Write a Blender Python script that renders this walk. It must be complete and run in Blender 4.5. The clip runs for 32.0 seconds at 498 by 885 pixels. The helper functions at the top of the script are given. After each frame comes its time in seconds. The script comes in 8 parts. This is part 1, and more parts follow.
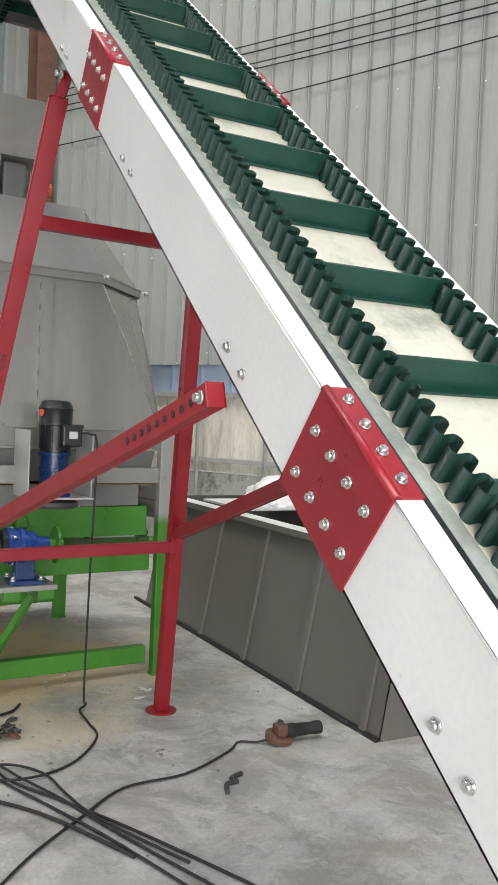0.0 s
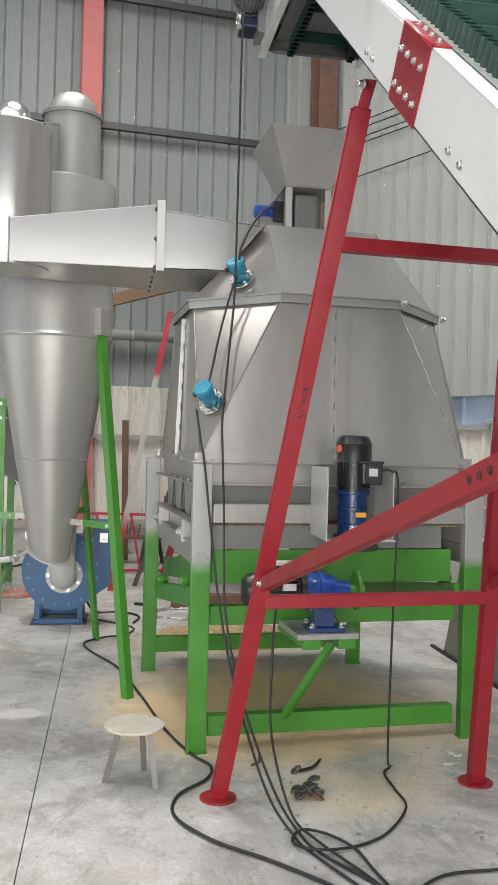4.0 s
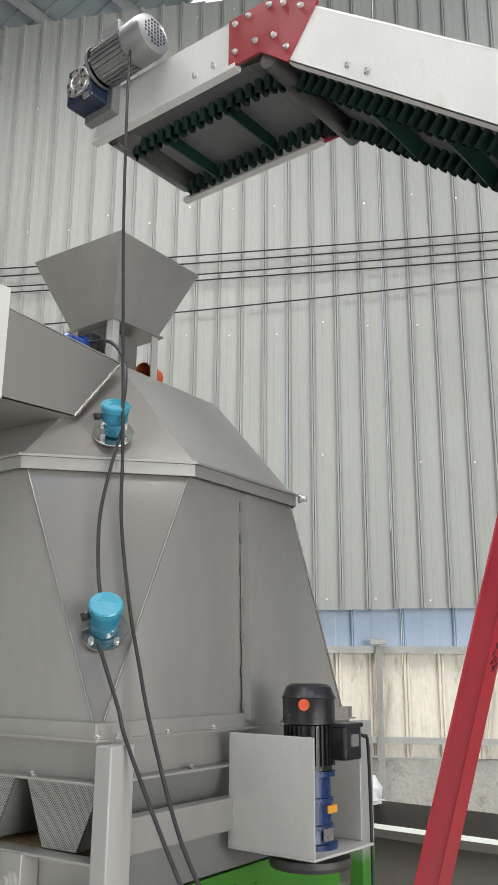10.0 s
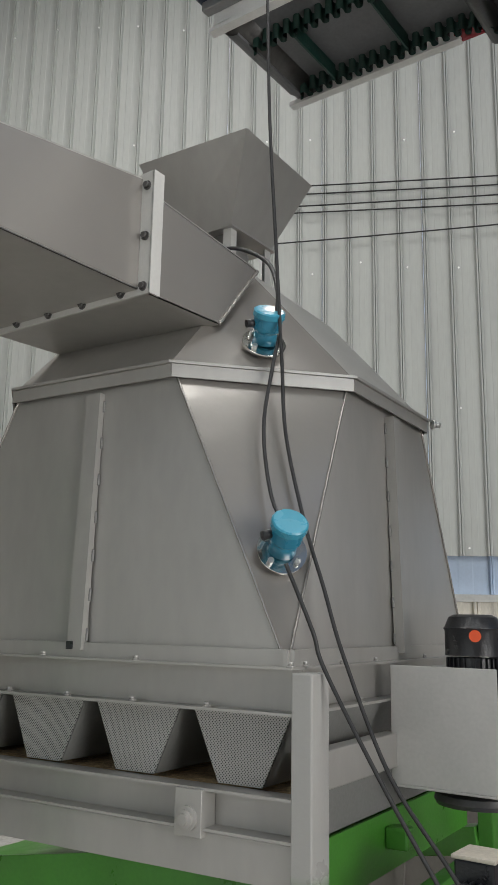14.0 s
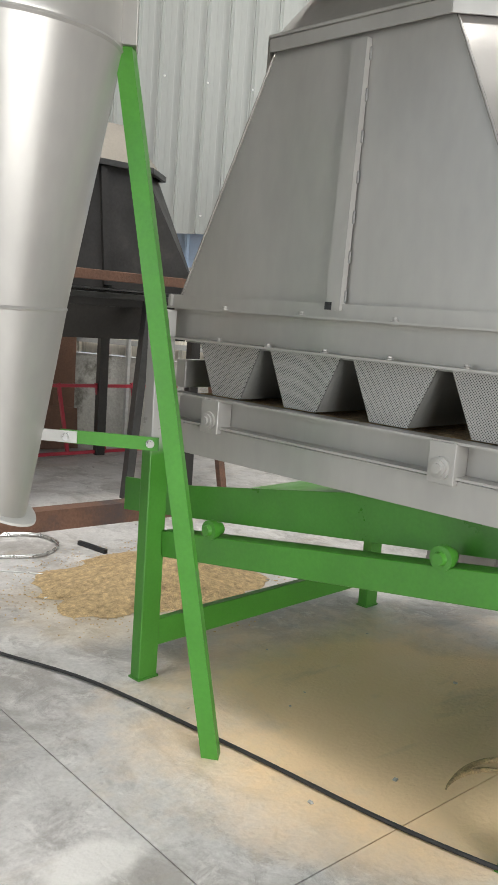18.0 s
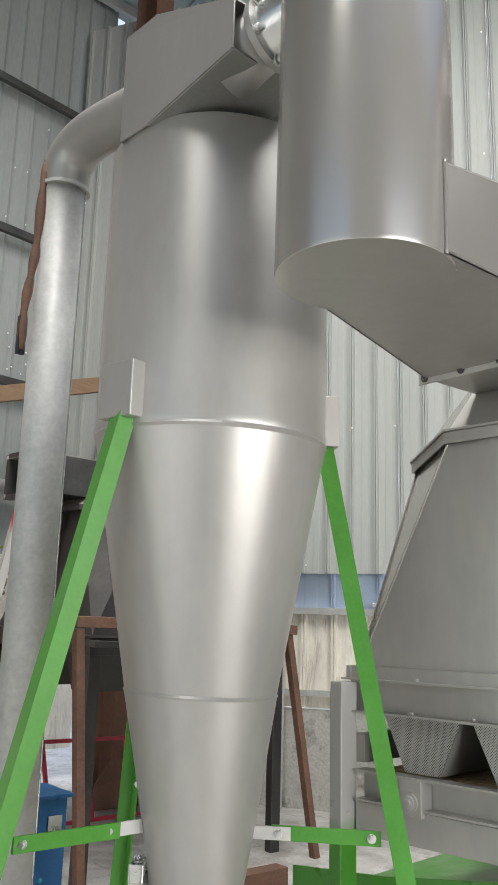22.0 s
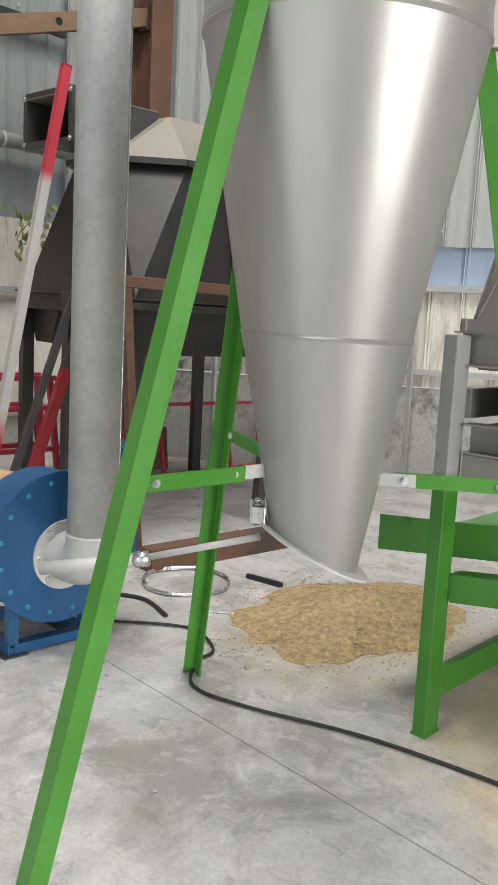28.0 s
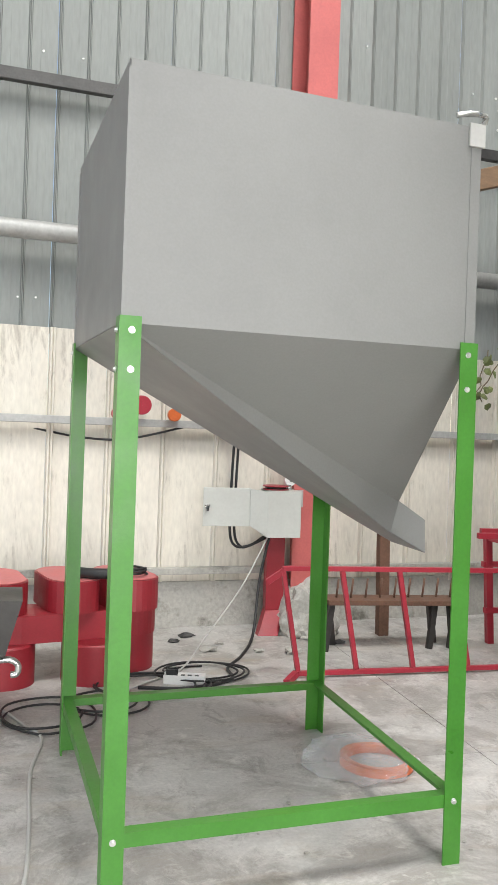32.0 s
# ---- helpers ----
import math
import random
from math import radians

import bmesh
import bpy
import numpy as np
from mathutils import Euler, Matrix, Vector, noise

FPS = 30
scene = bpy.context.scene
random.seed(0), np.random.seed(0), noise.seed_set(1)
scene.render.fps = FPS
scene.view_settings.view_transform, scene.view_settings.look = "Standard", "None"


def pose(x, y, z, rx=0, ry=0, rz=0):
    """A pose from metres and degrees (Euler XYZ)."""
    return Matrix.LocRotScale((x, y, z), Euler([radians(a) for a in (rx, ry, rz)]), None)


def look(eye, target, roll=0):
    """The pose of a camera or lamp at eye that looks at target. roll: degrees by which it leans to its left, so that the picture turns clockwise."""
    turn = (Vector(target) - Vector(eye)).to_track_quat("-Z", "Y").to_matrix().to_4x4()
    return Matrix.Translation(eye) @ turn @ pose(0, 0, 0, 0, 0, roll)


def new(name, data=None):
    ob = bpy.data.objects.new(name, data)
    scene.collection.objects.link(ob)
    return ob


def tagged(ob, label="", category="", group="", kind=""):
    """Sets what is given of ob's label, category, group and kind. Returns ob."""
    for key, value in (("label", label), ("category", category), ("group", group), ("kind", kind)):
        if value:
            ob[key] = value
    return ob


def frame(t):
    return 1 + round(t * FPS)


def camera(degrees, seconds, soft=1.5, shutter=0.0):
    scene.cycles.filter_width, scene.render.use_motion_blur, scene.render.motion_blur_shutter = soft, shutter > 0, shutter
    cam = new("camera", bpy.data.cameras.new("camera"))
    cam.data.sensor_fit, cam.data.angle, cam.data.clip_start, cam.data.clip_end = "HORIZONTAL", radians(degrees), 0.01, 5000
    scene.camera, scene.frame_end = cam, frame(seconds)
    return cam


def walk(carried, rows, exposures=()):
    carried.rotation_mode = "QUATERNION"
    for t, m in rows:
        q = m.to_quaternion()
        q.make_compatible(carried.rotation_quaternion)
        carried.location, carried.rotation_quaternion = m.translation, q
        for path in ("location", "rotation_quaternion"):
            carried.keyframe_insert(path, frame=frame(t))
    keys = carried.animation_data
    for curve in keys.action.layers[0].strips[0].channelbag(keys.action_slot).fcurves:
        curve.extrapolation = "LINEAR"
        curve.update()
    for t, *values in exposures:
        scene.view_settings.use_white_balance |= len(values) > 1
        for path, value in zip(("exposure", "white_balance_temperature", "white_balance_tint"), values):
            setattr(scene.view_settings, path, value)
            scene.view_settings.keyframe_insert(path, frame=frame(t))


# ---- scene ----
cam = camera(32.8, 32.0)
PATH = [
    (0, (-0.306, -4.286, 1.44), (0.627, -2.518, 1.386), 2.5),
    (0.5, (-0.341, -4.27, 1.454), (0.441, -2.43, 1.467), 3.2),
    (1, (-0.363, -4.261, 1.468), (0.289, -2.372, 1.546), 3.7),
    (1.5, (-0.385, -4.254, 1.469), (0.168, -2.335, 1.577), 4.0),
    (2, (-0.409, -4.254, 1.468), (0.085, -2.319, 1.569), 4.0),
    (2.5, (-0.416, -4.242, 1.457), (0.042, -2.296, 1.533), 4.2),
    (4.5, (-0.285, -3.76, 1.431), (0.018, -1.784, 1.434), 1.0),
    (5, (-0.259, -3.531, 1.441), (0.205, -1.586, 1.497), 0.7),
    (5.5, (-0.209, -3.292, 1.425), (0.34, -1.369, 1.432), 1.1),
    (6, (-0.226, -3.092, 1.398), (0.415, -1.198, 1.344), 1.2),
    (6.5, (-0.369, -2.873, 1.401), (0.473, -1.063, 1.276), -0.1),
    (7, (-0.455, -2.65, 1.386), (0.456, -0.875, 1.24), -0.1),
    (7.5, (-0.578, -2.453, 1.395), (0.382, -0.705, 1.245), 0.8),
    (8, (-0.81, -2.287, 1.377), (0.275, -0.626, 1.122), 1.0),
    (8.5, (-0.973, -2.09, 1.37), (0.265, -0.535, 1.142), 1.5),
    (9, (-1.183, -1.929, 1.416), (0.21, -0.494, 1.407), 1.8),
    (9.5, (-1.419, -1.81, 1.46), (0.08, -0.511, 1.718), 1.2),
    (10, (-1.507, -1.721, 1.542), (0.011, -0.524, 2.055), 0.5),
    (10.5, (-1.569, -1.643, 1.616), (-0.027, -0.564, 2.292), -0.3),
    (11, (-1.655, -1.566, 1.654), (-0.079, -0.565, 2.371), -0.5),
    (11.5, (-1.72, -1.487, 1.647), (-0.117, -0.514, 2.343), -0.2),
    (12, (-1.729, -1.344, 1.546), (-0.114, -0.359, 2.194), 1.0),
    (12.5, (-1.703, -1.305, 1.616), (-0.129, -0.196, 2.158), 0.6),
    (13, (-1.636, -1.198, 1.544), (-0.085, -0.052, 2.073), 0.5),
    (15.5, (-1.722, -1.081, 1.431), (-0.103, 0.092, 1.485), 2.6),
    (16, (-1.707, -1.096, 1.431), (-0.129, 0.13, 1.354), 2.3),
    (16.5, (-1.681, -1.067, 1.378), (-0.146, 0.202, 1.195), 2.7),
    (17, (-1.718, -1.021, 1.361), (-0.229, 0.287, 1.096), 3.4),
    (17.5, (-1.737, -1.011, 1.36), (-0.329, 0.375, 1.046), 3.8),
    (18, (-1.772, -0.991, 1.354), (-0.456, 0.485, 1.05), 4.1),
    (18.5, (-1.828, -0.961, 1.37), (-0.636, 0.624, 1.107), 4.1),
    (19, (-1.856, -0.946, 1.381), (-0.787, 0.723, 1.117), 3.8),
    (19.5, (-1.913, -0.918, 1.38), (-0.956, 0.815, 1.091), 3.7),
    (20, (-1.988, -0.81, 1.369), (-1.092, 0.954, 1.076), 3.7),
    (20.5, (-2.067, -0.672, 1.403), (-1.121, 1.08, 1.222), 3.8),
    (21, (-2.182, -0.623, 1.43), (-1.062, 1.034, 1.48), 3.2),
    (21.5, (-2.228, -0.632, 1.423), (-1.008, 0.925, 1.72), 2.2),
    (22, (-2.295, -0.602, 1.505), (-1.009, 0.867, 1.938), 1.7),
    (22.5, (-2.309, -0.638, 1.517), (-0.992, 0.745, 2.112), 1.0),
    (23, (-2.313, -0.661, 1.531), (-0.947, 0.636, 2.204), 0.2),
    (23.5, (-2.307, -0.69, 1.528), (-0.842, 0.485, 2.215), -1.0),
    (24, (-2.295, -0.716, 1.523), (-0.741, 0.358, 2.181), -1.8),
    (24.5, (-2.287, -0.723, 1.513), (-0.712, 0.329, 2.156), -1.8),
    (25, (-2.293, -0.701, 1.51), (-0.75, 0.414, 2.124), -1.3),
    (25.5, (-2.318, -0.664, 1.506), (-0.882, 0.626, 2.03), 0.3),
    (26, (-2.349, -0.6, 1.504), (-1.051, 0.881, 1.852), 1.7),
    (28.5, (-2.373, 0.03, 1.347), (-1.047, 1.487, 1.0), 1.7),
    (29, (-2.364, 0.161, 1.374), (-1.198, 1.766, 1.126), 1.5),
    (29.5, (-2.405, 0.292, 1.401), (-1.378, 2.005, 1.304), 1.4),
    (30, (-2.473, 0.436, 1.429), (-1.616, 2.243, 1.412), 1.1),
    (30.5, (-2.486, 0.549, 1.426), (-1.809, 2.431, 1.431), 1.6),
    (31, (-2.509, 0.612, 1.428), (-1.93, 2.527, 1.441), 1.7),
    (31.5, (-2.562, 0.64, 1.427), (-2.053, 2.574, 1.428), 1.8),
    (32, (-2.605, 0.644, 1.419), (-2.135, 2.588, 1.411), 2.0),
]
walk(cam, [(t, look(eye, target, roll)) for t, eye, target, roll in PATH], exposures=[(0, -0.05), (2, 0.0), (5, 0.12), (9, 0.25), (10, 0.2), (11, -0.35), (12, -0.6), (13, -0.4), (13.5, -0.35), (15.5, 0.1), (16, 0.2), (17, 0.45), (20, 0.25), (21.5, 0.35), (22, 0.3), (23, -0.2), (24, -0.58), (25, -0.6), (26, 0.2), (26.5, 0.25), (28.5, 0.3), (30, 0.2), (31, 0.45), (32, 0.6)])

# ---- world, sun, large lights ----
world = bpy.data.worlds.new("world")
scene.world = world
world.use_nodes = True
wn = world.node_tree
sky = wn.nodes.new("ShaderNodeTexSky")
sky.sky_type = 'NISHITA'
sky.sun_disc = False
sky.sun_elevation = radians(50)
sky.sun_rotation = radians(60)
wn.nodes["Background"].inputs[1].default_value = 0.15
wn.links.new(sky.outputs[0], wn.nodes["Background"].inputs[0])


def lamp_sun(elev, azim, strength, angle):
    d = bpy.data.lights.new("sun", 'SUN')
    d.energy, d.angle, d.color = strength, radians(angle), (1.0, 0.96, 0.9)
    ob = new("sun", d)
    e, a = radians(elev), radians(azim)
    to = Vector((math.sin(a) * math.cos(e), math.cos(a) * math.cos(e), math.sin(e)))
    ob.matrix_world = look(to * 30, (0, 0, 0))
    return ob


def lamp_area(name, eye, target, w, h, power, color=(1, 1, 1), spread=180):
    d = bpy.data.lights.new(name, 'AREA')
    d.shape, d.size, d.size_y, d.energy, d.color, d.spread = 'RECTANGLE', w, h, power, color, radians(spread)
    ob = new(name, d)
    ob.matrix_world = look(eye, target)
    return ob


lamp_sun(50, 60, 1.2, 12)
# area lamps for daylight through assumed gates and roof lights, all out of view
lamp_area("daylight_south", (-1.0, -8.8, 2.0), (0.4, 0, 0.9), 7.0, 3.2, 370, (1.0, 0.98, 0.96), 120)
lamp_area("daylight_west", (-8.8, 0.5, 1.45), (0, 0.8, 0.4), 7.0, 2.7, 50, (1.0, 0.97, 0.92), 130)
lamp_area("daylight_roof", (0.6, -3.4, 10.0), (0.9, -0.2, 0), 6.5, 2.8, 300, (1.0, 0.985, 0.965), 150)
lamp_area("daylight_roof_west", (-6.0, -0.5, 9.85), (-5.2, -0.4, 0), 2.4, 6.0, 190, (1.0, 0.985, 0.965), 150)
# Added fill under the closed roof sheet to brighten the floor.
lamp_area("daylight_roof_north", (-0.5, 2.3, 9.35), (-0.4, 2.3, 0), 2.3, 3.4, 300, (1.0, 0.985, 0.965), 135)

# ---- materials ----

def make_mat(name, base, rough=0.5, metal=0.0, vary=0.12, scale=6.0, fine=60.0, bump=0.05, stain=None, stain_at=0.62,
             stain_scale=2.0, per_object=0.0, stretch=(1, 1, 1), coat=0.0, spec=0.5, rough_vary=0.12):
    m = bpy.data.materials.new(name)
    m.use_nodes = True
    t = m.node_tree
    nd, ln = t.nodes, t.links
    bsdf = nd["Principled BSDF"]
    tc = nd.new("ShaderNodeTexCoord")
    mp = nd.new("ShaderNodeMapping")
    mp.inputs["Scale"].default_value = stretch
    ln.new(tc.outputs["Object"], mp.inputs[0])
    n1 = nd.new("ShaderNodeTexNoise")
    n1.inputs["Scale"].default_value, n1.inputs["Detail"].default_value, n1.inputs["Roughness"].default_value = scale, 6, 0.62
    n2 = nd.new("ShaderNodeTexNoise")
    n2.inputs["Scale"].default_value, n2.inputs["Detail"].default_value = fine, 4
    for n in (n1, n2):
        ln.new(mp.outputs[0], n.inputs["Vector"])
    ramp = nd.new("ShaderNodeMapRange")
    ramp.inputs[1].default_value, ramp.inputs[2].default_value = 0.3, 0.7
    ramp.inputs[3].default_value, ramp.inputs[4].default_value = 1 - vary, 1 + vary
    ln.new(n1.outputs[0], ramp.inputs[0])
    r2 = nd.new("ShaderNodeMapRange")
    r2.inputs[1].default_value, r2.inputs[2].default_value = 0.3, 0.7
    r2.inputs[3].default_value, r2.inputs[4].default_value = 1 - vary * 0.5, 1 + vary * 0.5
    ln.new(n2.outputs[0], r2.inputs[0])
    mul = nd.new("ShaderNodeMath")
    mul.operation = 'MULTIPLY'
    ln.new(ramp.outputs[0], mul.inputs[0])
    ln.new(r2.outputs[0], mul.inputs[1])
    val = mul.outputs[0]
    if per_object:
        oi = nd.new("ShaderNodeObjectInfo")
        r3 = nd.new("ShaderNodeMapRange")
        r3.inputs[3].default_value, r3.inputs[4].default_value = 1 - per_object, 1 + per_object
        ln.new(oi.outputs["Random"], r3.inputs[0])
        m2 = nd.new("ShaderNodeMath")
        m2.operation = 'MULTIPLY'
        ln.new(val, m2.inputs[0])
        ln.new(r3.outputs[0], m2.inputs[1])
        val = m2.outputs[0]
    sc = nd.new("ShaderNodeVectorMath")
    sc.operation = 'SCALE'
    sc.inputs[0].default_value = base
    ln.new(val, sc.inputs["Scale"])
    col = sc.outputs[0]
    if stain:
        n3 = nd.new("ShaderNodeTexNoise")
        n3.inputs["Scale"].default_value, n3.inputs["Detail"].default_value, n3.inputs["Roughness"].default_value = stain_scale, 8, 0.7
        ln.new(mp.outputs[0], n3.inputs["Vector"])
        r4 = nd.new("ShaderNodeMapRange")
        r4.inputs[1].default_value, r4.inputs[2].default_value = stain_at, stain_at + 0.14
        ln.new(n3.outputs[0], r4.inputs[0])
        mix = nd.new("ShaderNodeMix")
        mix.data_type = 'RGBA'
        ln.new(r4.outputs[0], mix.inputs["Factor"])
        ln.new(col, mix.inputs["A"])
        mix.inputs["B"].default_value = (*stain, 1)
        col = mix.outputs["Result"]
    ln.new(col, bsdf.inputs["Base Color"])
    rr = nd.new("ShaderNodeMapRange")
    rr.inputs[1].default_value, rr.inputs[2].default_value = 0.3, 0.7
    rr.inputs[3].default_value, rr.inputs[4].default_value = max(0.03, rough - rough_vary), min(1, rough + rough_vary)
    ln.new(n1.outputs[0], rr.inputs[0])
    ln.new(rr.outputs[0], bsdf.inputs["Roughness"])
    bsdf.inputs["Metallic"].default_value = metal
    bsdf.inputs["Coat Weight"].default_value = coat
    bsdf.inputs["Specular IOR Level"].default_value = spec
    if bump:
        bp = nd.new("ShaderNodeBump")
        bp.inputs["Strength"].default_value, bp.inputs["Distance"].default_value = min(1.0, bump * 4), 0.01
        ln.new(n2.outputs[0], bp.inputs["Height"])
        ln.new(bp.outputs[0], bsdf.inputs["Normal"])
    return m


GREY = make_mat("grey_paint", (0.37, 0.36, 0.335), 0.36, 0.42, 0.06, 2.2, 26, 0.004, rough_vary=0.06, stretch=(1, 1, 0.4))
GREY_DULL = make_mat("dull_grey_paint", (0.235, 0.235, 0.225), 0.5, 0.0, 0.06, 2.5, 120, 0.01)
WHITE = make_mat("white_paint", (0.72, 0.72, 0.70), 0.4, 0.0, 0.05, 3, 80, 0.01, stain=(0.55, 0.5, 0.4), stain_at=0.68)
GREEN = make_mat("green_paint", (0.056, 0.22, 0.025), 0.38, 0.0, 0.12, 5, 90, 0.012)
RED = make_mat("red_paint", (0.275, 0.012, 0.021), 0.38, 0.0, 0.12, 6, 90, 0.015, stain=(0.5, 0.1, 0.1), stain_at=0.7, stain_scale=5)
RED_PINK = make_mat("faded_red_paint", (0.52, 0.13, 0.12), 0.5, 0.0, 0.1, 3, 60, 0.02)
BLUE = make_mat("blue_paint", (0.012, 0.075, 0.185), 0.38, 0.0, 0.12, 5, 90, 0.015)
BLUE_BRIGHT = make_mat("gear_blue_paint", (0.015, 0.06, 0.28), 0.3, 0.0, 0.15, 12, 90, 0.02)
BLACK = make_mat("black_cast_iron", (0.015, 0.016, 0.018), 0.35, 0.0, 0.2, 20, 120, 0.03)
RUBBER = make_mat("black_rubber", (0.018, 0.018, 0.018), 0.55, 0.0, 0.2, 20, 90, 0.02)
STEEL = make_mat("zinc_steel", (0.62, 0.62, 0.6), 0.3, 0.9, 0.1, 20, 90, 0.02)
GALV = make_mat("galvanised_sheet", (0.42, 0.42, 0.40), 0.52, 0.2, 0.14, 5, 40, 0.02, stain=(0.36, 0.35, 0.33), stain_at=0.6, stain_scale=6)
BELT = make_mat("green_belt_rubber", (0.008, 0.046, 0.034), 0.45, 0.0, 0.15, 10, 90, 0.02)
# Return run of the cream belt: its shade is put into this grey.
BELT_UNDER_SHADE = make_mat("shaded_belt_underside", (0.13, 0.135, 0.14), 0.5, 0.0, 0.15, 6, 70, 0.02)
BELT_EDGE = make_mat("rubbed_belt_edge", (0.27, 0.29, 0.26), 0.5, 0.0, 0.2, 8, 70, 0.02, stain=(0.14, 0.20, 0.16), stain_at=0.52, stain_scale=9)
CREAM = make_mat("cream_belt", (0.62, 0.60, 0.50), 0.4, 0.0, 0.08, 5, 60, 0.01, stain=(0.30, 0.31, 0.25), stain_at=0.54, stain_scale=3.5)
SHEET = make_mat("light_steel_sheet", (0.375, 0.385, 0.36), 0.5, 0.0, 0.07, 1.5, 40, 0.015, per_object=0.05, stretch=(1, 1, 0.25))
SHEET_DARK = make_mat("weathered_steel_sheet", (0.26, 0.275, 0.26), 0.6, 0.0, 0.14, 1.2, 40, 0.02, stain=(0.26, 0.28, 0.265),
                      stain_at=0.56, per_object=0.09, stretch=(1, 1, 0.22))
SHEET_WHITE = make_mat("dirty_white_sheet", (0.72, 0.68, 0.59), 0.6, 0.0, 0.16, 1.8, 40, 0.03, stain=(0.33, 0.29, 0.23), stain_at=0.57,
                       per_object=0.05, stretch=(1, 1, 0.3))
ROOF = make_mat("roof_sheet", (0.33, 0.38, 0.37), 0.6, 0.0, 0.10, 1.5, 40, 0.01, per_object=0.05)
CONCRETE = make_mat("concrete", (0.44, 0.435, 0.42), 0.62, 0.0, 0.22, 2.2, 30, 0.10, stain=(0.25, 0.235, 0.215), stain_at=0.54,
                    stain_scale=1.6, rough_vary=0.2)
RUST = make_mat("rusty_steel", (0.16, 0.085, 0.055), 0.7, 0.2, 0.25, 6, 60, 0.08, stain=(0.08, 0.06, 0.055), stain_at=0.55)
DARK = make_mat("dark_mill_steel", (0.075, 0.073, 0.07), 0.45, 0.4, 0.2, 5, 60, 0.03, stain=(0.12, 0.11, 0.1), stain_at=0.6)
SAWDUST = make_mat("sawdust", (0.46, 0.33, 0.17), 0.95, 0.0, 0.42, 38, 160, 0.25)
TEAL = make_mat("teal_paint", (0.02, 0.17, 0.26), 0.3, 0.0, 0.08, 12, 90, 0.01)
ORANGE = make_mat("orange_paint", (0.60, 0.13, 0.03), 0.4, 0.0, 0.1, 12, 90, 0.01)
TIMBER = make_mat("bare_timber", (0.21, 0.13, 0.075), 0.75, 0.0, 0.2, 8, 60, 0.06, stretch=(1, 1, 6))
PLATE = make_mat("grey_brown_primer", (0.155, 0.145, 0.13), 0.42, 0.1, 0.08, 3, 60, 0.012)
BROWN_CARD = make_mat("brown_board", (0.45, 0.28, 0.15), 0.8, 0.0, 0.12, 8, 60, 0.03)

# ---- mesh helpers ----


def bm_box(bm, x0, x1, y0, y1, z0, z1, bev=0.0):
    r = bmesh.ops.create_cube(bm, size=1)
    vs = r["verts"]
    for v in vs:
        v.co = Vector(((x0 + x1) / 2 + v.co.x * (x1 - x0), (y0 + y1) / 2 + v.co.y * (y1 - y0), (z0 + z1) / 2 + v.co.z * (z1 - z0)))
    if bev:
        es = {e for v in vs for e in v.link_edges}
        bmesh.ops.bevel(bm, geom=list(es), offset=bev, segments=2, affect='EDGES', profile=0.5)
    return bm


def axes_for(p0, p1, up=(0, 0, 1)):
    a = Vector(p1) - Vector(p0)
    length = a.length
    a.normalize()
    u = Vector(up)
    if abs(a.dot(u)) > 0.98:
        u = Vector((1, 0, 0))
    side = a.cross(u).normalized()
    top = side.cross(a).normalized()
    return a, side, top, length


def bm_beam(bm, p0, p1, w, h, up=(0, 0, 1), bev=0.0):
    """A bar from p0 to p1 of section w (sideways) by h (along up)."""
    a, side, top, length = axes_for(p0, p1, up)
    r = bmesh.ops.create_cube(bm, size=1)
    mid = (Vector(p0) + Vector(p1)) / 2
    for v in r["verts"]:
        c = v.co.copy()
        v.co = mid + side * c.x * w + a * c.y * length + top * c.z * h
    if bev:
        es = {e for v in r["verts"] for e in v.link_edges}
        bmesh.ops.bevel(bm, geom=list(es), offset=bev, segments=2, affect='EDGES', profile=0.5)
    return bm


def bm_angle(bm, p0, p1, w, t, d1, d2):
    """An angle section along p0-p1 with its heel on that line and its two flanges towards d1 and d2."""
    a = (Vector(p1) - Vector(p0)).normalized()
    d1 = (Vector(d1) - a * a.dot(Vector(d1))).normalized()
    d2 = (Vector(d2) - a * a.dot(Vector(d2))).normalized()
    prof = [(0, 0), (w, 0), (w, t), (t, t), (t, w), (0, w)]
    rings = []
    for p in (p0, p1):
        rings.append([bm.verts.new(Vector(p) + d1 * u + d2 * v) for u, v in prof])
    n = len(prof)
    for i in range(n):
        bm.faces.new((rings[0][i], rings[0][(i + 1) % n], rings[1][(i + 1) % n], rings[1][i]))
    for ring in rings:
        bm.faces.new((ring[0], ring[1], ring[2], ring[3]))
        bm.faces.new((ring[0], ring[3], ring[4], ring[5]))
    bmesh.ops.recalc_face_normals(bm, faces=bm.faces)
    return bm


def bm_cyl(bm, p0, p1, r0, r1=None, n=24, caps=True):
    r1 = r0 if r1 is None else r1
    a, side, top, length = axes_for(p0, p1)
    rings = []
    for p, r in ((p0, r0), (p1, r1)):
        rings.append([bm.verts.new(Vector(p) + (side * math.cos(2 * math.pi * i / n) + top * math.sin(2 * math.pi * i / n)) * r) for i in range(n)])
    for i in range(n):
        f = bm.faces.new((rings[0][i], rings[0][(i + 1) % n], rings[1][(i + 1) % n], rings[1][i]))
        f.smooth = True
    if caps:
        bm.faces.new(rings[0])
        bm.faces.new(rings[1])
    bmesh.ops.recalc_face_normals(bm, faces=bm.faces)
    return bm


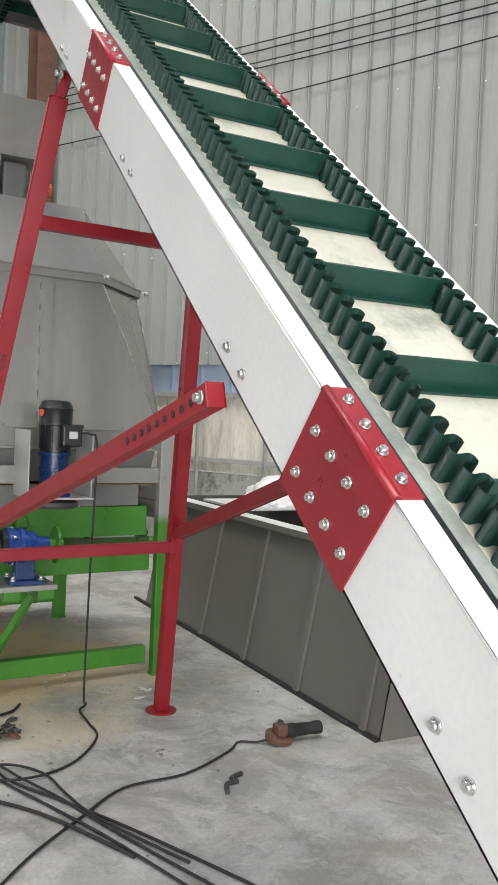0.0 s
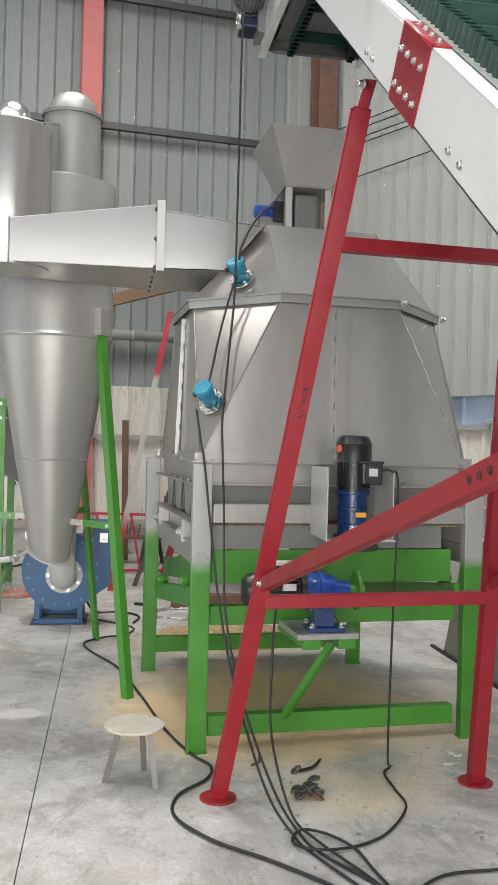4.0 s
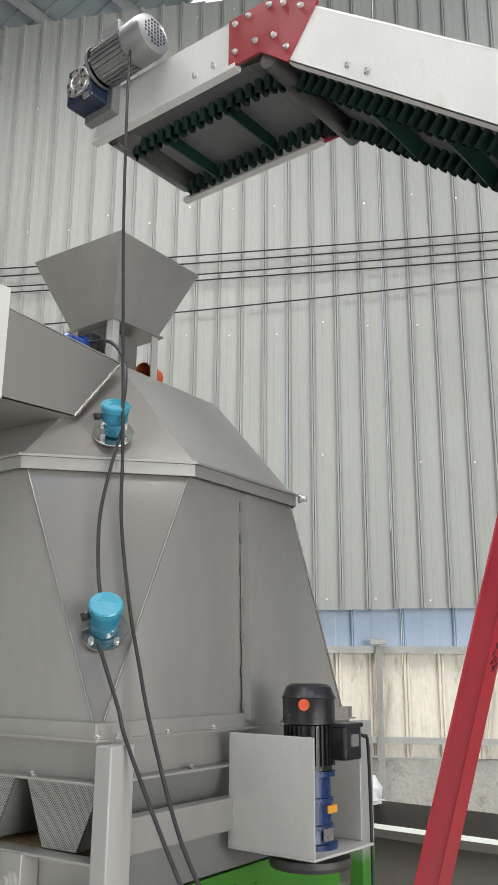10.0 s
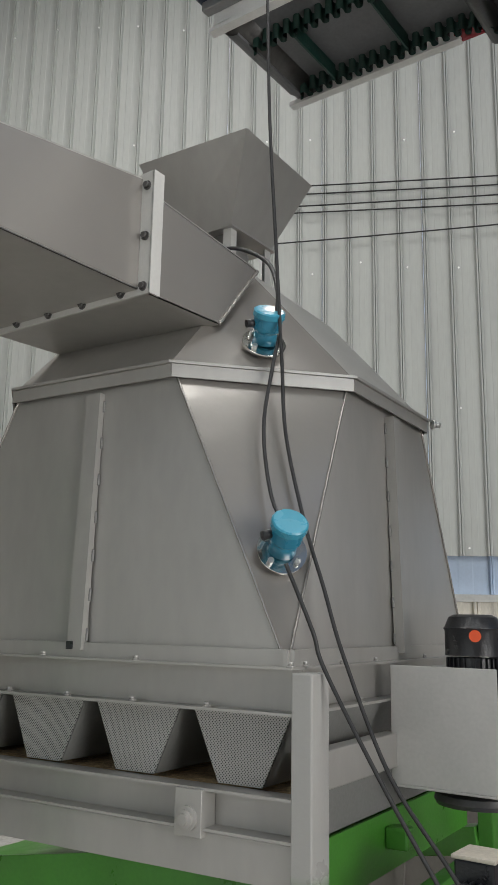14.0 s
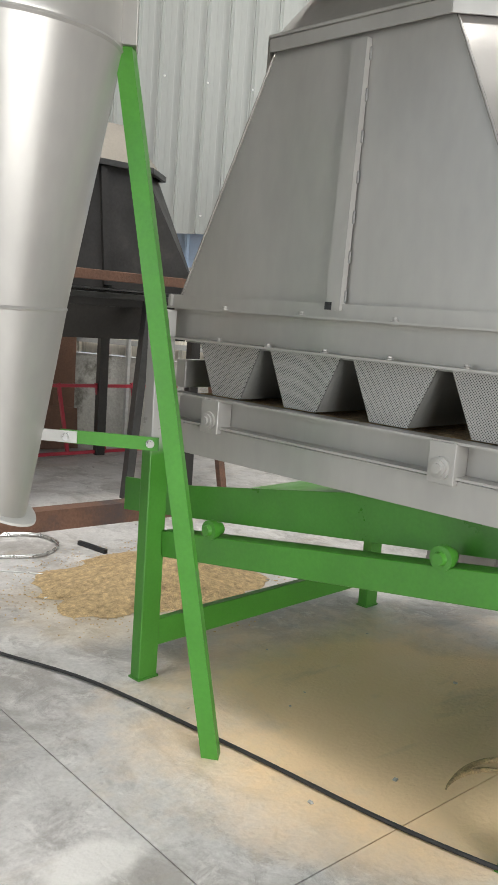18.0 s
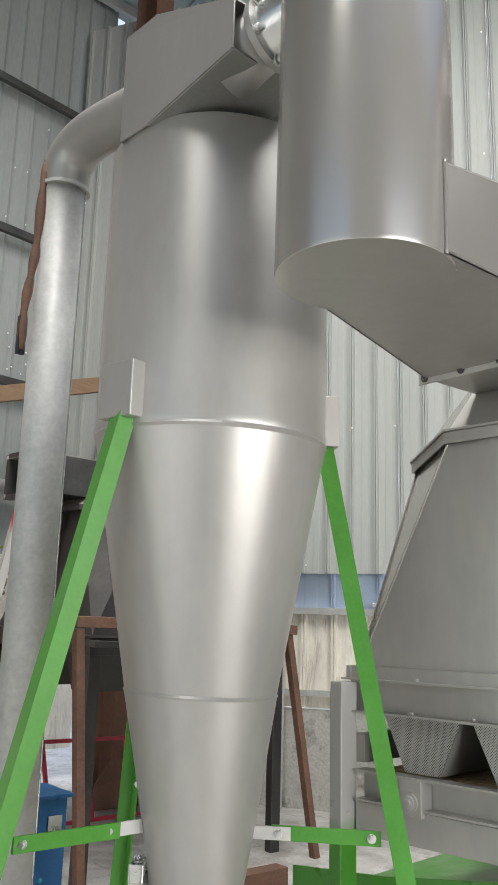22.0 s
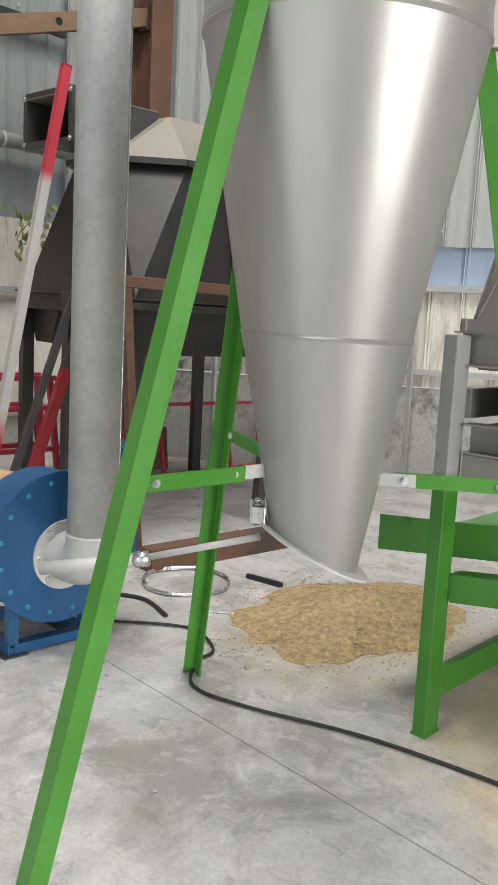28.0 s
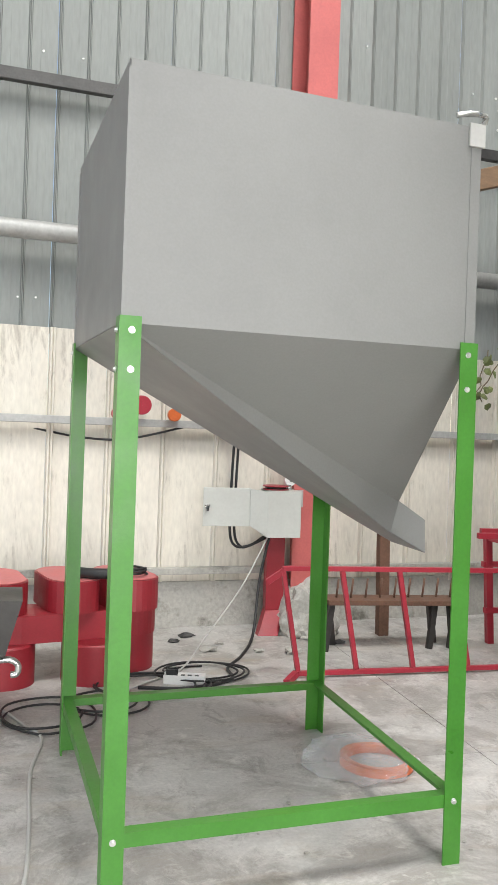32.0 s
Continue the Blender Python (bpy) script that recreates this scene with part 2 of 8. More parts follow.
def bm_lathe(bm, centre, axis, prof, n=28, close=False):
    """Turns a profile of (distance along axis, radius) round the axis."""
    c = Vector(centre)
    a, side, top, _ = axes_for((0, 0, 0), axis)
    rings = []
    for d, r in prof:
        rings.append([bm.verts.new(c + a * d + (side * math.cos(2 * math.pi * i / n) + top * math.sin(2 * math.pi * i / n)) * max(r, 1e-4)) for i in range(n)])
    for k in range(len(rings) - 1):
        for i in range(n):
            f = bm.faces.new((rings[k][i], rings[k][(i + 1) % n], rings[k + 1][(i + 1) % n], rings[k + 1][i]))
            f.smooth = True
    # keep the turned edges crisp where the profile bends sharply
    for k in range(1, len(rings) - 1):
        u = Vector((prof[k][0] - prof[k - 1][0], prof[k][1] - prof[k - 1][1]))
        w = Vector((prof[k + 1][0] - prof[k][0], prof[k + 1][1] - prof[k][1]))
        if u.length < 1e-6 or w.length < 1e-6 or u.angle(w) > 0.5:
            for i in range(n):
                e = bm.edges.get((rings[k][i], rings[k][(i + 1) % n]))
                if e is not None:
                    e.smooth = False
    if close:
        bm.faces.new(rings[0])
        bm.faces.new(rings[-1])
    bmesh.ops.recalc_face_normals(bm, faces=bm.faces)
    return bm


def smooth_path(pts, steps=6):
    pts = [Vector(p) for p in pts]
    out = []
    for i in range(len(pts) - 1):
        a, b, c, d = pts[max(i - 1, 0)], pts[i], pts[i + 1], pts[min(i + 2, len(pts) - 1)]
        for k in range(steps):
            t = k / steps
            out.append(0.5 * ((2 * b) + (c - a) * t + (2 * a - 5 * b + 4 * c - d) * t * t + (3 * b - a - 3 * c + d) * t ** 3))
    out.append(pts[-1])
    return out


def bm_tube(bm, pts, r, n=10, caps=True):
    pts = [Vector(p) for p in pts]
    side = None
    rings = []
    for i, p in enumerate(pts):
        a = (pts[min(i + 1, len(pts) - 1)] - pts[max(i - 1, 0)]).normalized()
        if side is None:
            side = a.orthogonal().normalized()
        side = (side - a * a.dot(side)).normalized()
        top = a.cross(side)
        rr = r[i] if isinstance(r, (list, tuple)) else r
        rings.append([bm.verts.new(p + (side * math.cos(2 * math.pi * k / n) + top * math.sin(2 * math.pi * k / n)) * rr) for k in range(n)])
    for k in range(len(rings) - 1):
        for i in range(n):
            f = bm.faces.new((rings[k][i], rings[k][(i + 1) % n], rings[k + 1][(i + 1) % n], rings[k + 1][i]))
            f.smooth = True
    if caps:
        bm.faces.new(rings[0])
        bm.faces.new(rings[-1])
    bmesh.ops.recalc_face_normals(bm, faces=bm.faces)
    return bm


def bm_prism(bm, pts, off):
    """A flat polygon given thickness by the vector off."""
    off = Vector(off)
    lo = [bm.verts.new(Vector(p)) for p in pts]
    hi = [bm.verts.new(Vector(p) + off) for p in pts]
    n = len(pts)
    bm.faces.new(lo)
    bm.faces.new(hi)
    for i in range(n):
        bm.faces.new((lo[i], lo[(i + 1) % n], hi[(i + 1) % n], hi[i]))
    bmesh.ops.recalc_face_normals(bm, faces=bm.faces)
    return bm


def bm_bolt(bm, p, axis, r=0.011, h=0.012):
    a, side, top, _ = axes_for((0, 0, 0), axis)
    p = Vector(p)
    bm_cyl(bm, p, p + a * h * 0.3, r * 1.45, n=12)
    bm_cyl(bm, p + a * h * 0.3, p + a * h, r, n=6)
    return bm


NORTH_END = False


def plan(p):
    """A place of the north end's own plan, laid into the hall's plan."""
    p = Vector(p)
    d = max(0.0, p.y - 0.6) if NORTH_END else 0.0
    return Vector((p.x + d * (0.03 + 0.025 * p.x) - 0.02 * min(1.0, 2 * d), p.y + d * (0.083 + 0.006 * d), p.z * (1 + 0.022 * d)))


def moved(build, by):
    """Runs a builder and sets down all that it built elsewhere."""
    old = set(bpy.data.objects)
    build()
    for ob in set(bpy.data.objects) - old:
        if ob.parent is None:
            ob.location += Vector(by)


def plan_mesh(bm):
    if NORTH_END:
        for v in bm.verts:
            v.co = plan(v.co)


def thing(name, base, label, category, group="", kind=""):
    base = plan(base)
    ob = new(name)
    ob.empty_display_size = 0.1
    ob.location = base
    tagged(ob, label, category, group, kind)
    return ob


def part(name, bm, material, parent=None, label="", flat=False):
    """Links a bmesh, given in world coordinates, as one mesh object under a thing or a part."""
    plan_mesh(bm)
    root, off = parent, Vector((0, 0, 0))
    while root is not None:
        off += root.location
        root = root.parent
    if off.length:
        bmesh.ops.translate(bm, vec=-off, verts=bm.verts)
    me = bpy.data.meshes.new(name)
    bm.to_mesh(me)
    bm.free()
    me.materials.append(material)
    ob = new(name, me)
    if parent is not None:
        ob.parent = parent
    if label:
        ob["label"] = label
    return ob


def solo(name, bm, material, label, category, base=(0, 0, 0), group="", kind=""):
    """A thing that is one mesh."""
    plan_mesh(bm)
    base = plan(base)
    bmesh.ops.translate(bm, vec=-Vector(base), verts=bm.verts)
    me = bpy.data.meshes.new(name)
    bm.to_mesh(me)
    bm.free()
    me.materials.append(material)
    ob = new(name, me)
    ob.location = base
    return tagged(ob, label, category, group, kind)


B = bmesh.new


def paint_mix(mat, other, lo, hi, axis=2, noise_amount=0.04):
    """Blends a second paint colour in along one axis of the object, with an uneven edge."""
    t = mat.node_tree
    nd, ln = t.nodes, t.links
    bsdf = nd["Principled BSDF"]
    src = bsdf.inputs["Base Color"].links[0].from_socket
    tc = nd.new("ShaderNodeTexCoord")
    sep = nd.new("ShaderNodeSeparateXYZ")
    ln.new(tc.outputs["Object"], sep.inputs[0])
    nz = nd.new("ShaderNodeTexNoise")
    nz.inputs["Scale"].default_value = 9
    ln.new(tc.outputs["Object"], nz.inputs["Vector"])
    ad = nd.new("ShaderNodeMath")
    ad.operation = 'MULTIPLY_ADD'
    ad.inputs[1].default_value = noise_amount
    ln.new(nz.outputs[0], ad.inputs[0])
    ln.new(sep.outputs[axis], ad.inputs[2])
    mr = nd.new("ShaderNodeMapRange")
    mr.inputs[1].default_value, mr.inputs[2].default_value = lo, hi
    ln.new(ad.outputs[0], mr.inputs[0])
    mix = nd.new("ShaderNodeMix")
    mix.data_type = 'RGBA'
    ln.new(mr.outputs[0], mix.inputs["Factor"])
    ln.new(src, mix.inputs["A"])
    mix.inputs["B"].default_value = (*other, 1)
    ln.new(mix.outputs["Result"], bsdf.inputs["Base Color"])
    return mat


def dust_patch(mat, centre, size, other, soft=0.5, rough=2.4, strength=0.75):
    """Lays a patch of dust with an uneven outline over a floor material."""
    t = mat.node_tree
    nd, ln = t.nodes, t.links
    bsdf = nd["Principled BSDF"]
    src = bsdf.inputs["Base Color"].links[0].from_socket
    tc = nd.new("ShaderNodeTexCoord")
    mp = nd.new("ShaderNodeMapping")
    mp.vector_type = 'TEXTURE'
    mp.inputs["Location"].default_value = (*centre, 0)
    mp.inputs["Scale"].default_value = (*size, 1)
    ln.new(tc.outputs["Object"], mp.inputs[0])
    le = nd.new("ShaderNodeVectorMath")
    le.operation = 'LENGTH'
    ln.new(mp.outputs[0], le.inputs[0])
    nz = nd.new("ShaderNodeTexNoise")
    nz.inputs["Scale"].default_value, nz.inputs["Detail"].default_value, nz.inputs["Roughness"].default_value = rough, 9, 0.65
    ln.new(tc.outputs["Object"], nz.inputs["Vector"])
    sub = nd.new("ShaderNodeMath")
    sub.operation = 'MULTIPLY_ADD'
    sub.inputs[1].default_value = 1.1
    ln.new(nz.outputs[0], sub.inputs[0])
    ln.new(le.outputs["Value"], sub.inputs[2])
    mr = nd.new("ShaderNodeMapRange")
    mr.inputs[1].default_value, mr.inputs[2].default_value = 1.55, 1.55 - soft
    mr.inputs[3].default_value, mr.inputs[4].default_value = 0, strength
    ln.new(sub.outputs[0], mr.inputs[0])
    mix = nd.new("ShaderNodeMix")
    mix.data_type = 'RGBA'
    ln.new(mr.outputs[0], mix.inputs["Factor"])
    ln.new(src, mix.inputs["A"])
    mix.inputs["B"].default_value = (*other, 1)
    ln.new(mix.outputs["Result"], bsdf.inputs["Base Color"])
    return mat


def mottle(mat, scale, lo, hi, other, strength, rough=0.72, stretch=(1, 1, 1)):
    """Lays irregular blotches or scuffs of a second colour over a material."""
    t = mat.node_tree
    nd, ln = t.nodes, t.links
    bsdf = nd["Principled BSDF"]
    src = bsdf.inputs["Base Color"].links[0].from_socket
    tc = nd.new("ShaderNodeTexCoord")
    mp = nd.new("ShaderNodeMapping")
    mp.inputs["Scale"].default_value = stretch
    ln.new(tc.outputs["Object"], mp.inputs[0])
    nz = nd.new("ShaderNodeTexNoise")
    nz.inputs["Scale"].default_value, nz.inputs["Detail"].default_value, nz.inputs["Roughness"].default_value = scale, 10, rough
    nz.inputs["Distortion"].default_value = 0.6
    ln.new(mp.outputs[0], nz.inputs["Vector"])
    mr = nd.new("ShaderNodeMapRange")
    mr.inputs[1].default_value, mr.inputs[2].default_value = lo, hi
    mr.inputs[3].default_value, mr.inputs[4].default_value = 0, strength
    ln.new(nz.outputs[0], mr.inputs[0])
    mix = nd.new("ShaderNodeMix")
    mix.data_type = 'RGBA'
    ln.new(mr.outputs[0], mix.inputs["Factor"])
    ln.new(src, mix.inputs["A"])
    mix.inputs["B"].default_value = (*other, 1)
    ln.new(mix.outputs["Result"], bsdf.inputs["Base Color"])
    return mat


FLOOR = make_mat("floor_concrete", (0.48, 0.465, 0.44), 0.5, 0.0, 0.18, 5.0, 60, 0.08, rough_vary=0.22)
mottle(FLOOR, 1.9, 0.48, 0.58, (0.27, 0.25, 0.225), 0.7)
mottle(FLOOR, 6.0, 0.52, 0.62, (0.23, 0.215, 0.195), 0.6, 0.8, (1.0, 0.7, 1))
mottle(FLOOR, 8.0, 0.55, 0.66, (0.68, 0.66, 0.62), 0.6, 0.75)
# Sawdust film under the cooler, its colour brightened in place of missing light.
dust_patch(FLOOR, (0.62, 0.62), (1.12, 1.10), (0.86, 0.62, 0.36), 0.45, 1.6, 0.94)
dust_patch(FLOOR, (0.75, -0.55), (0.45, 0.30), (0.72, 0.60, 0.40), 0.5, 3.0, 0.55)
dust_patch(FLOOR, (0.45, 2.2), (0.80, 0.62), (0.58, 0.46, 0.28), 0.6, 3.0, 0.6)
dust_patch(FLOOR, (-0.75, 0.62), (0.16, 0.10), (0.62, 0.60, 0.56), 0.4, 9.0, 0.9)
mottle(FLOOR, 3.2, 0.56, 0.70, (0.40, 0.33, 0.24), 0.4, 0.6, (0.5, 1.6, 1))
mottle(SHEET_WHITE, 5.0, 0.54, 0.66, (0.24, 0.20, 0.15), 0.6, 0.75, (1.4, 1.4, 0.25))
mottle(WHITE, 2.6, 0.60, 0.72, (0.50, 0.47, 0.36), 0.5, 0.7)
mottle(WHITE, 30.0, 0.66, 0.74, (0.36, 0.34, 0.30), 0.5, 0.7)
mottle(RED, 22.0, 0.66, 0.76, (0.10, 0.03, 0.03), 0.6, 0.75)
mottle(GREEN, 16.0, 0.62, 0.76, (0.10, 0.20, 0.07), 0.5, 0.75)
mottle(GREY, 1.3, 0.50, 0.72, (0.30, 0.285, 0.255), 0.45, 0.65, (1, 1, 0.35))
LEG = paint_mix(make_mat("leg_paint", (0.056, 0.22, 0.025), 0.38, 0.05, 0.12, 5, 90, 0.012), (0.34, 0.335, 0.315), 0.86, 0.93)
PLINTH = make_mat("mouldy_concrete", (0.42, 0.41, 0.37), 0.8, 0.0, 0.22, 3, 40, 0.12, stain=(0.16, 0.155, 0.13), stain_at=0.52, stain_scale=3)
SHEET_BLUE = make_mat("bluish_white_sheet", (0.52, 0.63, 0.78), 0.5, 0.0, 0.06, 1.5, 40, 0.01, per_object=0.05)
# White of screws and pin-hole dots; the holes' daylight is in this colour.
BRIGHT_DOT = make_mat("bright_dot", (0.85, 0.85, 0.82), 0.35, 0.3, 0.05, 20, 90, 0.0)
GREY_GLOSS = make_mat("glossy_grey_paint", (0.40, 0.38, 0.35), 0.17, 0.6, 0.02, 2.2, 6.0, 0.045, rough_vary=0.0)
GREY_GLOSS2 = make_mat("satin_rolled_grey_paint", (0.37, 0.352, 0.325), 0.23, 0.55, 0.02, 2, 5, 0.03, rough_vary=0.0)
MOTOR_GREY = make_mat("cast_aluminium_paint", (0.25, 0.25, 0.25), 0.38, 0.5, 0.08, 9, 90, 0.02)
GREY_LIGHT = make_mat("pale_grey_paint", (0.46, 0.455, 0.43), 0.45, 0.0, 0.06, 5, 90, 0.012)
# Darker copy of grey paint with shade put into it; welds share it.
SHADED_GREY = make_mat("shaded_grey_paint", (0.20, 0.20, 0.19), 0.5, 0.1, 0.1, 5, 90, 0.015)
WHITE_GREY = make_mat("off_white_paint", (0.62, 0.62, 0.60), 0.35, 0.1, 0.06, 3, 80, 0.01)
BLUE_DARK = make_mat("dark_blue_paint", (0.010, 0.035, 0.12), 0.3, 0.0, 0.15, 12, 90, 0.02)
BLUE_BLACK = make_mat("blue_black_paint", (0.012, 0.022, 0.05), 0.35, 0.0, 0.15, 12, 90, 0.02)
ORANGE_YELLOW = make_mat("orange_yellow_label", (0.75, 0.36, 0.04), 0.5, 0.0, 0.05, 12, 90, 0.0)
ORANGE_RED = make_mat("orange_red_label", (0.72, 0.10, 0.03), 0.4, 0.0, 0.05, 12, 90, 0.0)
SAW_GREY = make_mat("dusty_grey", (0.50, 0.46, 0.38), 0.8, 0.0, 0.15, 12, 90, 0.05)
CHROME = make_mat("bright_steel", (0.78, 0.77, 0.74), 0.14, 1.0, 0.04, 6, 60, 0.01, rough_vary=0.05)
TEAL_LIGHT = make_mat("light_teal_paint", (0.035, 0.24, 0.34), 0.3, 0.0, 0.06, 12, 90, 0.01)
GALV_BRIGHT = make_mat("bright_galvanised", (0.72, 0.72, 0.70), 0.2, 0.85, 0.08, 6, 40, 0.015, rough_vary=0.08)
GREEN_WHITE = make_mat("pale_oversprayed_sheet", (0.70, 0.72, 0.66), 0.5, 0.0, 0.06, 4, 60, 0.01, stain=(0.10, 0.30, 0.14), stain_at=0.60, stain_scale=3)
BAG = make_mat("white_plastic", (0.80, 0.80, 0.79), 0.35, 0.0, 0.04, 8, 30, 0.12)


def make_perforated():
    m = make_mat("perforated_grey_sheet", (0.36, 0.355, 0.34), 0.4, 0.3, 0.06, 4, 90, 0.0)
    t = m.node_tree
    nd, ln = t.nodes, t.links
    bsdf = nd["Principled BSDF"]
    src = bsdf.inputs["Base Color"].links[0].from_socket
    tc = nd.new("ShaderNodeTexCoord")
    sep = nd.new("ShaderNodeSeparateXYZ")
    ln.new(tc.outputs["Object"], sep.inputs[0])
    outs = []
    for sgn in (1, -1):
        a = nd.new("ShaderNodeMath")
        a.operation = 'MULTIPLY_ADD'
        a.inputs[1].default_value = sgn
        ln.new(sep.outputs[2], a.inputs[0])
        ln.new(sep.outputs[1], a.inputs[2])
        b = nd.new("ShaderNodeMath")
        b.operation = 'MULTIPLY'
        b.inputs[1].default_value = 2 * math.pi / 0.0085
        ln.new(a.outputs[0], b.inputs[0])
        c = nd.new("ShaderNodeMath")
        c.operation = 'SINE'
        ln.new(b.outputs[0], c.inputs[0])
        outs.append(c)
    s = nd.new("ShaderNodeMath")
    ln.new(outs[0].outputs[0], s.inputs[0])
    ln.new(outs[1].outputs[0], s.inputs[1])
    mr = nd.new("ShaderNodeMapRange")
    mr.inputs[1].default_value, mr.inputs[2].default_value = 0.75, 1.0
    ln.new(s.outputs[0], mr.inputs[0])
    mix = nd.new("ShaderNodeMix")
    mix.data_type = 'RGBA'
    ln.new(mr.outputs[0], mix.inputs["Factor"])
    ln.new(src, mix.inputs["A"])
    mix.inputs["B"].default_value = (0.02, 0.02, 0.02, 1)
    ln.new(mix.outputs["Result"], bsdf.inputs["Base Color"])
    return m


PERF = make_perforated()

# ---- more helpers for pieces ----
BOLT_MESH = {}


def bolts(parent, points, axis, r=0.011, h=0.012, material=None, name="bolt"):
    """Bolts at world points under a thing or part; alike bolts share one mesh."""
    material = material or STEEL
    key = (tuple(round(a, 3) for a in axis), r, h, material.name)
    if key not in BOLT_MESH:
        bm = bm_bolt(B(), (0, 0, 0), axis, r, h)
        me = bpy.data.meshes.new(name)
        bm.to_mesh(me)
        bm.free()
        me.materials.append(material)
        BOLT_MESH[key] = me
    root, off = parent, Vector((0, 0, 0))
    while root is not None:
        off += root.location
        root = root.parent
    for p in points:
        ob = new(name, BOLT_MESH[key])
        ob.parent = parent
        ob.location = plan(p) - off


def slab(pts, inward):
    return bm_prism(B(), pts, inward)


def cable(name, pts, r, label, material=None, steps=6):
    bm = bm_tube(B(), smooth_path(pts, steps), r, 8)
    return solo(name, bm, material or RUBBER, label, "cable", base=pts[0])


def bm_ribbed(bm, width, z0, z1, pitch=0.21, rib=0.05, depth=0.028, gauge=0.004):
    """A ribbed sheet in the plane y = 0 from x = 0 to width, its ribs towards -y; the rib stands at the start of each pitch."""
    n = max(1, round(width / pitch))
    p = width / n
    prof = []
    for i in range(n):
        x = i * p
        prof += [(x, 0), (x + 0.008, -depth), (x + rib * 0.40, -depth), (x + rib * 0.5, -depth * 0.55), (x + rib * 0.60, -depth), (x + rib - 0.008, -depth), (x + rib, 0)]
        prof += [(x + rib + (p - rib) * 0.33, 0), (x + rib + (p - rib) * 0.36, -0.0015), (x + rib + (p - rib) * 0.64, -0.0015), (x + rib + (p - rib) * 0.67, 0)]
    prof.append((width, 0))
    a = [[bm.verts.new((x, y + o, z)) for x, y in prof] for z in (z0, z1) for o in (0, gauge)]
    lo_f, lo_b, hi_f, hi_b = a
    for i in range(len(prof) - 1):
        bm.faces.new((lo_f[i], lo_f[i + 1], hi_f[i + 1], hi_f[i]))
        bm.faces.new((lo_b[i + 1], lo_b[i], hi_b[i], hi_b[i + 1]))
        bm.faces.new((lo_f[i + 1], lo_f[i], lo_b[i], lo_b[i + 1]))
        bm.faces.new((hi_f[i], hi_f[i + 1], hi_b[i + 1], hi_b[i]))
    return bm


def ribbed_wall(name, start, ang, length, z0, z1, material, label, pitch=0.21, sheet=0.84, rib=0.045, depth=0.034, jag=0.0):
    """A wall of ribbed sheets from start along ang (degrees); each sheet is a panel of its own."""
    root = thing(name, (start[0], start[1], 0), label, "wall", kind="structure")
    root.rotation_euler = (0, 0, radians(ang))
    n = round(length / sheet)
    w = length / n
    rnd = random.Random(name)
    made = []
    for k in range(3):
        bm = bm_ribbed(B(), w - 0.002, z0 + rnd.uniform(-jag, jag), z1 + rnd.uniform(-jag, jag), pitch, rib, depth)
        me = bpy.data.meshes.new("panel")
        bm.to_mesh(me)
        bm.free()
        me.materials.append(material)
        made.append(me)
    for i in range(n):
        ob = new("panel", rnd.choice(made))
        ob.parent = root
        ob.location = (i * w, rnd.uniform(-0.004, 0.004), 0)
    return root


# ---- structure ----
EN = Vector((math.cos(radians(28)), math.sin(radians(28)), 0))
ED = Vector((-math.sin(radians(28)), math.cos(radians(28)), 0))
NN = Vector((math.cos(radians(96)), math.sin(radians(96)), 0))
ND = Vector((math.cos(radians(6)), math.sin(radians(6)), 0))


def epos(s, out=0.0, z=0.0):
    """A place on the east partition: s along it to the north-west, out behind it."""
    return EN * (5.05 + out) + ED * s + Vector((0, 0, z))


def npos(s, out=0.0, z=0.0):
    """A place on the north wall: s along it to the east, out behind it."""
    return NN * (7.08 + out) + ND * s + Vector((0, 0, z))


def build_floor():
    solo("ground", bm_box(B(), -400, 400, -400, 400, -0.40, -0.06), CONCRETE, "grey concrete ground round the hall", "ground", kind="structure")
    floor = thing("floor", (0, 0, 0), "worn grey concrete floor with sawn joints, dust and stains", "floor", kind="structure")
    xs = [-9.0, -4.6, -0.59, 3.4, 9.0]
    ys = [-9.0, -3.7, 0.27, 4.2, 9.5]
    for i in range(4):
        for j in range(4):
            part("slab", bm_box(B(), xs[i] + 0.002, xs[i + 1] - 0.002, ys[j] + 0.002, ys[j + 1] - 0.002, -0.05, 0.0), FLOOR, floor)


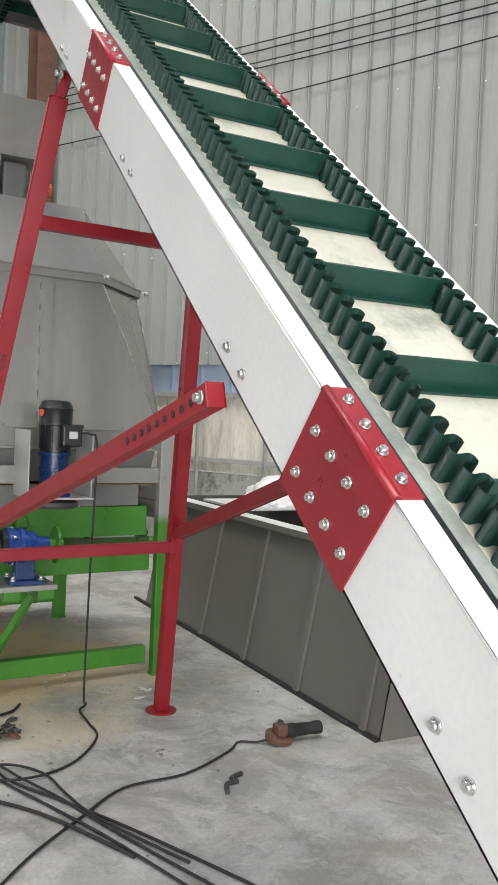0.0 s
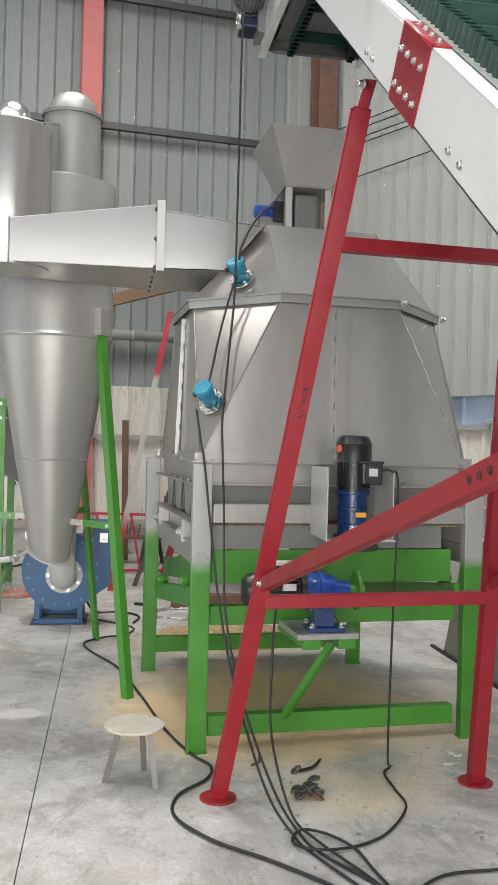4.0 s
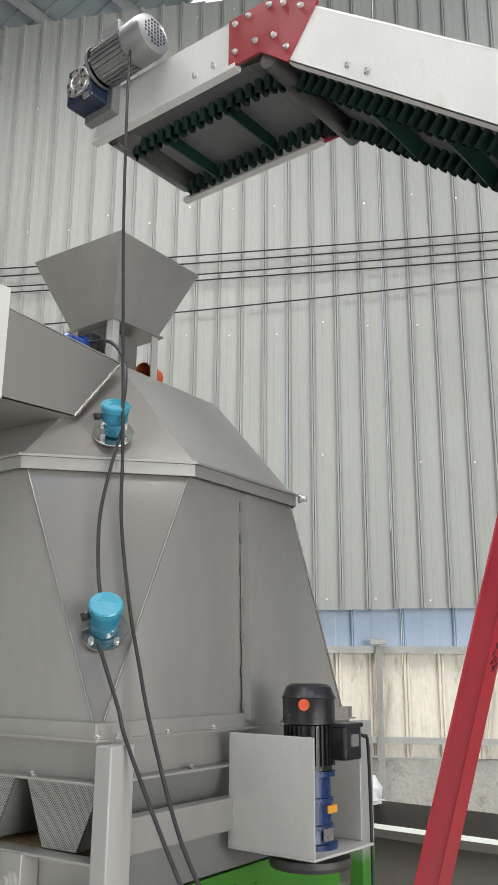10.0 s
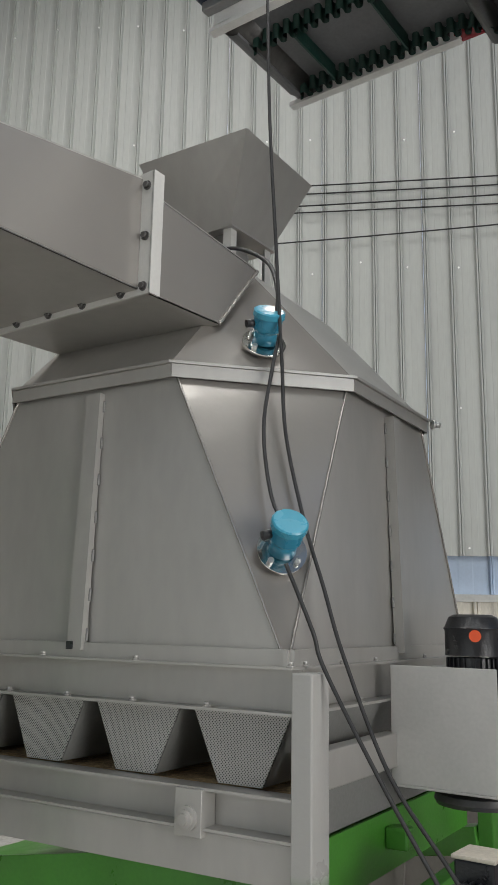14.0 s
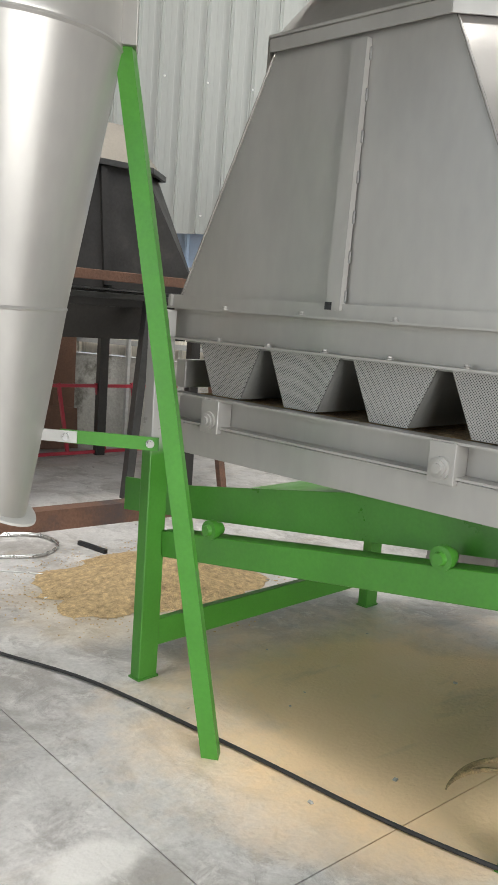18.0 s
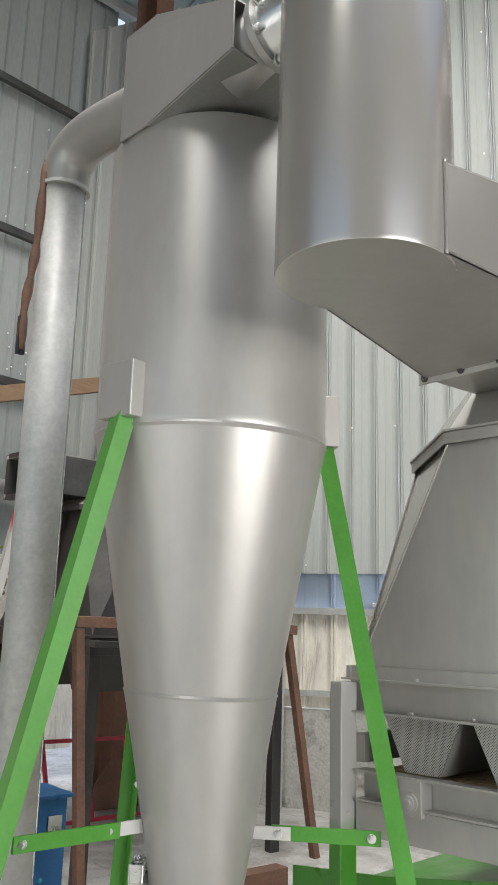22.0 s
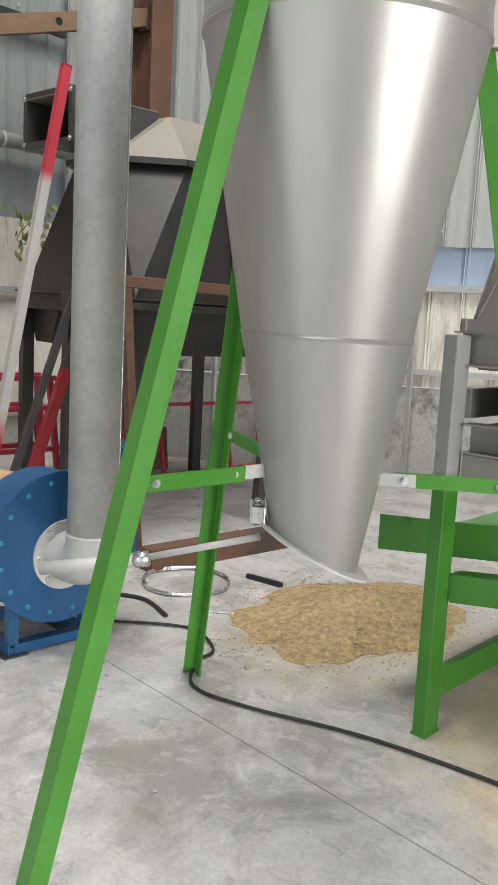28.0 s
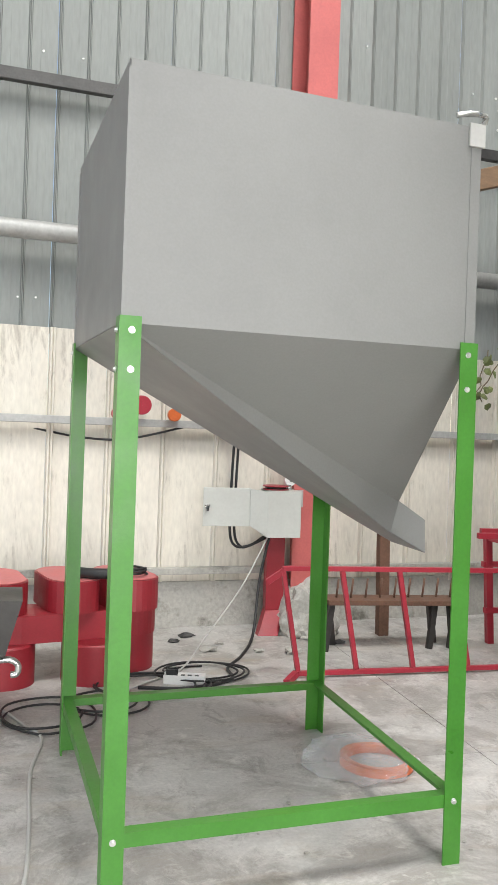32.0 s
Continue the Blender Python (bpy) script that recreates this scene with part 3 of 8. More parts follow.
def build_walls():
    e0 = epos(5.45)
    east = ribbed_wall("wall_east", (e0.x, e0.y), -62, 7.95, 2.02, 8.28, SHEET, "tall pale ribbed steel sheet partition, its lower edge clear of the floor", jag=0.012)
    # lower gate wall behind it
    e1 = epos(5.1, 0.20)
    ribbed_wall("wall_east_low", (e1.x, e1.y), -62, 10.1, 0.85, 1.68, SHEET_WHITE, "dirty white ribbed sheet wall below the partition", pitch=0.28, rib=0.06)
    ribbed_wall("wall_east_band", (e1.x, e1.y), -62, 10.1, 1.70, 2.7, SHEET_BLUE, "bluish white translucent sheet band in the wall", pitch=0.42, rib=0.04)
    bm = B()
    bm_beam(bm, epos(5.1, 0.24, 0.42), epos(-5, 0.24, 0.42), 0.10, 0.84)
    solo("wall_east_plinth", bm, PLINTH, "mouldy concrete plinth under the white sheet wall", "wall", kind="structure")
    for z, h in ((1.69, 0.05), (0.98, 0.04)):
        bm = bm_beam(B(), epos(5.0, 0.14, z), epos(-4.9, 0.14, z), 0.05, h, bev=0.004)
        solo("wall_rail", bm, GALV, "grey steel rail along the white wall", "rail", kind="structure")
    for s in (-0.6, 0.3, 1.2, 2.1, 3.0, 3.9):
        post = thing("rail_post", epos(s, 0.13, 0), "rusty galvanised angle post at the white wall", "post", group="posts of the white wall", kind="structure")
        part("upright", bm_beam(B(), epos(s, 0.10, 0.0), epos(s, 0.10, 1.78), 0.04, 0.03), GALV, post)
        part("bracket", bm_beam(B(), epos(s - 0.07, 0.085, 1.75), epos(s + 0.07, 0.085, 1.75), 0.04, 0.04, bev=0.005), GALV, post)
    # north wall
    n0 = npos(-8.5)
    ribbed_wall("wall_north", (n0.x, n0.y), 6, 11.6, 2.12, 9.3, SHEET_DARK, "weathered grey-green ribbed steel sheet wall with pin holes", pitch=0.21, rib=0.03, depth=0.02)
    n1 = npos(-8.5, -0.05)
    ribbed_wall("wall_north_low", (n1.x, n1.y), 6, 11.6, 0.30, 2.16, SHEET_WHITE, "stained white panelled lower wall with mould at its foot", pitch=0.42, sheet=0.42, rib=0.05, depth=0.03)
    bm = bm_beam(B(), npos(-8.5, -0.02, 0.17), npos(2.7, -0.02, 0.17), 0.12, 0.34)
    solo("wall_north_plinth", bm, PLINTH, "mouldy concrete plinth at the foot of the wall", "wall", kind="structure")
    for z, h, m in ((0.43, 0.05, PLINTH), (1.51, 0.055, GALV), (3.86, 0.085, DARK), (5.45, 0.085, DARK), (7.1, 0.085, DARK)):
        bm = bm_beam(B(), npos(-8.4, -0.13, z), npos(2.6, -0.13, z), 0.06, h, bev=0.004)
        solo("wall_girt", bm, m, "steel girt along the sheet wall", "girt", kind="structure")
    for a, b, z in ((-8.4, 2.7, 2.80),):
        pipe = thing("wall_pipe", npos(-3, -0.2, z), "dull grey pipe along the wall", "pipe", kind="structure")
        part("tube", bm_cyl(B(), npos(a, -0.19, z), npos(b, -0.19, z), 0.065, n=20), GALV, pipe)
        for s in (-2.3, -0.2, 0.62, 1.9):
            part("coupling", bm_cyl(B(), npos(s, -0.19, z), npos(s + 0.04, -0.19, z), 0.072, n=20), GALV, pipe)
    # screws, and daylight through pin holes put in as bright white dots
    rnd = random.Random(5)
    bm = B()
    for s in np.arange(-3.4, 2.3, 0.21):
        for z in (2.4, 3.0, 3.6, 4.05, 4.6, 5.2, 5.6, 6.2, 6.8):
            if rnd.random() < 0.24:
                p = npos(s + rnd.uniform(-0.05, 0.05), -0.025, z + rnd.uniform(-0.05, 0.05))
                bm_cyl(bm, p, p - NN * 0.010, 0.008, n=6)
    for s in (1.55, 1.82, 2.0, 2.2):
        for z in (4.02, 4.14, 4.27, 4.38):
            if rnd.random() < 0.8:
                p = npos(s + rnd.uniform(-0.04, 0.04), -0.025, z + rnd.uniform(-0.03, 0.03))
                bm_cyl(bm, p, p - NN * 0.010, 0.010, n=6)
    solo("wall_screws", bm, BRIGHT_DOT, "white dots standing for daylight through pin holes in the sheet wall", "screws", kind="stuff")
    bm = B()
    for s in np.arange(-2.3, 4.8, 0.42):
        for z in (2.10, 3.3, 4.55, 5.8, 7.1, 8.1):
            if rnd.random() < 0.75:
                p = epos(s + 0.02 + rnd.uniform(-0.02, 0.02), -0.03, z + rnd.uniform(-0.08, 0.08))
                bm_cyl(bm, p, p - EN * 0.010, 0.009, n=6)
    solo("partition_screws", bm, BRIGHT_DOT, "steel screws in the pale partition", "screws", kind="stuff")
    # wires along the partition
    for z0, z1, sag in ((5.38, 5.34, 0.03), (5.29, 5.25, 0.02), (5.19, 5.17, 0.05), (5.11, 5.07, 0.02), (4.70, 4.93, 0.06)):
        pts = [epos(4.8 - 0.9 * k, -0.06, z0 + (z1 - z0) * k / 8 - sag * math.sin(k / 8 * math.pi)) for k in range(9)]
        cable("wall_wire", pts, 0.0065, "thin dark wire strung along the pale partition")
    # far outer wall and its column, past the partition
    f0 = EN * 7.0 + ED * (-1.3)
    ribbed_wall("wall_outer", (f0.x, f0.y), -62, 6.0, 0, 13.0, SHEET_DARK, "dark ribbed outer wall behind the partition", pitch=0.21)
    c = EN * 6.85 + ED * (-3.3)
    column((c.x, c.y), 27, 12.5, RED_PINK, "faded red steel column behind the partition")
    # closing walls behind the camera, assumed, their gates left open for the lamps
    south = thing("wall_south", (0, -9.1, 0), "unseen plain grey sheet wall with an added wide gate", "wall", kind="structure")
    part("left_part", bm_box(B(), -9, -5.2, -9.2, -9.0, 0, 10.6), SHEET_DARK, south)
    part("right_part", bm_box(B(), 2.2, 9, -9.2, -9.0, 0, 10.6), SHEET_DARK, south)
    part("head_part", bm_box(B(), -5.2, 2.2, -9.2, -9.0, 5.8, 10.6), SHEET_DARK, south)
    west = thing("wall_west", (-9.1, 0, 0), "unseen plain grey sheet wall with an added wide gate", "wall", kind="structure")
    part("left_part", bm_box(B(), -9.2, -9.0, -9, -3.2, 0, 10.6), SHEET_DARK, west)
    part("right_part", bm_box(B(), -9.2, -9.0, 4.2, 6, 0, 10.6), SHEET_DARK, west)
    part("head_part", bm_box(B(), -9.2, -9.0, -3.2, 4.2, 5.8, 10.6), SHEET_DARK, west)
    solo("wall_south_east", bm_box(B(), 9.0, 9.2, -9, -2.5, 0, 11), SHEET_DARK, "plain grey sheet wall", "wall", kind="structure")


def column(at, ang, top, material, label):
    """An H section on end."""
    c, s = math.cos(radians(ang)), math.sin(radians(ang))
    x, y = Vector((c, s, 0)), Vector((-s, c, 0))
    root = thing("column", (at[0], at[1], 0), label, "column", kind="structure")
    p = Vector((at[0], at[1], 0))
    up = Vector((0, 0, top))
    for k in (-1, 1):
        part("flange", bm_prism(B(), [p + x * (k * 0.16 - 0.007) + y * -0.12, p + x * (k * 0.16 + 0.007) + y * -0.12, p + x * (k * 0.16 + 0.007) + y * 0.12, p + x * (k * 0.16 - 0.007) + y * 0.12], up), material, root)
    part("web", bm_prism(B(), [p - x * 0.152 - y * 0.005, p + x * 0.152 - y * 0.005, p + x * 0.152 + y * 0.005, p - x * 0.152 + y * 0.005], up), material, root)
    return root


def build_roof():
    roof = thing("ceiling", (0, 0, 0), "grey-green ribbed steel roof on steel purlins", "ceiling", kind="structure")

    def rz(y):
        return 8.9 + 0.17 * (6.9 - y)
    bm = B()
    xs = []
    x = -9.0
    while x < 4.72:
        xs += [(x, 0), (x + 0.012, -0.03), (x + 0.04, -0.03), (x + 0.052, 0)]
        x += 0.23
    xs.append((4.75, 0))
    for y0, y1 in ((-2.0, 7.45), (-9.1, -5.0)):
        rows = [[bm.verts.new((u, y, rz(y) + 0.08 + d + o)) for u, d in xs] for y in (y0, y1) for o in (0, 0.006)]
        for i in range(len(xs) - 1):
            bm.faces.new((rows[0][i], rows[2][i], rows[2][i + 1], rows[0][i + 1]))
            bm.faces.new((rows[1][i + 1], rows[3][i + 1], rows[3][i], rows[1][i]))
    part("roof_sheet", bm, ROOF, roof)
    for y in (7.2, 6.45, 5.6, 4.75, 3.72, 2.75, 1.75, 0.75, -0.3, -1.3):
        part("purlin", bm_box(B(), -9, 4.73, y - 0.03, y + 0.03, rz(y) - 0.08, rz(y) + 0.05), GALV, roof)
    part("edge_trim", bm_beam(B(), (4.74, 7.45, rz(7.45) + 0.08), (4.74, -2.0, rz(-2.0) + 0.08), 0.03, 0.2), ROOF, roof)
    # red eaves beam and columns of the north side
    beam = thing("eaves_beam", (1.9, 6.07, 8.82), "faded red steel beam under the roof", "beam", kind="structure")
    p0, p1 = Vector((-8.6, 5.52, 8.83)), Vector((4.6, 6.20, 8.83))
    part("web", bm_beam(B(), p0, p1, 0.012, 0.236), RED_PINK, beam)
    for dz in (-0.124, 0.124):
        part("flange", bm_beam(B(), p0 + Vector((0, 0, dz)), p1 + Vector((0, 0, dz)), 0.17, 0.012, bev=0.002), RED_PINK, beam)
    for x in (0.55, 1.98, 2.95):
        y = 5.52 + (x + 8.6) * 0.0515
        part("stiffener", bm_box(B(), x - 0.006, x + 0.006, y - 0.08, y - 0.007, 8.715, 8.945), RED_PINK, beam)
    for s, m, lab in ((0.03, RED_PINK, "faded red steel column at the sheet wall"), (-4.6, RED_PINK, "faded red steel column at the sheet wall"), ):
        p = npos(s, -0.20)
        column((p.x, p.y), 96, 8.9, m, lab)
    column((2.18, 6.30), 96, 8.69, RUST, "rusty red steel column in the wall's corner")
    solo("knee_brace", bm_beam(B(), (2.21, 6.12, 4.95), (2.64, 6.16, 5.45), 0.07, 0.07), RUST, "rusty diagonal brace at the corner column", "brace", kind="structure")


build_floor()
build_walls()
build_roof()

# ---- cooler ----
X0, X1, Y0, Y1 = 0.035, 1.465, 0.05, 1.49
FZ, RZ, TZ = 1.356, 2.15, 2.605


def octagon(d, c, z):
    x0, x1, y0, y1 = X0 + d, X1 - d, Y0 + d, Y1 - d
    return [(x0 + c, y0, z), (x1 - c, y0, z), (x1, y0 + c, z), (x1, y1 - c, z), (x1 - c, y1, z), (x0 + c, y1, z), (x0, y1 - c, z), (x0, y0 + c, z)]


COOLER_TURN = 4.0


def build_cooler():
    root = thing("cooler", (0.77, 0.76, 0), "grey painted steel cooler with an octagonal hopper on green legs", "cooler")
    for a, b, c, d in ((0.022, 0.112, -0.01, 0.045), (1.402, 1.50, -0.01, 0.045), (-0.03, 0.055, 1.45, 1.50), (1.335, 1.42, 1.45, 1.50)):
        leg = part("leg", bm_box(B(), a, b, c, d, 0, FZ - 0.012, 0.004), LEG, root, "green leg fading to grey at its top")
        part("foot_plate", bm_box(B(), a - 0.004, b + 0.004, c - 0.004, d + 0.004, 0, 0.008), GREEN, leg)
    # chamber: four sides and four corner facets
    sq = [(X0 + 0.03, Y0 + 0.03, FZ), (X1 - 0.03, Y0 + 0.03, FZ), (X1 - 0.03, Y1 - 0.03, FZ), (X0 + 0.03, Y1 - 0.03, FZ)]
    oc = octagon(0.045, 0.365, RZ)
    mid = Vector((0.73, 0.77, 1.7))
    cham = part("chamber", bm_box(B(), X0 + 0.1, X1 - 0.1, Y0 + 0.1, Y1 - 0.1, FZ - 0.004, FZ), GREY, root)

    def sheet(name, pts, gauge=0.005, mat=None, parent=None, label=""):
        vs = [Vector(p) for p in pts]
        n = (vs[1] - vs[0]).cross(vs[2] - vs[0]).normalized()
        if n.dot(mid - vs[0]) < 0:
            n = -n
        return part(name, bm_prism(B(), pts, n * gauge), mat or GREY, parent or cham, label)
    for i in range(4):
        j = (i + 1) % 4
        sheet("side_panel", [sq[i], sq[j], oc[(2 * i + 1) % 8], oc[2 * i]])
        sheet("corner_facet", [sq[j], oc[(2 * i + 2) % 8], oc[2 * i + 1]], mat=GREY_GLOSS, label="glossy buckled corner facet")
    # weld beads along the facet edges
    for i in range(4):
        j = (i + 1) % 4
        for k in (2 * i + 1, (2 * i + 2) % 8):
            a, b = Vector(sq[j]), Vector(oc[k])
            out = (Vector((a.x, a.y, 0)) - Vector((0.73, 0.77, 0))).normalized() * 0.003
            pts = [a.lerp(b, t / 30) + out + Vector((0, 0, 0.0015 * math.sin(t * 2.4))) for t in range(31)]
            part("weld_seam", bm_tube(B(), pts, 0.004, 6), GREY_GLOSS, cham)
    # stiffening strips up the middle of each side
    for (x, y, dx, dy) in ((0.755, Y0 + 0.022, 1, 0), (0.755, Y1 - 0.022, 1, 0), (X0 + 0.022, 0.745, 0, 1), (X1 - 0.022, 0.745, 0, 1)):
        bm = B()
        if dx:
            s = -1 if y < 0.7 else 1
            bm_prism(bm, [(x - 0.028, y, FZ + 0.02), (x + 0.028, y, FZ + 0.02), (x + 0.028, y - s * 0.022, RZ - 0.03), (x - 0.028, y - s * 0.022, RZ - 0.03)], (0, s * 0.032, 0))
        else:
            s = -1 if x < 0.7 else 1
            bm_prism(bm, [(x, y - 0.026, FZ + 0.02), (x, y + 0.026, FZ + 0.02), (x - s * 0.022, y + 0.026, RZ - 0.03), (x - s * 0.022, y - 0.026, RZ - 0.03)], (s * 0.022, 0, 0))
        st = part("stiffener", bm, GREY, cham)
        # stitch welds along its two edges
        for e in (-1, 1):
            for k in range(7):
                z = FZ + 0.06 + k * (RZ - FZ - 0.13) / 6
                f = (z - FZ - 0.02) / (RZ - FZ - 0.05)
                if dx:
                    c0 = Vector((x + e * 0.029, y - s * 0.022 * f + s * 0.002, z))
                else:
                    c0 = Vector((x - s * 0.022 * f + s * 0.002, y + e * 0.027, z))
                lean = Vector((0, -s * 0.022, 0)) if dx else Vector((-s * 0.022, 0, 0))
                up = (lean + Vector((0, 0, RZ - FZ - 0.05))).normalized()
                part("stitch_weld", bm_tube(B(), [c0 + up * (0.006 * q + 0.001 * (q % 2)) for q in range(-3, 4)], [0.003, 0.0045, 0.004, 0.005, 0.004, 0.0045, 0.003], 6), SHADED_GREY, st)
        if not dx:
            part("drain_hole", bm_box(B(), x - 0.026 if x < 0.7 else x, x if x < 0.7 else x + 0.026, y + 0.004, y + 0.026, FZ + 0.021, FZ + 0.043), BLACK, st) if x < 0.7 else None
    # foot bar of the chamber and its bolts
    for p0, p1 in (((X0, Y0 + 0.018, FZ + 0.02), (X1, Y0 + 0.018, FZ + 0.02)), ((X0 + 0.018, Y0, FZ + 0.02), (X0 + 0.018, Y1, FZ + 0.02)),
                   ((X1 - 0.018, Y0, FZ + 0.02), (X1 - 0.018, Y1, FZ + 0.02)), ((X0, Y1 - 0.018, FZ + 0.02), (X1, Y1 - 0.018, FZ + 0.02))):
        part("foot_bar", bm_beam(B(), p0, p1, 0.012, 0.04), GREY, cham)
    # rim
    ring_o, ring_i = octagon(0.008, 0.397, RZ), octagon(0.06, 0.37, RZ)
    bm = B()
    for z0, z1 in ((RZ + 0.022, RZ + 0.03),):
        vo = [[bm.verts.new((x, y, z)) for x, y, _ in ring_o] for z in (z0, z1)]
        vi = [[bm.verts.new((x, y, z)) for x, y, _ in ring_i] for z in (z0, z1)]
        for k in range(8):
            l = (k + 1) % 8
            bm.faces.new((vo[0][k], vo[0][l], vo[1][l], vo[1][k]))
            bm.faces.new((vo[1][k], vo[1][l], vi[1][l], vi[1][k]))
            bm.faces.new((vo[0][l], vo[0][k], vi[0][k], vi[0][l]))
    rim = part("rim", bm, GREY, root)
    for k in range(8):
        a, b = Vector(octagon(0.02, 0.385, RZ + 0.002)[k]), Vector(octagon(0.02, 0.385, RZ + 0.002)[(k + 1) % 8])
        part("rim_flange", bm_beam(B(), a, b, 0.006, 0.038), GREY, rim)
    tip = [(X1 + 0.0, Y0 + 0.40, RZ + 0.01), (X1 - 0.41, Y0 + 0.0, RZ + 0.01)]
    bolts(rim, tip, (0.7, -0.7, 0), 0.012, 0.03)
    # roof
    ro = octagon(0.03, 0.385, RZ + 0.031)
    top = [(0.46, 0.46, TZ), (1.07, 0.46, TZ), (1.07, 1.05, TZ), (0.46, 1.05, TZ)]
    mid.z = 2.0
    roof = part("roof", bm_prism(B(), top, (0, 0, -0.004)), GREY, root)
    for i in range(4):
        j = (i + 1) % 4
        sheet("roof_panel", [ro[2 * i], ro[2 * i + 1], top[j], top[i]], parent=roof)
        sheet("roof_facet", [ro[2 * i + 1], ro[(2 * i + 2) % 8], top[j]], mat=GREY_GLOSS, parent=roof)
    # flange channels
    for (x, y, ax) in ((0, Y0, 'x'), (0, Y1, 'x'), (X0, 0, 'y'), (X1, 0, 'y')):
        bm = B()
        lo = 1 if (y if ax == 'x' else x) < 0.7 else -1
        prof = [(-0.012, 0), (0.052, 0), (0.052, -0.112), (-0.008, -0.112), (-0.008, -0.105), (0.045, -0.105), (0.045, -0.006), (-0.012, -0.006)]
        if ax == 'x':
            bm_prism(bm, [(X0 + 0.054, y + lo * u, FZ + v) for u, v in prof], (X1 - X0 - 0.108, 0, 0))
        else:
            bm_prism(bm, [(x + lo * u, Y0 - 0.006, FZ + v) for u, v in prof], (0, Y1 - Y0 + 0.012, 0))
        ch = part("flange_channel", bm, GREY, root)
        if ax == 'y' and x < 0.5:
            bolts(ch, [(x + 0.01, v, FZ) for v in (0.06, 0.53, 0.87, 1.2)] + [(x + 0.015, v, FZ - 0.105) for v in (0.302, 0.541, 0.773, 1.002, 1.226)], (0, 0, 1), 0.008, 0.012, GREY)
        if ax == 'x' and y < 0.5:
            bolts(ch, [(v, y + 0.01, FZ) for v in (0.12, 0.33, 0.55, 0.95, 1.2, 1.4)] + [(v, y + 0.015, FZ - 0.105) for v in (0.2, 0.45, 1.1, 1.3)], (0, 0, 1), 0.008, 0.012, GREY)
    # discharge grate: four tapered troughs with perforated ends
    for yc in (0.222, 0.552, 0.884, 1.214):
        bm = B()
        prof = [(yc - 0.142, 1.24), (yc + 0.142, 1.24), (yc + 0.064, 1.068), (yc - 0.064, 1.068)]
        bm_prism(bm, [(X0 + 0.06, u, v) for u, v in prof], (X1 - X0 - 0.12, 0, 0))
        tr = part("trough", bm, SHADED_GREY, root)
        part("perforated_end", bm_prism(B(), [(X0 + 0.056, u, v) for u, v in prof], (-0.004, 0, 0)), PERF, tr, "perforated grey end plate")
    part("grate_floor", bm_box(B(), X0 + 0.06, X1 - 0.06, Y0 + 0.05, Y1 - 0.05, 1.235, 1.25), SHADED_GREY, root)
    part("sawdust_tray", bm_box(B(), X0 + 0.055, X1 - 0.055, Y0 + 0.06, Y1 - 0.06, 1.046, 1.054), SAWDUST, root, "plate covered with tan sawdust")
    # sliding frame with rollers
    for x, s in ((X0, 1), (X1, -1)):
        bm = B()
        prof = [(-0.012, 0.966), (0.05, 0.966), (0.05, 1.064), (-0.012, 1.064), (-0.012, 1.057), (0.043, 1.057), (0.043, 0.973), (-0.012, 0.973)]
        bm_prism(bm, [(x + s * (u + 0.003), Y0 - 0.006, v) for u, v in prof], (0, Y1 - Y0 - 0.046, 0))
        fr = part("sliding_frame", bm, GREY, root)
        for yy in (0.326, 1.213):
            x = X0 if s > 0 else X1
            br = part("roller_bracket", bm_box(B(), min(x - s * 0.018, x), max(x - s * 0.018, x + s * 0.044), yy - 0.04, yy + 0.04, 0.95, 1.06, 0.002), GREY, root)
            part("roller", bm_lathe(B(), (x - s * 0.018, yy - 0.0, 0.992), (-s, 0, 0), [(0, 0.001), (0, 0.03), (0.008, 0.03), (0.009, 0.022), (0.016, 0.022), (0.017, 0.014), (0.024, 0.013), (0.024, 0.001)], 18), GREY, br)
        bm = B()
        x = X0 if s > 0 else X1
        bm_prism(bm, [(x + s * 0.003, Y0 - 0.006, 0.868), (x + s * 0.003, Y1 - 0.052, 0.860), (x + s * 0.003, Y1 - 0.052, 0.962), (x + s * 0.003, Y0 - 0.006, 0.962)], (s * 0.05, 0, 0))
        part("side_beam", bm, GREY, root)
        bm = bm_beam(B(), (x + s * 0.045, Y0 - 0.006, 0.720), (x + s * 0.045, Y1 - 0.040, 0.508), 0.08, 0.095, bev=0.004)
        rail = part("sloped_rail", bm, GREEN, root)
        for yy, zz in ((0.305, 0.752), (1.195, 0.619)):
            part("roller", bm_lathe(B(), (x + s * 0.05, yy, zz), (-s, 0, 0), [(0, 0.001), (0, 0.022), (0.03, 0.022), (0.03, 0.034), (0.055, 0.034), (0.056, 0.02), (0.07, 0.016), (0.07, 0.001)], 18), GREEN, rail)
    # front and back bars
    part("front_bar", bm_box(B(), X0 + 0.09, 0.645, Y0 - 0.03, Y0 + 0.02, 1.066, 1.158, 0.004), GREY, root)
    part("front_bar", bm_box(B(), 0.99, X1 - 0.05, Y0 - 0.03, Y0 + 0.02, 1.066, 1.15, 0.004), GREY, root)
    part("front_plate", bm_box(B(), X0 + 0.09, X1 - 0.15, Y0 + 0.03, Y0 + 0.036, 0.94, 1.05), SHADED_GREY, root)
    part("back_bar", bm_box(B(), X0 + 0.09, X1 - 0.09, Y1 - 0.02, Y1 + 0.03, 1.07, 1.17, 0.004), GREY, root)
    part("front_rail", bm_box(B(), X0 + 0.09, X1 - 0.09, Y0 - 0.02, Y0 + 0.04, 0.585, 0.675, 0.004), GREEN, root)
    part("front_foot_rail", bm_box(B(), X0 + 0.09, X1 - 0.09, Y0 - 0.02, Y0 + 0.04, 0.066, 0.16, 0.004), GREEN, root)
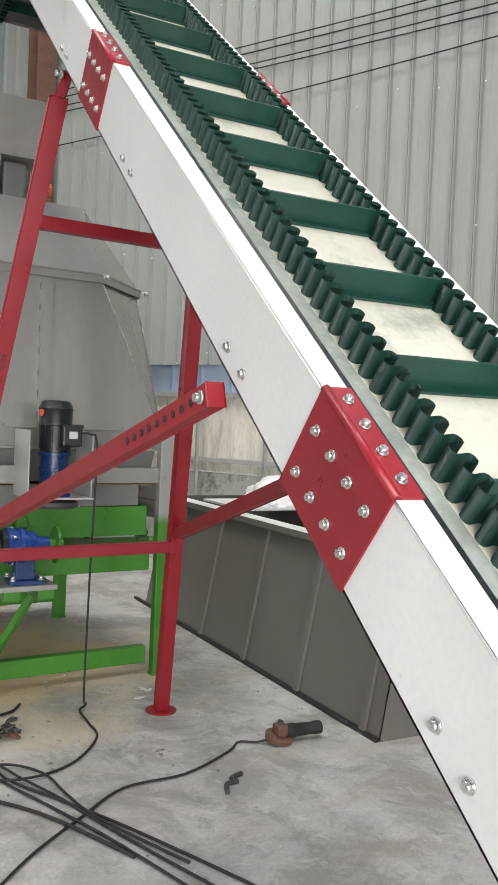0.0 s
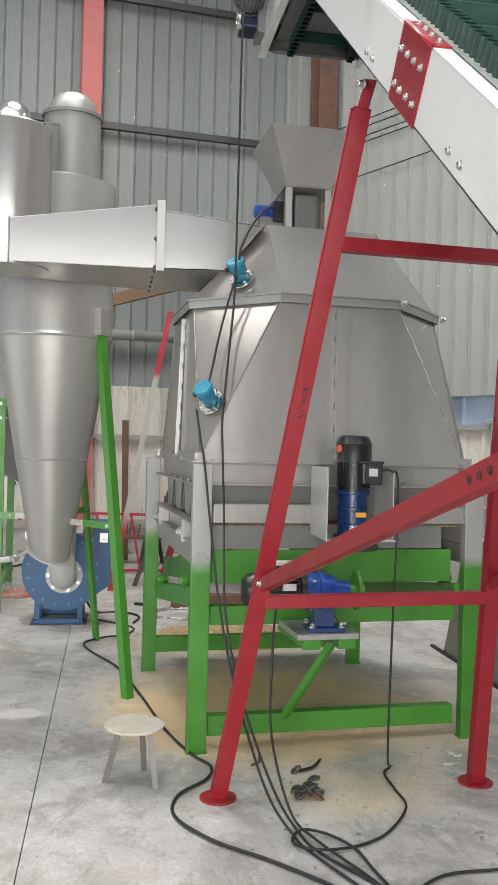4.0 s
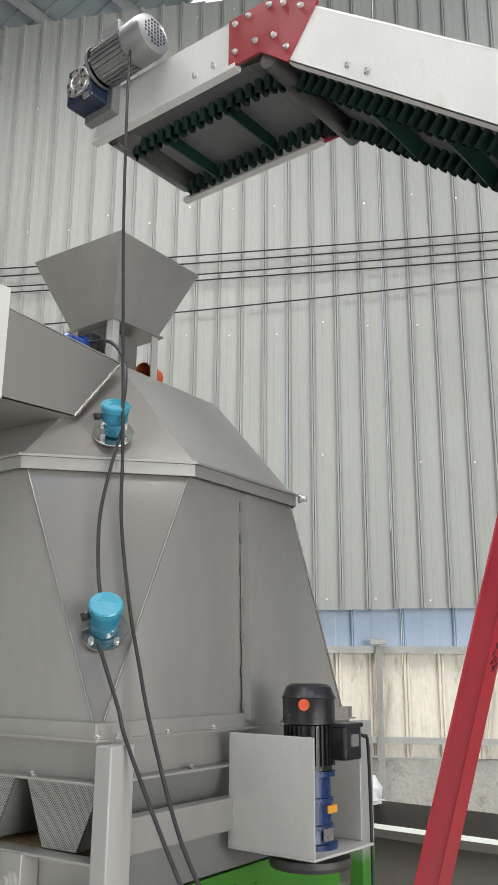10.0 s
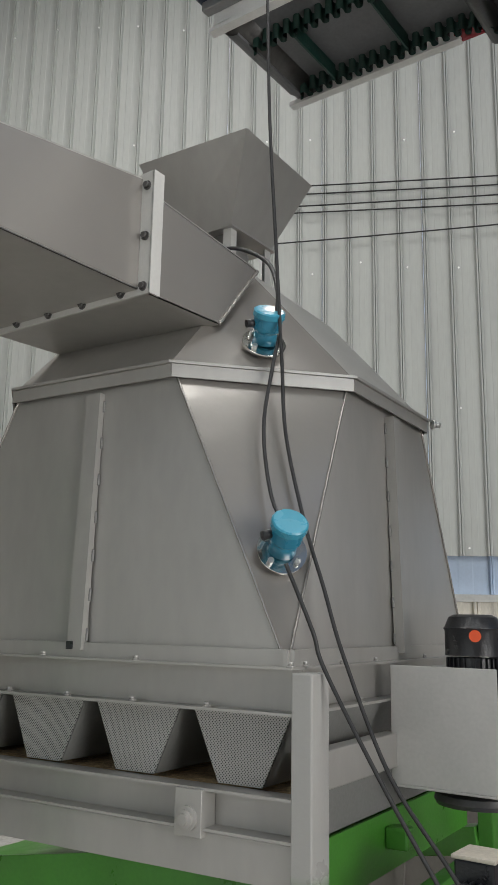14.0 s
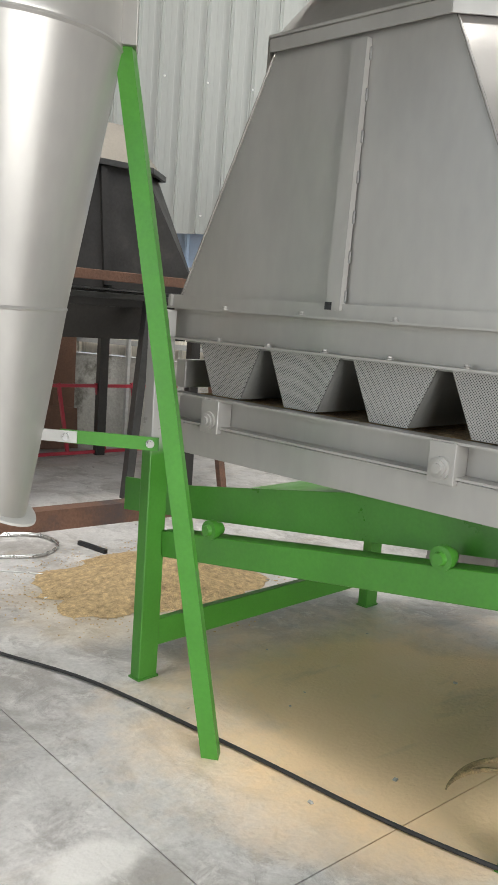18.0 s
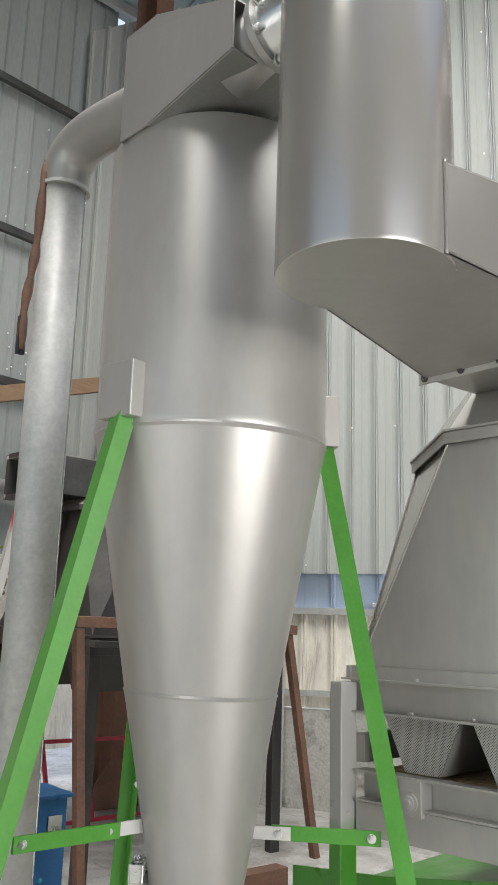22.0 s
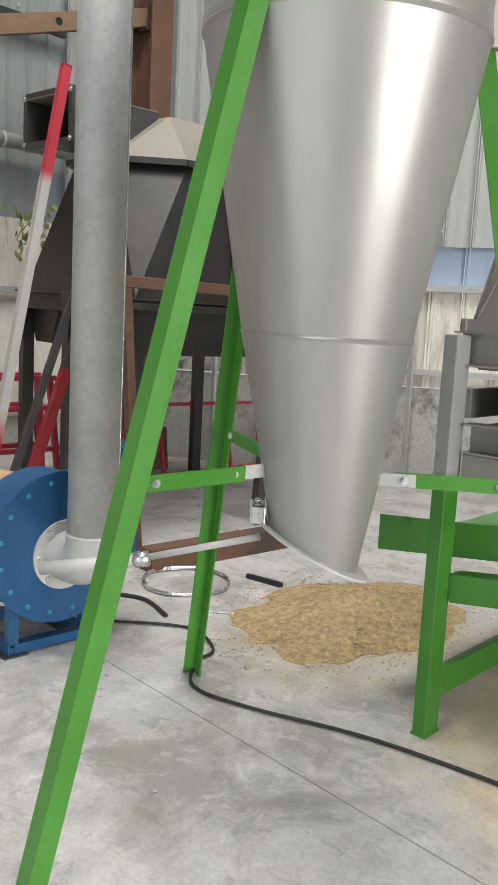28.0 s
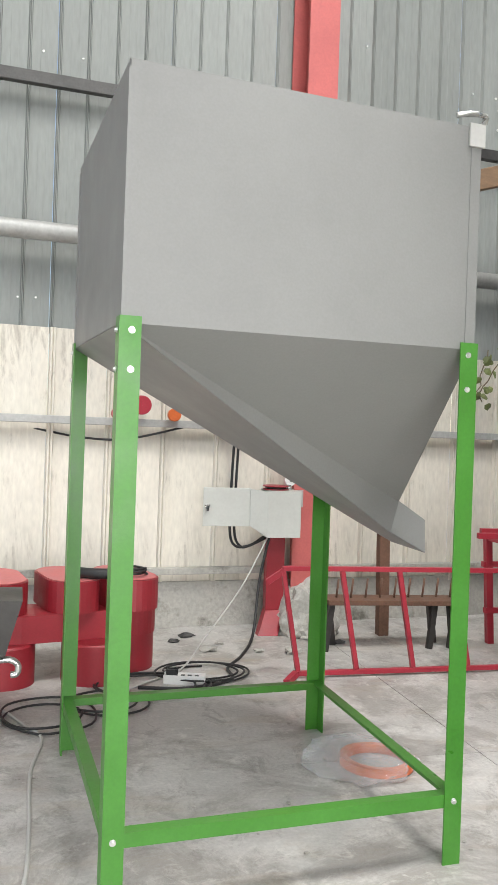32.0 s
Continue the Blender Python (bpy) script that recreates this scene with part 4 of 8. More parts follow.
    part("back_foot_rail", bm_box(B(), 0.055, 1.335, Y1 - 0.03, Y1 + 0.005, 0.115, 0.215, 0.004), GREEN, root)
    # sloped discharge pan
    pan = part("discharge_pan", bm_prism(B(), [(X0 + 0.105, Y0 + 0.05, 0.80), (X1 - 0.105, Y0 + 0.05, 0.80), (X1 - 0.105, 1.80, 0.56), (X0 + 0.105, 1.80, 0.56)], (0, 0, 0.006)), GREEN, root)
    for x in (X0 + 0.10, X1 - 0.11):
        part("pan_side", bm_prism(B(), [(x, Y0 + 0.04, 0.775), (x, 1.80, 0.55), (x, 1.80, 0.68), (x, 1.4, 0.722), (x, 0.6, 0.855 if x < 0.7 else 0.92), (x, Y0 + 0.04, 0.94)], (0.008, 0, 0)), GREEN, pan)
    part("pan_front", bm_box(B(), X0 + 0.10, X1 - 0.10, Y0 + 0.02, Y0 + 0.03, 0.775, 0.935), GREEN, pan)
    part("pan_lug", bm_box(B(), 0.62, 0.68, Y0 - 0.05, Y0 + 0.02, 0.84, 0.90, 0.008), GREEN, pan)
    # shelf and strut for the second drive
    part("drive_shelf", bm_box(B(), 0.43, 0.71, Y0 - 0.43, Y0 - 0.12, 0.60, 0.625, 0.003), GREY, root)
    part("shelf_arm", bm_box(B(), 0.46, 0.54, Y0 - 0.42, Y0 + 0.0, 0.555, 0.60, 0.003), GREEN, root)
    part("shelf_arm", bm_box(B(), 0.62, 0.70, Y0 - 0.42, Y0 + 0.0, 0.555, 0.60, 0.003), GREEN, root)
    part("shelf_strut", bm_beam(B(), (0.655, -0.25, 0.59), (0.50, 0.05, 0.13), 0.032, 0.034, bev=0.003), GREEN, root)
    root.rotation_euler = (0, 0, radians(COOLER_TURN))
    root.location += Vector((-0.015, 0.012, 0))
    return root


build_cooler()


def build_drive_upright():
    """Vertical gear motor in its bracket."""
    c = (0.793, -0.155)
    root = thing("upright_gear_motor", (c[0], c[1], 1.02), "black motor on a blue gearbox between grey bracket plates", "motor")
    part("side_plate", bm_box(B(), 0.64, 0.646, -0.275, 0.04, 1.022, FZ - 0.01, 0.002), GREY_LIGHT, root, "pale grey bracket plate")
    part("side_plate", bm_box(B(), 0.96, 0.966, -0.235, 0.05, 1.022, FZ - 0.02, 0.002), GREY_LIGHT, root, "pale grey bracket plate")
    part("base_plate", bm_box(B(), 0.64, 0.966, -0.275, 0.04, 1.014, 1.022, 0.002), GREY_LIGHT, root)
    part("crank_disc", bm_lathe(B(), (*c, 0.969), (0, 0, 1), [(0, 0.001), (0, 0.12), (0.012, 0.125), (0.028, 0.12), (0.04, 0.05), (0.045, 0.001)], 32), DARK, root)
    part("gearbox", bm_lathe(B(), (*c, 1.022), (0, 0, 1), [(0, 0.001), (0, 0.085), (0.014, 0.085), (0.016, 0.068), (0.05, 0.066), (0.052, 0.072), (0.065, 0.072), (0.068, 0.066),
                                                        (0.125, 0.066), (0.127, 0.073), (0.141, 0.073), (0.143, 0.066), (0.20, 0.064), (0.202, 0.08), (0.217, 0.08), (0.217, 0.001)], 32), BLUE_DARK, root, "dark blue cast gearbox")
    part("warning_plate", bm_box(B(), c[0] - 0.005, c[0] + 0.045, c[1] - 0.071, c[1] - 0.066, 1.12, 1.142), ORANGE_YELLOW, root, "small orange warning plate")
    part("nameplate", bm_box(B(), c[0] - 0.03, c[0] + 0.02, c[1] - 0.072, c[1] - 0.067, 1.045, 1.08), STEEL, root)
    body = part("motor_body", bm_lathe(B(), (*c, 1.24), (0, 0, 1), [(0, 0.001), (0, 0.07), (0.13, 0.07), (0.13, 0.001)], 32), BLACK, root)
    for k in range(28):
        a = 2 * math.pi * k / 28
        u = Vector((math.cos(a), math.sin(a), 0))
        p = Vector((*c, 0))
        part("cooling_fin", bm_beam(B(), p + u * 0.072 + Vector((0, 0, 1.255)), p + u * 0.072 + Vector((0, 0, 1.37)), 0.004, 0.014, up=u), BLACK, body)
    part("fan_cowl", bm_lathe(B(), (*c, 1.375), (0, 0, 1), [(0, 0.082), (0.07, 0.082), (0.078, 0.086), (0.082, 0.082), (0.11, 0.07), (0.118, 0.055), (0.118, 0.001)], 36), BLACK, root)
    box = part("terminal_box", bm_box(B(), c[0] + 0.005, c[0] + 0.10, c[1] - 0.13, c[1] - 0.05, 1.27, 1.375, 0.008), BLACK, root)
    part("box_label", bm_box(B(), c[0] + 0.035, c[0] + 0.075, c[1] - 0.134, c[1] - 0.13, 1.31, 1.345), STEEL, box)
    part("box_lid_rim", bm_box(B(), c[0] + 0.0, c[0] + 0.105, c[1] - 0.135, c[1] - 0.045, 1.365, 1.378, 0.004), BLACK, box)
    a = Vector((-0.88, -0.40, 0)).normalized()
    p = Vector((*c, 1.432)) + a * 0.083
    part("red_seal", bm_cyl(B(), p, p + a * 0.004, 0.017, n=20), ORANGE_RED, root, "round orange-red seal")


def build_drive_level():
    """Horizontal gear motor on the shelf."""
    y, z = -0.285, 0.80
    root = thing("level_gear_motor", (0.5, y, 0.625), "black motor on a blue cast gearbox with a green coupling", "motor")
    ax = (1, 0, 0)
    part("fan_cowl", bm_lathe(B(), (0.225, y, z), ax, [(0, 0.001), (0, 0.05), (0.008, 0.066), (0.025, 0.074), (0.09, 0.078), (0.092, 0.075), (0.092, 0.001)], 36), BLACK, root)
    for k in range(-3, 4):
        w = math.sqrt(max(0.0, 0.055 ** 2 - (k * 0.015) ** 2))
        part("cowl_grille", bm_box(B(), 0.221, 0.226, y - w, y + w, z + k * 0.015 - 0.003, z + k * 0.015 + 0.003), RUBBER, root)
    body = part("motor_body", bm_lathe(B(), (0.31, y, z), ax, [(0, 0.06), (0.16, 0.06), (0.165, 0.075), (0.19, 0.075)], 32), BLACK, root)
    for k in range(24):
        a = 2 * math.pi * k / 24
        u = Vector((0, math.cos(a), math.sin(a)))
        part("cooling_fin", bm_beam(B(), Vector((0.315, y, z)) + u * 0.065, Vector((0.465, y, z)) + u * 0.065, 0.004, 0.016, up=u), BLACK, body)
    part("terminal_box", bm_box(B(), 0.36, 0.47, y - 0.05, y + 0.05, z + 0.06, z + 0.115, 0.006), BLACK, root)
    part("box_lid", bm_box(B(), 0.355, 0.475, y - 0.055, y + 0.055, z + 0.115, z + 0.125, 0.003), SAW_GREY, root, "dusty terminal box lid")
    part("nameplate", bm_box(B(), 0.385, 0.445, y - 0.080, y - 0.076, z + 0.01, z + 0.04), STEEL, root)
    part("gearbox", bm_lathe(B(), (0.50, y, z), ax, [(0, 0.06), (0.0, 0.088), (0.02, 0.088), (0.022, 0.078), (0.055, 0.076), (0.057, 0.086), (0.075, 0.086), (0.077, 0.072), (0.13, 0.066), (0.135, 0.045), (0.20, 0.04), (0.20, 0.001)], 36), BLUE_BRIGHT, root, "bright blue cast gearbox")
    part("gear_foot", bm_box(B(), 0.51, 0.67, y - 0.075, y + 0.075, 0.625, 0.645, 0.004), BLUE_DARK, root)
    part("gear_web", bm_box(B(), 0.54, 0.63, y - 0.045, y + 0.045, 0.645, z - 0.06, 0.006), BLUE_DARK, root)
    bolts(root, [(u, v, 0.645) for u in (0.525, 0.655) for v in (y - 0.06, y + 0.06)], (0, 0, 1), 0.011, 0.02)
    bolts(root, [Vector((0.52, y, z)) + 0.082 * Vector((0, math.cos(a), math.sin(a))) for a in (0.4, 1.4, 2.5, 3.5, 4.5, 5.6)], (1, 0, 0), 0.007, 0.016)
    part("green_coupling", bm_lathe(B(), (0.70, y, z), ax, [(0, 0.001), (0, 0.03), (0.03, 0.03), (0.03, 0.088), (0.042, 0.088), (0.042, 0.03), (0.07, 0.03), (0.07, 0.001)], 36), GREEN, root)
    p = Vector((0.285, y - 0.076, z + 0.005))
    part("red_seal", bm_cyl(B(), p, p + Vector((0, -0.004, 0)), 0.015, n=20), ORANGE_RED, root, "round orange-red seal")
    for ob in root.children_recursive:
        if ob.parent == root:
            ob.location.x += 0.045


build_drive_upright()
build_drive_level()


def build_sensor(at, n):
    n = Vector(n).normalized()
    at = Vector(at)
    root = thing("level_sensor", at, "teal level sensor on a bright round steel flange", "sensor", group="level sensors on the cooler")
    part("flange", bm_cyl(B(), at, at + n * 0.008, 0.066, n=32), CHROME, root, "bright steel flange")
    side = n.cross(Vector((0, 0, 1))).normalized()
    up = side.cross(n)
    for a in (45, 135, 225, 315):
        u = side * math.cos(radians(a)) + up * math.sin(radians(a))
        p = at + n * 0.008 + u * 0.05
        part("flange_bolt", bm_cyl(B(), p, p + n * 0.014, 0.008, n=8), STEEL, root)
    tilt = (n + Vector((0, 0, 0.40))).normalized()
    base = at + n * 0.006
    part("neck", bm_cyl(B(), base, base + tilt * 0.05, 0.036, 0.034, n=24), TEAL, root)
    part("housing", bm_lathe(B(), base + tilt * 0.035, tilt, [(0, 0.034), (0.01, 0.042), (0.045, 0.043), (0.05, 0.041)], 28), TEAL, root)
    part("cap", bm_lathe(B(), base + tilt * 0.083, tilt, [(0, 0.040), (0.0, 0.048), (0.016, 0.048), (0.020, 0.044), (0.020, 0.001)], 14), TEAL_LIGHT, root, "light teal faceted cap")
    q = base + tilt * 0.06 + side * 0.035
    part("cable_gland", bm_cyl(B(), q, q + side * 0.03 - up * 0.01, 0.012, n=12), BLACK, root)
    return root


build_sensor((0.153, 0.100, 1.638), (-0.606, -0.696, 0.385))
build_sensor((0.312, 0.276, 2.273), (-0.535, -0.617, 0.577))


def build_feed():
    root = thing("feed_hopper", (0.74, 0.72, TZ), "grey steel feed hopper over an open-sided valve box", "hopper")
    b = [(0.60, 0.63, 2.875), (0.855, 0.63, 2.875), (0.855, 0.88, 2.875), (0.60, 0.88, 2.875)]
    a = [(0.487, 0.485, 3.160), (0.960, 0.506, 3.160), (0.930, 0.990, 3.160), (0.457, 0.971, 3.160)]
    for i in range(4):
        j = (i + 1) % 4
        n = Vector((0.73, 0.74, 0)) - (Vector(a[i]) + Vector(a[j])) / 2
        n.z = 0
        part("hopper_panel", bm_prism(B(), [b[i], b[j], a[j], a[i]], n.normalized() * 0.004), GREY, root)
    part("neck_flange", bm_box(B(), 0.585, 0.87, 0.615, 0.895, 2.867, 2.875), GREY, root)
    for x in (0.60, 0.855):
        for y in (0.63, 0.88):
            d1, d2 = (1 if x < 0.7 else -1, 0, 0), (0, 1 if y < 0.7 else -1, 0)
            part("corner_angle", bm_angle(B(), (x, y, TZ), (x, y, 2.868), 0.035, 0.005, d1, d2), GREY_LIGHT, root)
    part("rotor", bm_box(B(), 0.66, 0.80, 0.685, 0.835, TZ + 0.02, 2.855, 0.02), SHADED_GREY, root)
    part("valve_end", bm_box(B(), 0.625, 0.632, 0.65, 0.86, TZ + 0.01, 2.866), SHADED_GREY, root)
    part("base_flange", bm_box(B(), 0.575, 0.88, 0.605, 0.905, TZ, TZ + 0.012), GREY, root)
    bolts(root, [(0.62, 0.66, TZ + 0.14)], (-1, 0, 0), 0.012, 0.014)
    m = thing("valve_motor", (0.52, 0.72, 2.68), "small blue gear motor on the valve box", "motor")
    part("motor_body", bm_lathe(B(), (0.44, 0.74, 2.75), (1, 0, 0), [(0, 0.001), (0, 0.03), (0.01, 0.038), (0.09, 0.038), (0.09, 0.05), (0.10, 0.05), (0.10, 0.001)], 24), BLUE_BRIGHT, m)
    part("gear_case", bm_box(B(), 0.54, 0.60, 0.69, 0.79, 2.69, 2.81, 0.01), BLACK, m)
    part("motor_stand", bm_box(B(), 0.47, 0.60, 0.71, 0.77, TZ - 0.02, 2.72, 0.004), SHADED_GREY, m)
    c = thing("orange_end_cap", (0.90, 0.72, 2.74), "orange-red bearing cap on the valve box", "cap")
    part("cap_body", bm_lathe(B(), (0.855, 0.72, 2.73), (1, 0, 0), [(0, 0.05), (0.05, 0.05), (0.06, 0.042), (0.09, 0.04), (0.09, 0.001)], 24), ORANGE, c)


build_feed()

# ---- belt conveyor ----
CX0, CX1 = 0.43, 0.995
CU = Vector((0, -0.7821, -0.6232))
CN = Vector((0, -0.6232, 0.7821))
BOARD = 0.192


def cpos(x, s, h):
    """A place on the slope: s down along it, h square off its lower edge."""
    return Vector((x, -0.32, 3.495)) + CU * s + CN * h


def belt_line(h):
    """The belt's run, h above the boards' lower edge: places without x and the outward direction, from the tail up and over to the head."""
    out = [(cpos(0, s, h), CN.copy()) for s in np.arange(4.95, 0.05, -0.0036)]
    top = 3.575 + h * 0.85
    a, b = out[-1][0], Vector((0, -0.14, top))
    for k in range(1, 72):
        t = k / 72
        p = a.lerp(b, t) + Vector((0, 0, 0.02 * math.sin(t * math.pi)))
        out.append((p, CN.lerp(Vector((0, 0, 1)), t).normalized()))
    for y in np.arange(-0.14, 0.54, 0.0036):
        out.append((Vector((0, y, top)), Vector((0, 0, 1))))
    return out


def build_conveyor():
    root = thing("belt_conveyor", (0.68, -2.0, 0.9), "white inclined belt conveyor with green sidewalls and red joint plates", "conveyor")
    segs = ((0.02, 1.715), (1.975, 3.452), (3.706, 5.0))
    for x, s in ((CX0, 1), (CX1, -1)):
        for a, b in segs:
            bm = bm_prism(B(), [cpos(x, a, 0), cpos(x, b, 0), cpos(x, b, BOARD), cpos(x, a, BOARD)], (s * 0.004, 0, 0))
            board = part("side_board", bm, WHITE, root)
            bm = bm_prism(B(), [cpos(x, a, BOARD - 0.004), cpos(x, b, BOARD - 0.004), cpos(x + s * 0.048, b, BOARD - 0.004), cpos(x + s * 0.048, a, BOARD - 0.004)], CN * 0.005)
            part("top_lip", bm, WHITE, board)
            bm = bm_prism(B(), [cpos(x, a, 0.0), cpos(x, b, 0.0), cpos(x + s * 0.04, b, 0.0), cpos(x + s * 0.04, a, 0.0)], CN * 0.004)
            part("bottom_lip", bm, WHITE, board)
            part("top_bend", bm_tube(B(), [cpos(x + s * 0.004, a, BOARD - 0.004), cpos(x + s * 0.004, b, BOARD - 0.004)], 0.005, 8), WHITE, board)
            pairs = [v for v in (0.29, 0.376, 1.40, 1.48, 2.258, 2.345, 3.122, 3.21, 3.965, 4.05) if a + 0.05 < v < b]
            bolts(board, [cpos(x, v, 0.04) for v in pairs], (-s, 0, 0), 0.0078, 0.010)
        for a, b in ((1.715, 1.975), (3.452, 3.706)):
            xo = x - s * 0.004
            pl = part("joint_plate", bm_prism(B(), [cpos(xo, a, -0.004), cpos(xo, b, -0.004), cpos(xo, b, BOARD + 0.006), cpos(xo, a, BOARD + 0.006)], (s * 0.010, 0, 0)), RED, root, "red bolted joint plate")
            part("plate_bend", bm_tube(B(), [cpos(xo + s * 0.006, a, BOARD + 0.002), cpos(xo + s * 0.006, b, BOARD + 0.002)], 0.008, 10), RED, pl)
            part("plate_lip", bm_prism(B(), [cpos(xo, a, BOARD + 0.001), cpos(xo, b, BOARD + 0.001), cpos(x + s * 0.050, b, BOARD + 0.001), cpos(x + s * 0.050, a, BOARD + 0.001)], CN * 0.005), RED, pl)
            w = b - a
            bolts(pl, [cpos(xo, a + w * f, h) for f in (0.14, 0.38, 0.62, 0.86) for h in (0.045, 0.135)], (-s, 0, 0), 0.0070, 0.010)
            bolts(pl, [cpos(x + s * 0.026, a + w * f, BOARD + 0.006) for f in (0.14, 0.38, 0.62, 0.86)], tuple(CN), 0.0070, 0.010)
        # head section and its joint plate
        part("head_board", bm_prism(B(), [(x, -0.09, 3.575), (x, 0.60, 3.585), (x, 0.60, 3.74), (x, 0.5, 3.76), (x, -0.09, 3.755)], (s * 0.004, 0, 0)), WHITE_GREY, root)
        hb = part("head_lip", bm_prism(B(), [(x, -0.09, 3.757), (x, 0.5, 3.757), (x + s * 0.05, 0.5, 3.757), (x + s * 0.05, -0.09, 3.757)], (0, 0, 0.004)), WHITE_GREY, root)
        bolts(hb, [(x, v, 3.615) for v in (-0.02, 0.07)], (-s, 0, 0), 0.008, 0.012)
        part("head_foot_lip", bm_box(B(), min(x - s * 0.006, x + s * 0.03), max(x - s * 0.006, x + s * 0.03), -0.12, 0.62, 3.560, 3.577), WHITE_GREY, root)
        xo = x - s * 0.004
        pl = part("bend_plate", bm_prism(B(), [(xo, -0.09, 3.567), (xo, -0.09, 3.762), (xo, -0.30, 3.762), (xo, -0.465, 3.645), (xo, -0.345, 3.470), (xo, -0.23, 3.567)], (s * 0.010, 0, 0)), RED, root, "red bent joint plate")
        bolts(pl, [(xo, u, v) for u, v in ((-0.12, 3.735), (-0.18, 3.738), (-0.27, 3.735), (-0.33, 3.71), (-0.40, 3.66), (-0.12, 3.62), (-0.21, 3.62), (-0.29, 3.60), (-0.34, 3.53))], (-s, 0, 0), 0.008, 0.012)
        # black strip in the open slot beside the belt, put in for its shade
        part("slot_strip", bm_prism(B(), [cpos(x + s * 0.050, 0.1, 0.182), cpos(x + s * 0.050, 4.95, 0.182), cpos(x + s * 0.068, 4.95, 0.182), cpos(x + s * 0.068, 0.1, 0.182)], CN * 0.004), BLACK, root)
    # belt
    bx0, bx1 = CX0 + 0.064, CX1 - 0.064
    run = belt_line(0.162)
    bm = B()
    sel = run[::18] + [run[-1]]
    rows = [[bm.verts.new(p + Vector((bx0, 0, 0))), bm.verts.new(p + Vector((bx1, 0, 0)))] for p, n in sel]
    c = Vector((0, 0.54, rows[-1][0].co.z - 0.075))
    turn_at = len(rows)
    for k in range(1, 13):
        a = radians(90 - 15 * k)
        rows.append([bm.verts.new((x, c.y + 0.075 * math.cos(a), c.z + 0.075 * math.sin(a))) for x in (bx0, bx1)])
    back = belt_line(0.035)[::-1][4::18]
    rows += [[bm.verts.new(p + Vector((bx0, 0, 0))), bm.verts.new(p + Vector((bx1, 0, 0)))] for p, n in back]
    for k in range(len(rows) - 1):
        bm.faces.new((rows[k][0], rows[k][1], rows[k + 1][1], rows[k + 1][0]))
    belt = part("belt", bm, CREAM, root, "cream belt, dusty and stained")
    belt.data.materials.append(BELT_UNDER_SHADE)
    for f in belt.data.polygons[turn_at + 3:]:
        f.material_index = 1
    for xa, xb in ((bx0, CX0 + 0.128), (CX1 - 0.068, bx1)):
        if xb - xa > 0.01:
            bm = B()
            edge = [[bm.verts.new(p + n * 0.0015 + Vector((x, 0, 0))) for x in (xa, xb)] for p, n in sel]
            for k in range(len(edge) - 1):
                bm.faces.new((edge[k][0], edge[k][1], edge[k + 1][1], edge[k + 1][0]))
            part("belt_edge", bm, BELT_EDGE, root, "rubbed grey-green edge of the belt")
    carry = run
    ret = belt_line(0.03)
    for x in (CX0 + 0.150, CX1 - 0.086):
        for line, sgn, nm in ((carry, 1, "sidewall"), (ret, -1, "return_sidewall")):
            bm = B()
            ra, rb = [], []
            d = 0.0
            prev = None
            for p, n in line:
                d += 0 if prev is None else (p - prev).length
                prev = p
                turn = 2 * math.pi * d / 0.0445
                off = 0.020 * math.sin(turn)
                along = Vector((0, n.z, -n.y)) * -0.0062 * math.sin(2 * turn)
                ra.append(bm.verts.new(p + along + Vector((x + off, 0, 0))))
                rb.append(bm.verts.new(p + along + n * sgn * 0.062 + Vector((x + off, 0, 0))))
            for k in range(len(ra) - 1):
                f = bm.faces.new((ra[k], ra[k + 1], rb[k + 1], rb[k]))
                f.smooth = True
            bmesh.ops.solidify(bm, geom=bm.faces[:], thickness=0.004)
            part(nm, bm, BELT, root, "corrugated dark green rubber sidewall")
    for s in np.arange(0.23, 4.9, 0.315):
        cl = part("cleat", bm_prism(B(), [cpos(CX0 + 0.165, s, 0.164), cpos(CX1 - 0.10, s, 0.164), cpos(CX1 - 0.10, s - 0.004, 0.222), cpos(CX0 + 0.165, s - 0.004, 0.222)], CU * 0.007), BELT, root, "dark green rubber cleat")
        part("cleat_foot", bm_prism(B(), [cpos(CX0 + 0.165, s - 0.012, 0.1635), cpos(CX1 - 0.10, s - 0.012, 0.1635), cpos(CX1 - 0.10, s + 0.028, 0.1635), cpos(CX0 + 0.165, s + 0.028, 0.1635)], CN * 0.006), BELT, cl)
        part("return_cleat", bm_prism(B(), [cpos(CX0 + 0.165, s + 0.1, 0.03), cpos(CX1 - 0.10, s + 0.1, 0.03), cpos(CX1 - 0.10, s + 0.1, -0.028), cpos(CX0 + 0.165, s + 0.1, -0.028)], CU * 0.007), BELT, root)
    for y in (0.05, 0.36):
        part("return_cleat", bm_box(B(), CX0 + 0.165, CX1 - 0.10, y, y + 0.007, 3.545, 3.605), BELT, root)
    part("return_cover", bm_prism(B(), [cpos(CX0 + 0.01, 0.0, 0.045), cpos(CX1 - 0.01, 0.0, 0.045), cpos(CX1 - 0.01, 4.9, 0.045), cpos(CX0 + 0.01, 4.9, 0.045)], CN * 0.004), BELT, root)
    part("head_pulley", bm_cyl(B(), (CX0 + 0.02, c.y, c.z), (CX1 - 0.02, c.y, c.z), 0.068, n=28), DARK, root)
    part("bend_roller", bm_cyl(B(), (CX0 + 0.005, -0.26, 3.53), (CX1 - 0.005, -0.26, 3.53), 0.035, n=20), DARK, root)
    # tail feet
    for x in (CX0 + 0.03, CX1 - 0.03):
        part("tail_foot", bm_box(B(), x - 0.03, x + 0.03, -3.99, -3.93, 0, 0.56, 0.003), WHITE, root)
        part("tail_foot", bm_box(B(), x - 0.03, x + 0.03, -4.2, -4.1, 0, 0.42, 0.003), WHITE, root)


